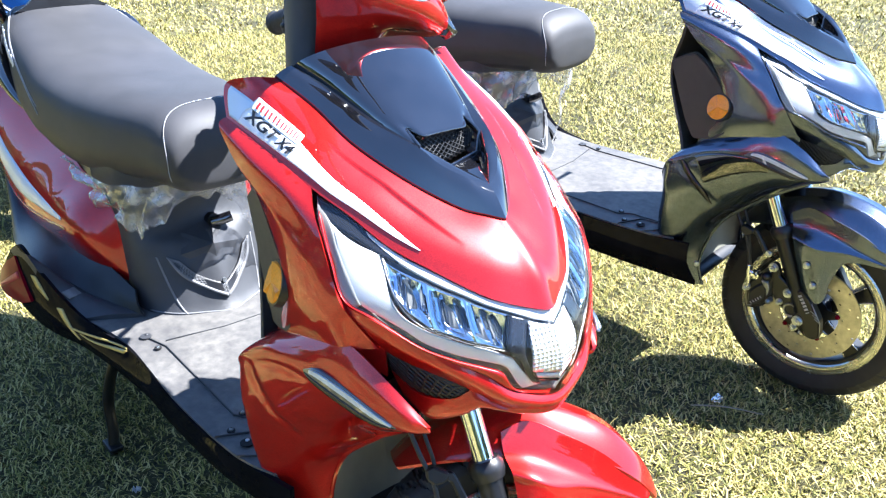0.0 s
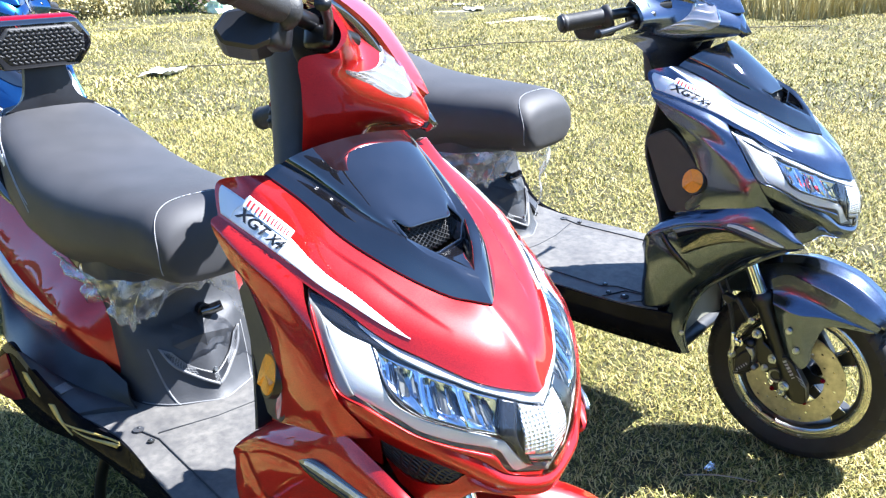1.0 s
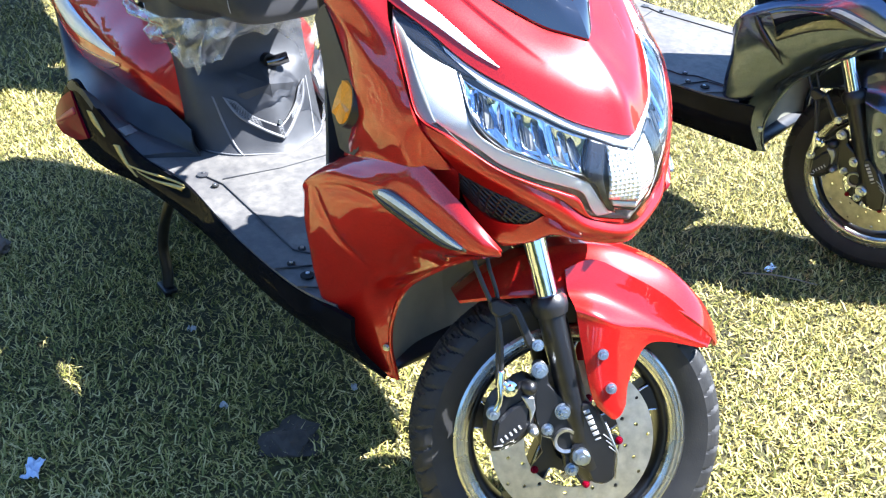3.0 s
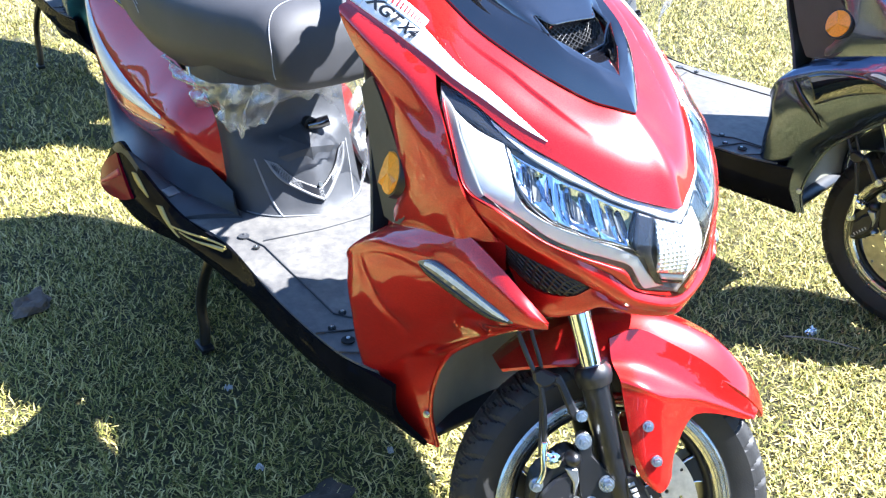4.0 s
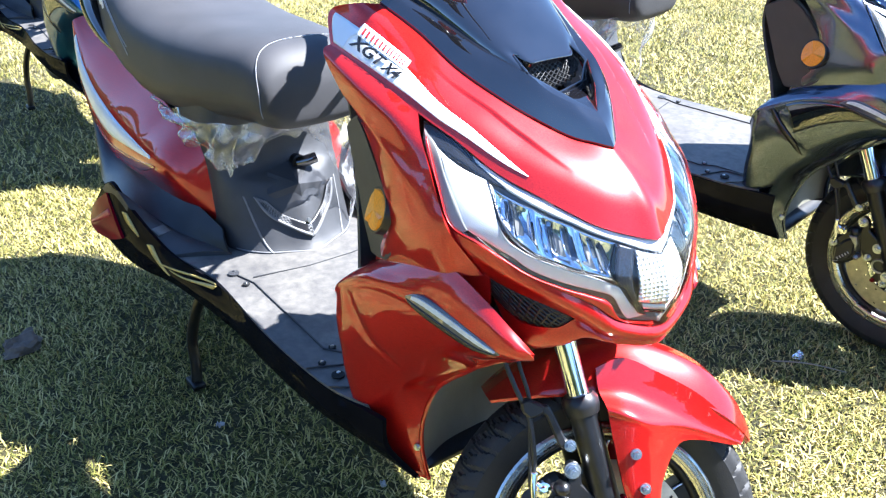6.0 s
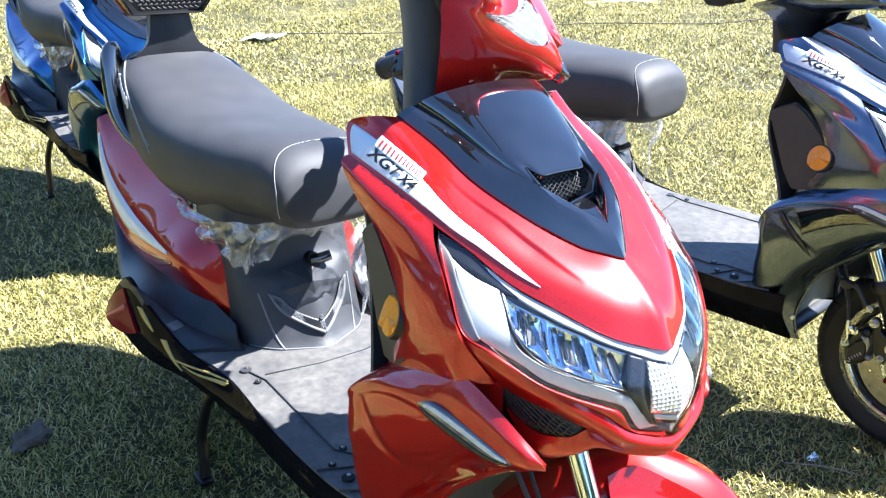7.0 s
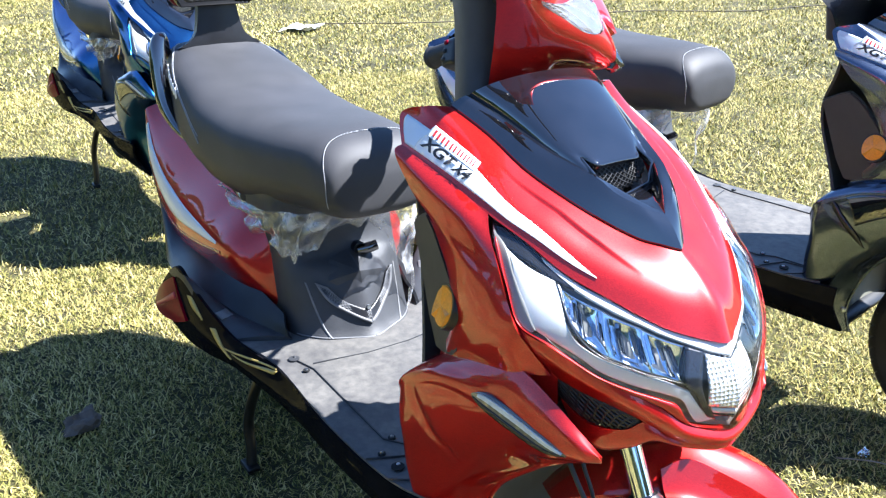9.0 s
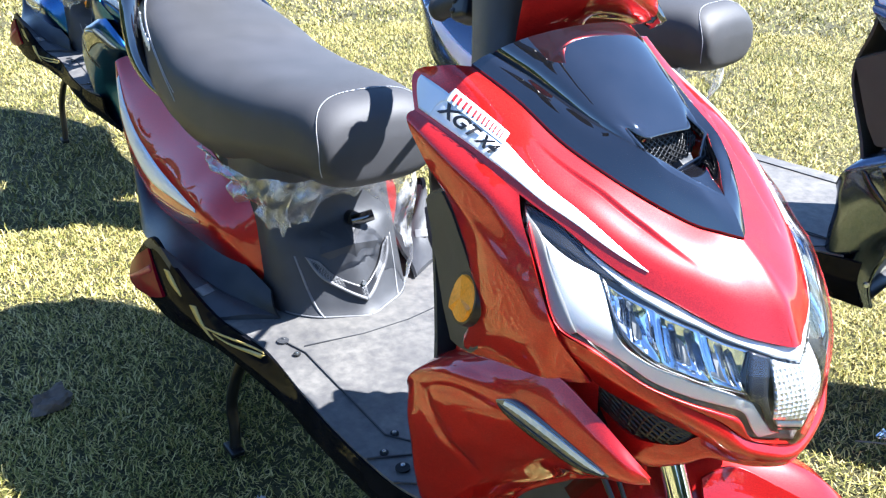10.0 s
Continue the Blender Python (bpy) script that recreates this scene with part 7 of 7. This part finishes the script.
def shed_wall(depth, s0, s1, h, label):
    """Boarded wall: each board stands a little proud of the next, on a sill."""
    root = empty("shed_wall", Matrix.Translation(far(depth, s0)))
    tagged(root, label, "wall", kind="structure")
    u = Vector((RIGHT[0], RIGHT[1], 0))
    q = Matrix.Rotation(math.atan2(u.y, u.x), 4, "Z")
    n = int((s1 - s0) / 0.42)
    me = None
    for k in range(n):
        if me is None:
            ob = part("board", block_bm((0.40, 0.05, h), None, 0.008, seg=1), SHED, root, smooth=False)
            me = ob.data
        else:
            ob = new("board", me)
            ob.parent = root
        ob.matrix_basis = q @ Matrix.Translation((0.42 * (k + 0.5), 0.012 * (k % 3), h / 2 + 0.02 * (k % 2)))
    part("sill", block_bm((s1 - s0, 0.10, 0.12), q @ Matrix.Translation(((s1 - s0) / 2, -0.02, 0.02)), 0.01), OLD_WOOD, root)
    for s in (0.0, (s1 - s0) * 0.52, s1 - s0):
        part("post", block_bm((0.14, 0.14, h + 0.2), q @ Matrix.Translation((s, -0.06, h / 2)), 0.01), OLD_WOOD, root)


shed_wall(37.0, -20.0, -8.6, 2.6, "whitewashed boarded shed wall beyond the lawn")
shed_wall(34.0, -8.0, -0.9, 2.4, "grey-white boarded shed wall beyond the shrubs")


def shrub(depth, side, w, h, leaves, seed, label, dry=0.0):
    """Woody stems and a ragged crown of small separate leaves."""
    rng = np.random.default_rng(seed)
    base = far(depth, side)
    root = empty("shrub", Matrix.Translation(base))
    tagged(root, label, "shrub")
    bm = bmesh.new()
    tips = []
    for k in range(16):
        a = rng.uniform(0, 2 * math.pi)
        r = w / 2 * math.sqrt(rng.uniform(0.02, 1))
        top = np.array([r * math.cos(a), r * math.sin(a), h * rng.uniform(0.6, 1.0) * (1 - 0.35 * (2 * r / w) ** 2)])
        mid = top * np.array([0.45, 0.45, 0.5]) + rng.normal(0, 0.05, 3)
        tube_bm([(0.1 * math.cos(a), 0.1 * math.sin(a), 0), mid, top], [0.018, 0.012, 0.004], 5, bm, smooth_n=7)
        tips.append((mid, top))
    part("stems", bm, OLD_WOOD, root)
    co, quads = [], []
    for k in range(leaves):
        mid, top = tips[rng.integers(len(tips))]
        f = rng.uniform(0.0, 1.08)
        c = mid * (1 - f) + top * f + rng.normal(0, 0.15, 3)
        c[2] = abs(c[2])
        d = rng.normal(0, 1, 3)
        d /= np.linalg.norm(d)
        e = np.cross(d, rng.normal(0, 1, 3))
        e /= np.linalg.norm(e)
        ln, wd = rng.uniform(0.05, 0.10), rng.uniform(0.02, 0.04)
        n = np.cross(d, e) * 0.01
        i = len(co)
        co += [c, c + d * ln * 0.5 + e * wd + n, c + d * ln, c + d * ln * 0.5 - e * wd + n]
        quads.append((i, i + 1, i + 2, i + 3))
    me = bpy.data.meshes.new("leaves")
    me.from_pydata([tuple(p) for p in co], [], quads)
    me.materials.append(DRY_LEAF if dry else LEAF)
    ob = new("leaves", me)
    ob.parent = root
    tagged(ob, kind="stuff")
    return root


def leaf_material(name, a, b):
    m, nt, bs = mat_nodes(name)
    geo = nt.nodes.new("ShaderNodeNewGeometry")
    r = ramp_node(nt, geo.outputs["Random Per Island"], [(0.0, a), (1.0, b)])
    nt.links.new(r.outputs[0], bs.inputs["Base Color"])
    bs.inputs["Roughness"].default_value = 0.5
    return m


LEAF = leaf_material("shrub_leaves", (0.06, 0.11, 0.02), (0.22, 0.28, 0.06))
DRY_LEAF = leaf_material("dry_weed_leaves", (0.25, 0.22, 0.08), (0.50, 0.42, 0.20))
shrub(20.0, -3.2, 2.0, 1.35, 5200, 1, "bright green leafy shrub at the edge of the lawn")
shrub(18.5, -9.6, 2.4, 1.7, 5200, 2, "dense green shrub at the edge of the lawn")
shrub(21.0, -1.4, 0.7, 0.55, 900, 3, "small green weed beside the shed")
shrub(19.5, -6.0, 1.6, 0.55, 2200, 4, "low dry yellow weeds", 1.0)
shrub(19.0, -4.6, 1.4, 0.45, 2000, 5, "low dry yellow weeds", 1.0)
shrub(22.5, -5.2, 2.6, 0.7, 2600, 6, "low dry yellow weeds", 1.0)


def tall_grass(depth0, depth1, s0, s1, n, h, seed):
    rng = np.random.default_rng(seed)
    co, tris = [], []
    for k in range(n):
        p = far(rng.uniform(depth0, depth1), rng.uniform(s0, s1))
        a, l = rng.uniform(0, 2 * math.pi), h * rng.uniform(0.4, 1.1)
        w = 0.012
        lean = rng.uniform(0.05, 0.5) * l
        i = len(co)
        co += [(p.x - w * math.sin(a), p.y + w * math.cos(a), p.z), (p.x + w * math.sin(a), p.y - w * math.cos(a), p.z), (p.x + lean * math.cos(a), p.y + lean * math.sin(a), p.z + l)]
        tris.append((i, i + 1, i + 2))
    me = bpy.data.meshes.new("tall_grass")
    me.from_pydata(co, [], tris)
    me.materials.append(DRY_LEAF)
    tagged(new("tall_grass", me), "tall dry straw-coloured grass at the lawn's edge", "grass", kind="stuff")


tall_grass(13.2, 15.5, 6.6, 14.0, 9000, 0.75, 7)
tall_grass(16.0, 18.0, 9.0, 16.0, 5000, 0.8, 8)
tall_grass(19.0, 22.0, -9.0, -3.8, 5000, 0.45, 9)


def far_wheel(parent, c, r, w, bright=False):
    tyre = part("wheel", lathe_bm([(r * 0.62, w * 0.45), (r * 0.78, w * 0.55), (r * 0.95, w * 0.5), (r, w * 0.25), (r, -w * 0.25), (r * 0.95, -w * 0.5), (r * 0.78, -w * 0.55), (r * 0.62, -w * 0.45)], 40, c, shape=lambda q, y, a: q - (0.025 * r if q > 0.97 * r and math.sin(a * 44) > 0.2 else 0)), RUBBER, parent, auto=40)
    part("wheel_disc", lathe_bm([(0.03, -w * 0.3), (r * 0.30, -w * 0.42), (r * 0.36, -w * 0.25), (r * 0.60, -w * 0.2), (r * 0.64, -w * 0.46), (r * 0.64, w * 0.3), (0.03, w * 0.3)], 32, c), PALE_IRON if bright else IRON, tyre, auto=40)


def machine(depth, side, turn, label, category):
    root = empty(category, Matrix.Translation(far(depth, side)) @ Matrix.Rotation(math.atan2(RIGHT[1], RIGHT[0]) + turn, 4, "Z"))
    return tagged(root, label, category)


def tractor_trailer():
    """Heavy machine with two tall wheels on the near side, its frame, tank and prop stand."""
    t = machine(29.5, 2.1, 0.0, "dark heavy truck with tall dusty tyres on the track", "truck")
    for sgn in (0, 1):
        far_wheel(t, (0.0, 1.5 * sgn, 0.73), 0.73, 0.42, True)
        far_wheel(t, (1.85, 0.3 + 1.5 * sgn, 0.66), 0.66, 0.40)
    part("chassis", block_bm((5.2, 0.9, 0.35), Matrix.Translation((1.6, 0.8, 0.98)), 0.03), IRON, t)
    part("cargo_bed", block_bm((5.6, 2.0, 0.8), Matrix.Translation((1.8, 0.8, 1.6)), 0.04), IRON, t)
    for x in (0.78, 1.05, 1.25):
        part("prop_leg", tube_bm([(x, -0.1, 0.9), (x + 0.1, -0.2, 0.02)], 0.03, 6), IRON, t)
    part("mud_flap", block_bm((0.4, 0.04, 0.6), Matrix.Translation((2.7, -0.1, 0.75)), 0.01), RUBBER, t)


def motorcycle(depth, side, turn, label):
    m = machine(depth, side, turn, label, "motorcycle")
    for x in (0.0, 1.25):
        far_wheel(m, (x, 0, 0.30), 0.30, 0.10)
    part("engine", block_bm((0.42, 0.28, 0.34), Matrix.Translation((0.60, 0, 0.42)), 0.05), IRON, m)
    part("frame", tube_bm([(0.0, 0, 0.32), (0.35, 0, 0.62), (0.95, 0, 0.72), (1.10, 0, 0.80), (1.25, 0, 0.30)], 0.03, 8), IRON, m)
    part("tank", block_bm((0.50, 0.26, 0.22), Matrix.Translation((0.78, 0, 0.80)), 0.07, seg=3), IRON, m)
    part("saddle", block_bm((0.62, 0.24, 0.10), Matrix.Translation((0.25, 0, 0.78)), 0.04, seg=3), RUBBER, m)
    part("handlebar", tube_bm([(1.02, -0.36, 1.02), (1.08, 0, 0.95), (1.02, 0.36, 1.02)], 0.015, 6), IRON, m)
    part("exhaust", tube_bm([(0.7, -0.14, 0.32), (0.3, -0.18, 0.28), (-0.25, -0.18, 0.36)], 0.04, 8), PALE_IRON, m)
    part("mudguard", block_bm((0.5, 0.12, 0.03), Matrix.Translation((-0.1, 0, 0.64)), 0.01), IRON, m)


def cart():
    """Pale tubular trolley and a yellow-framed machine beside it."""
    c = machine(29.0, 9.3, 0.0, "pale tubular cart parked on the track", "cart")
    for x in (-1.0, 1.0):
        for y in (-0.4, 0.4):
            part("upright", tube_bm([(x, y, 0.4), (x * 0.8, y, 1.2)], 0.04, 8), PALE_IRON, c)
    for y in (-0.4, 0.4):
        part("rail", tube_bm([(-1.3, y, 0.42), (1.3, y, 0.46)], 0.045, 8), PALE_IRON, c)
    part("box", block_bm((1.5, 0.7, 0.5), Matrix.Translation((0, 0, 0.85)), 0.03), PALE_IRON, c)
    for x in (1.3, 2.1):
        far_wheel(c, (x + 0.2, 0.2, 0.36), 0.36, 0.2)
    part("tool_bar", block_bm((2.6, 0.3, 0.25), Matrix.Translation((1.6, 0.3, 0.95)), 0.03), IRON, c)


def yellow_machine():
    y = machine(31.5, 13.9, 0.0, "yellow-framed machine with small wheels on the track", "machine")
    far_wheel(y, (-0.4, -0.5, 0.38), 0.38, 0.22)
    part("mast", block_bm((0.22, 0.22, 2.0), Matrix.Translation((0.1, 0, 1.2)), 0.02), YELLOW, y)
    part("body", block_bm((2.2, 1.0, 0.7), Matrix.Translation((1.4, 0.3, 0.95)), 0.06, seg=3), IRON, y)
    far_wheel(y, (2.9, -0.1, 0.50), 0.50, 0.26, True)
    part("bonnet", block_bm((1.9, 1.2, 0.8), Matrix.Translation((3.3, 0.5, 1.1)), 0.15, seg=3), IRON, y)


def stump_post():
    p = empty("wooden_post", Matrix.Translation(far(24.6, 6.0)))
    tagged(p, "weathered wooden post with a crossbar on the dirt edge", "post")
    part("shaft", tube_bm([(0, 0, 0), (0.01, 0.01, 0.5), (0.03, 0, 1.05)], [0.17, 0.13, 0.14], 9), OLD_WOOD, p)
    part("crossbar", block_bm((0.7, 0.12, 0.10), Matrix.Translation((0.0, 0, 0.86)) @ Matrix.Rotation(0.9, 4, "Z"), 0.01), OLD_WOOD, p)
    part("crossbar", block_bm((0.55, 0.10, 0.08), Matrix.Translation((0.02, 0, 1.0)) @ Matrix.Rotation(0.7, 4, "Z"), 0.01), OLD_WOOD, p)
    part("foot_board", block_bm((0.7, 0.25, 0.05), Matrix.Translation((-0.1, 0, 0.03)) @ Matrix.Rotation(1.0, 4, "Z"), 0.01), OLD_WOOD, p)


tractor_trailer()
motorcycle(29.0, 4.5, 0.15, "dark motorcycle parked on the track")
motorcycle(30.5, 6.0, -0.1, "dark motorcycle parked on the track")
cart()
yellow_machine()
stump_post()


def parked_white_scooter():
    """The rear of another scooter at the far side of the lawn."""
    w = empty("scooter", Matrix.Translation((-11.0, 0.42, 0)) @ Matrix.Rotation(radians(-12), 4, "Z"))
    tagged(w, "white scooter with red tail lamps parked across the lawn", "scooter")
    white = surface("white_paint", (0.75, 0.75, 0.76), 0.3, vary=0.05, scale=3, coat=0.8)
    part("wheel", lathe_bm([(0.13, -0.05), (0.20, -0.06), (0.24, -0.03), (0.24, 0.03), (0.20, 0.06), (0.13, 0.05)], 36, (0.25, 0, 0.24)), TYRE, w)
    part("wheel_hub", lathe_bm([(0.02, -0.05), (0.13, -0.04), (0.13, 0.04), (0.02, 0.05)], 24, (0.25, 0, 0.24)), IRON, w)
    part("tail", block_bm((0.60, 0.30, 0.26), Matrix.Translation((0.05, 0, 0.66)) @ Matrix.Rotation(radians(12), 4, "Y"), 0.07, taper=0.8, seg=4), white, w)
    part("saddle", block_bm((0.70, 0.27, 0.10), Matrix.Translation((-0.15, 0, 0.83)), 0.04, seg=3), VINYL, w)
    for sgn in (-1, 1):
        part("tail_lamp", block_bm((0.05, 0.10, 0.07), Matrix.Translation((0.34, sgn * 0.09, 0.66)), 0.015, seg=2), TAIL_RED, w)
    part("mudguard", block_bm((0.24, 0.13, 0.05), Matrix.Translation((0.40, 0, 0.46)) @ Matrix.Rotation(radians(35), 4, "Y"), 0.02), SATIN_BLACK, w)
    part("number_plate", block_bm((0.012, 0.17, 0.09), Matrix.Translation((0.47, 0, 0.50)), 0.004), white, w)
    part("body", block_bm((0.75, 0.28, 0.30), Matrix.Translation((-0.65, 0, 0.40)), 0.08, seg=3), white, w)
    part("shield", block_bm((0.10, 0.34, 0.75), Matrix.Translation((-1.05, 0, 0.65)) @ Matrix.Rotation(radians(-18), 4, "Y"), 0.05, seg=3), white, w)
    part("handlebar", tube_bm([(-1.05, -0.34, 1.02), (-1.15, 0, 1.08), (-1.05, 0.34, 1.02)], 0.018, 8), BLACK_METAL, w)
    part("wheel", lathe_bm([(0.13, -0.05), (0.20, -0.06), (0.24, -0.03), (0.24, 0.03), (0.20, 0.06), (0.13, 0.05)], 36, (-1.25, 0, 0.24)), TYRE, w)


parked_white_scooter()


# ---- litter and small things on the grass ----
def cable_shadow_line():
    """A thin dark tube across the lawn that stands in for a cable's shadow."""
    rng = random.Random(5)
    pts = []
    for x, y in ((-8.6, 3.6), (-8.1, 5.0), (-7.47, 6.79), (-7.22, 7.40), (-6.98, 7.90), (-6.62, 8.70), (-6.36, 9.47), (-5.90, 10.6), (-5.3, 12.0)):
        pts.append((x + rng.uniform(-0.02, 0.02), y, 0.022 + float(ground_height(x, y)) + rng.uniform(-0.006, 0.006)))
    tagged(part("cable", tube_bm(pts, 0.007, 6, smooth_n=60), SHADOW_BROWN), "thin dark brown line standing in for a cable's shadow on the lawn", "cable")


SHADOW_BROWN = surface("cable_shadow_brown", (0.060, 0.048, 0.030), 0.8, vary=0.3, scale=20)
cable_shadow_line()


def crumple(name, p, size, material, label, category, seed, flat=0.5):
    rng = np.random.default_rng(seed)
    bm = bmesh.new()
    bmesh.ops.create_icosphere(bm, subdivisions=3, radius=1)
    for v in bm.verts:
        q = noise.noise(v.co * 1.7 + Vector((seed * 3.1, 0, 0))) * 0.6 + noise.noise(v.co * 4.5 + Vector((0, seed, 0))) * 0.3
        v.co = Vector((v.co.x * size[0], v.co.y * size[1], max(v.co.z, -0.3) * size[2])) * (1 + q)
    lo = min(v.co.z for v in bm.verts)
    bm.transform(Matrix.Translation((p[0], p[1], float(ground_height(p[0], p[1])) - lo + p[2])) @ Matrix.Rotation(rng.uniform(0, 6), 4, "Z"))
    return tagged(part(name, bm, material, smooth=False), label, category)


def sheet_litter(name, p, w, h, material, label, category, seed, rise=0.02):
    """A bent, crumpled sheet lying on the blades."""
    rng = np.random.default_rng(seed)
    uu, vv = np.meshgrid(np.linspace(-0.5, 0.5, 16), np.linspace(-0.5, 0.5, 12))
    zz = np.array([[noise.noise(Vector((a * 4 + seed, b * 4, seed * 1.7))) for a in r] for r, b in zip(uu, vv[:, 0])]) * rise + rise * 0.7 + 0.010
    edge = 1 - 0.18 * np.sin(7 * uu + seed) * np.abs(vv) * 2
    a = rng.uniform(0, 3)
    x = uu * w * edge
    y = vv * h * edge
    g = np.stack([p[0] + x * math.cos(a) - y * math.sin(a), p[1] + x * math.sin(a) + y * math.cos(a), zz + ground_height(p[0], p[1])], -1)
    return tagged(part(name, shell_bm(g, g - np.array([0, 0, 0.001])), material), label, category)


FOIL = surface("silvery_foil", (0.75, 0.78, 0.84), 0.2, metal=0.8, vary=0.1, scale=60)
BLUE_WHITE = surface("blue_white_wrapper", (0.60, 0.68, 0.82), 0.4, vary=0.25, scale=25)
DRY_BROWN = surface("dry_brown_leaf", (0.105, 0.080, 0.062), 0.8, vary=0.3, scale=40)
DARK_SOIL = surface("dark_damp_soil", (0.055, 0.042, 0.032), 0.95, vary=0.35, scale=30, bump=0.6, bump_scale=150)
sheet_litter("paper_scrap", (-8.2, 3.27), 0.30, 0.46, PAPER, "torn white paper lying on the grass", "litter", 2, 0.05)
sheet_litter("paper_scrap", (-16.2, 9.1), 0.4, 0.4, PAPER, "torn white paper near the shrubs", "litter", 3, 0.05)
sheet_litter("paper_scrap", (-12.4, 11.8), 0.45, 0.35, PAPER, "crumpled white sheet near the dirt", "litter", 4, 0.05)
sheet_litter("paper_scrap", (-13.4, 12.3), 0.22, 0.2, PAPER, "crumpled white sheet near the dirt", "litter", 5, 0.03)
crumple("plastic_bag", (-16.5, 8.36, -0.02), (0.28, 0.22, 0.22), PALE_GREEN, "pale green plastic bag lying by the shrubs", "bag", 6)
crumple("plastic_bag", (-17.6, 9.7, -0.02), (0.4, 0.3, 0.16), PAPER, "white plastic bag lying by the shrubs", "bag", 7)
crumple("foil_scrap", (-0.29, 1.0, 0.006), (0.016, 0.011, 0.010), FOIL, "crumpled silver foil on the grass", "litter", 8)
sheet_litter("wrapper", (-0.64, -0.60), 0.045, 0.026, BLUE_WHITE, "blue and white sweet wrapper on the grass", "litter", 9, 0.012)
sheet_litter("wrapper", (-0.50, -0.045), 0.016, 0.010, SHADED_PAPER, "small white wrapper scrap on the grass", "litter", 10, 0.01)
sheet_litter("wrapper", (-0.60, -0.27), 0.018, 0.012, SHADED_PAPER, "small pale wrapper scrap on the grass", "litter", 11, 0.01)
sheet_litter("wrapper", (-0.86, -0.22), 0.018, 0.012, SHADED_PAPER, "small pale wrapper scrap on the grass", "litter", 12, 0.01)
crumple("dry_leaf", (-1.44, -0.48, 0.004), (0.05, 0.035, 0.03), DRY_BROWN, "curled dry brown leaf on the grass", "leaf", 13)
crumple("soil_clod", (-0.46, -0.20, -0.012), (0.055, 0.05, 0.02), DARK_SOIL, "dark damp clod of soil on the grass", "soil", 14)
part_twig = tube_bm([(-0.30, 0.90, 0.03), (-0.24, 0.95, 0.035), (-0.17, 1.0, 0.028)], [0.002, 0.0018, 0.001], 6, smooth_n=8)
tagged(part("twig", part_twig, OLD_WOOD), "thin dry twig lying on the grass", "twig")


# unseen thicket behind the camera, added so paint and visor reflect something dark
def unseen_thicket():
    rng = np.random.default_rng(21)
    n = 9000
    ang = rng.uniform(radians(-171), radians(35), n)
    dist = 11 + rng.normal(0, 0.9, n)
    top = 2.1 + 0.7 * np.sin(ang * 5) + 0.4 * np.sin(ang * 13 + 1)
    h = top * rng.uniform(0, 1, n) ** 0.7
    c = np.stack([0.6 + dist * np.cos(ang), -0.7 + dist * np.sin(ang), h], -1)
    a = rng.normal(0, 0.28, (n, 3))
    b = rng.normal(0, 0.28, (n, 3))
    v = np.stack([c, c + a, c + a + b, c + b], 1).reshape(-1, 3)
    v[:, 2] = np.maximum(v[:, 2], 0.0)
    me = bpy.data.meshes.new("thicket")
    me.from_pydata(v.tolist(), [], [(4 * k, 4 * k + 1, 4 * k + 2, 4 * k + 3) for k in range(n)])
    me.materials.append(surface("thicket_leaves", (0.045, 0.075, 0.022), 0.6, vary=0.5, scale=1.5))
    tagged(new("thicket", me), "unseen dark green thicket, added to darken reflections", "thicket", kind="stuff")


unseen_thicket()
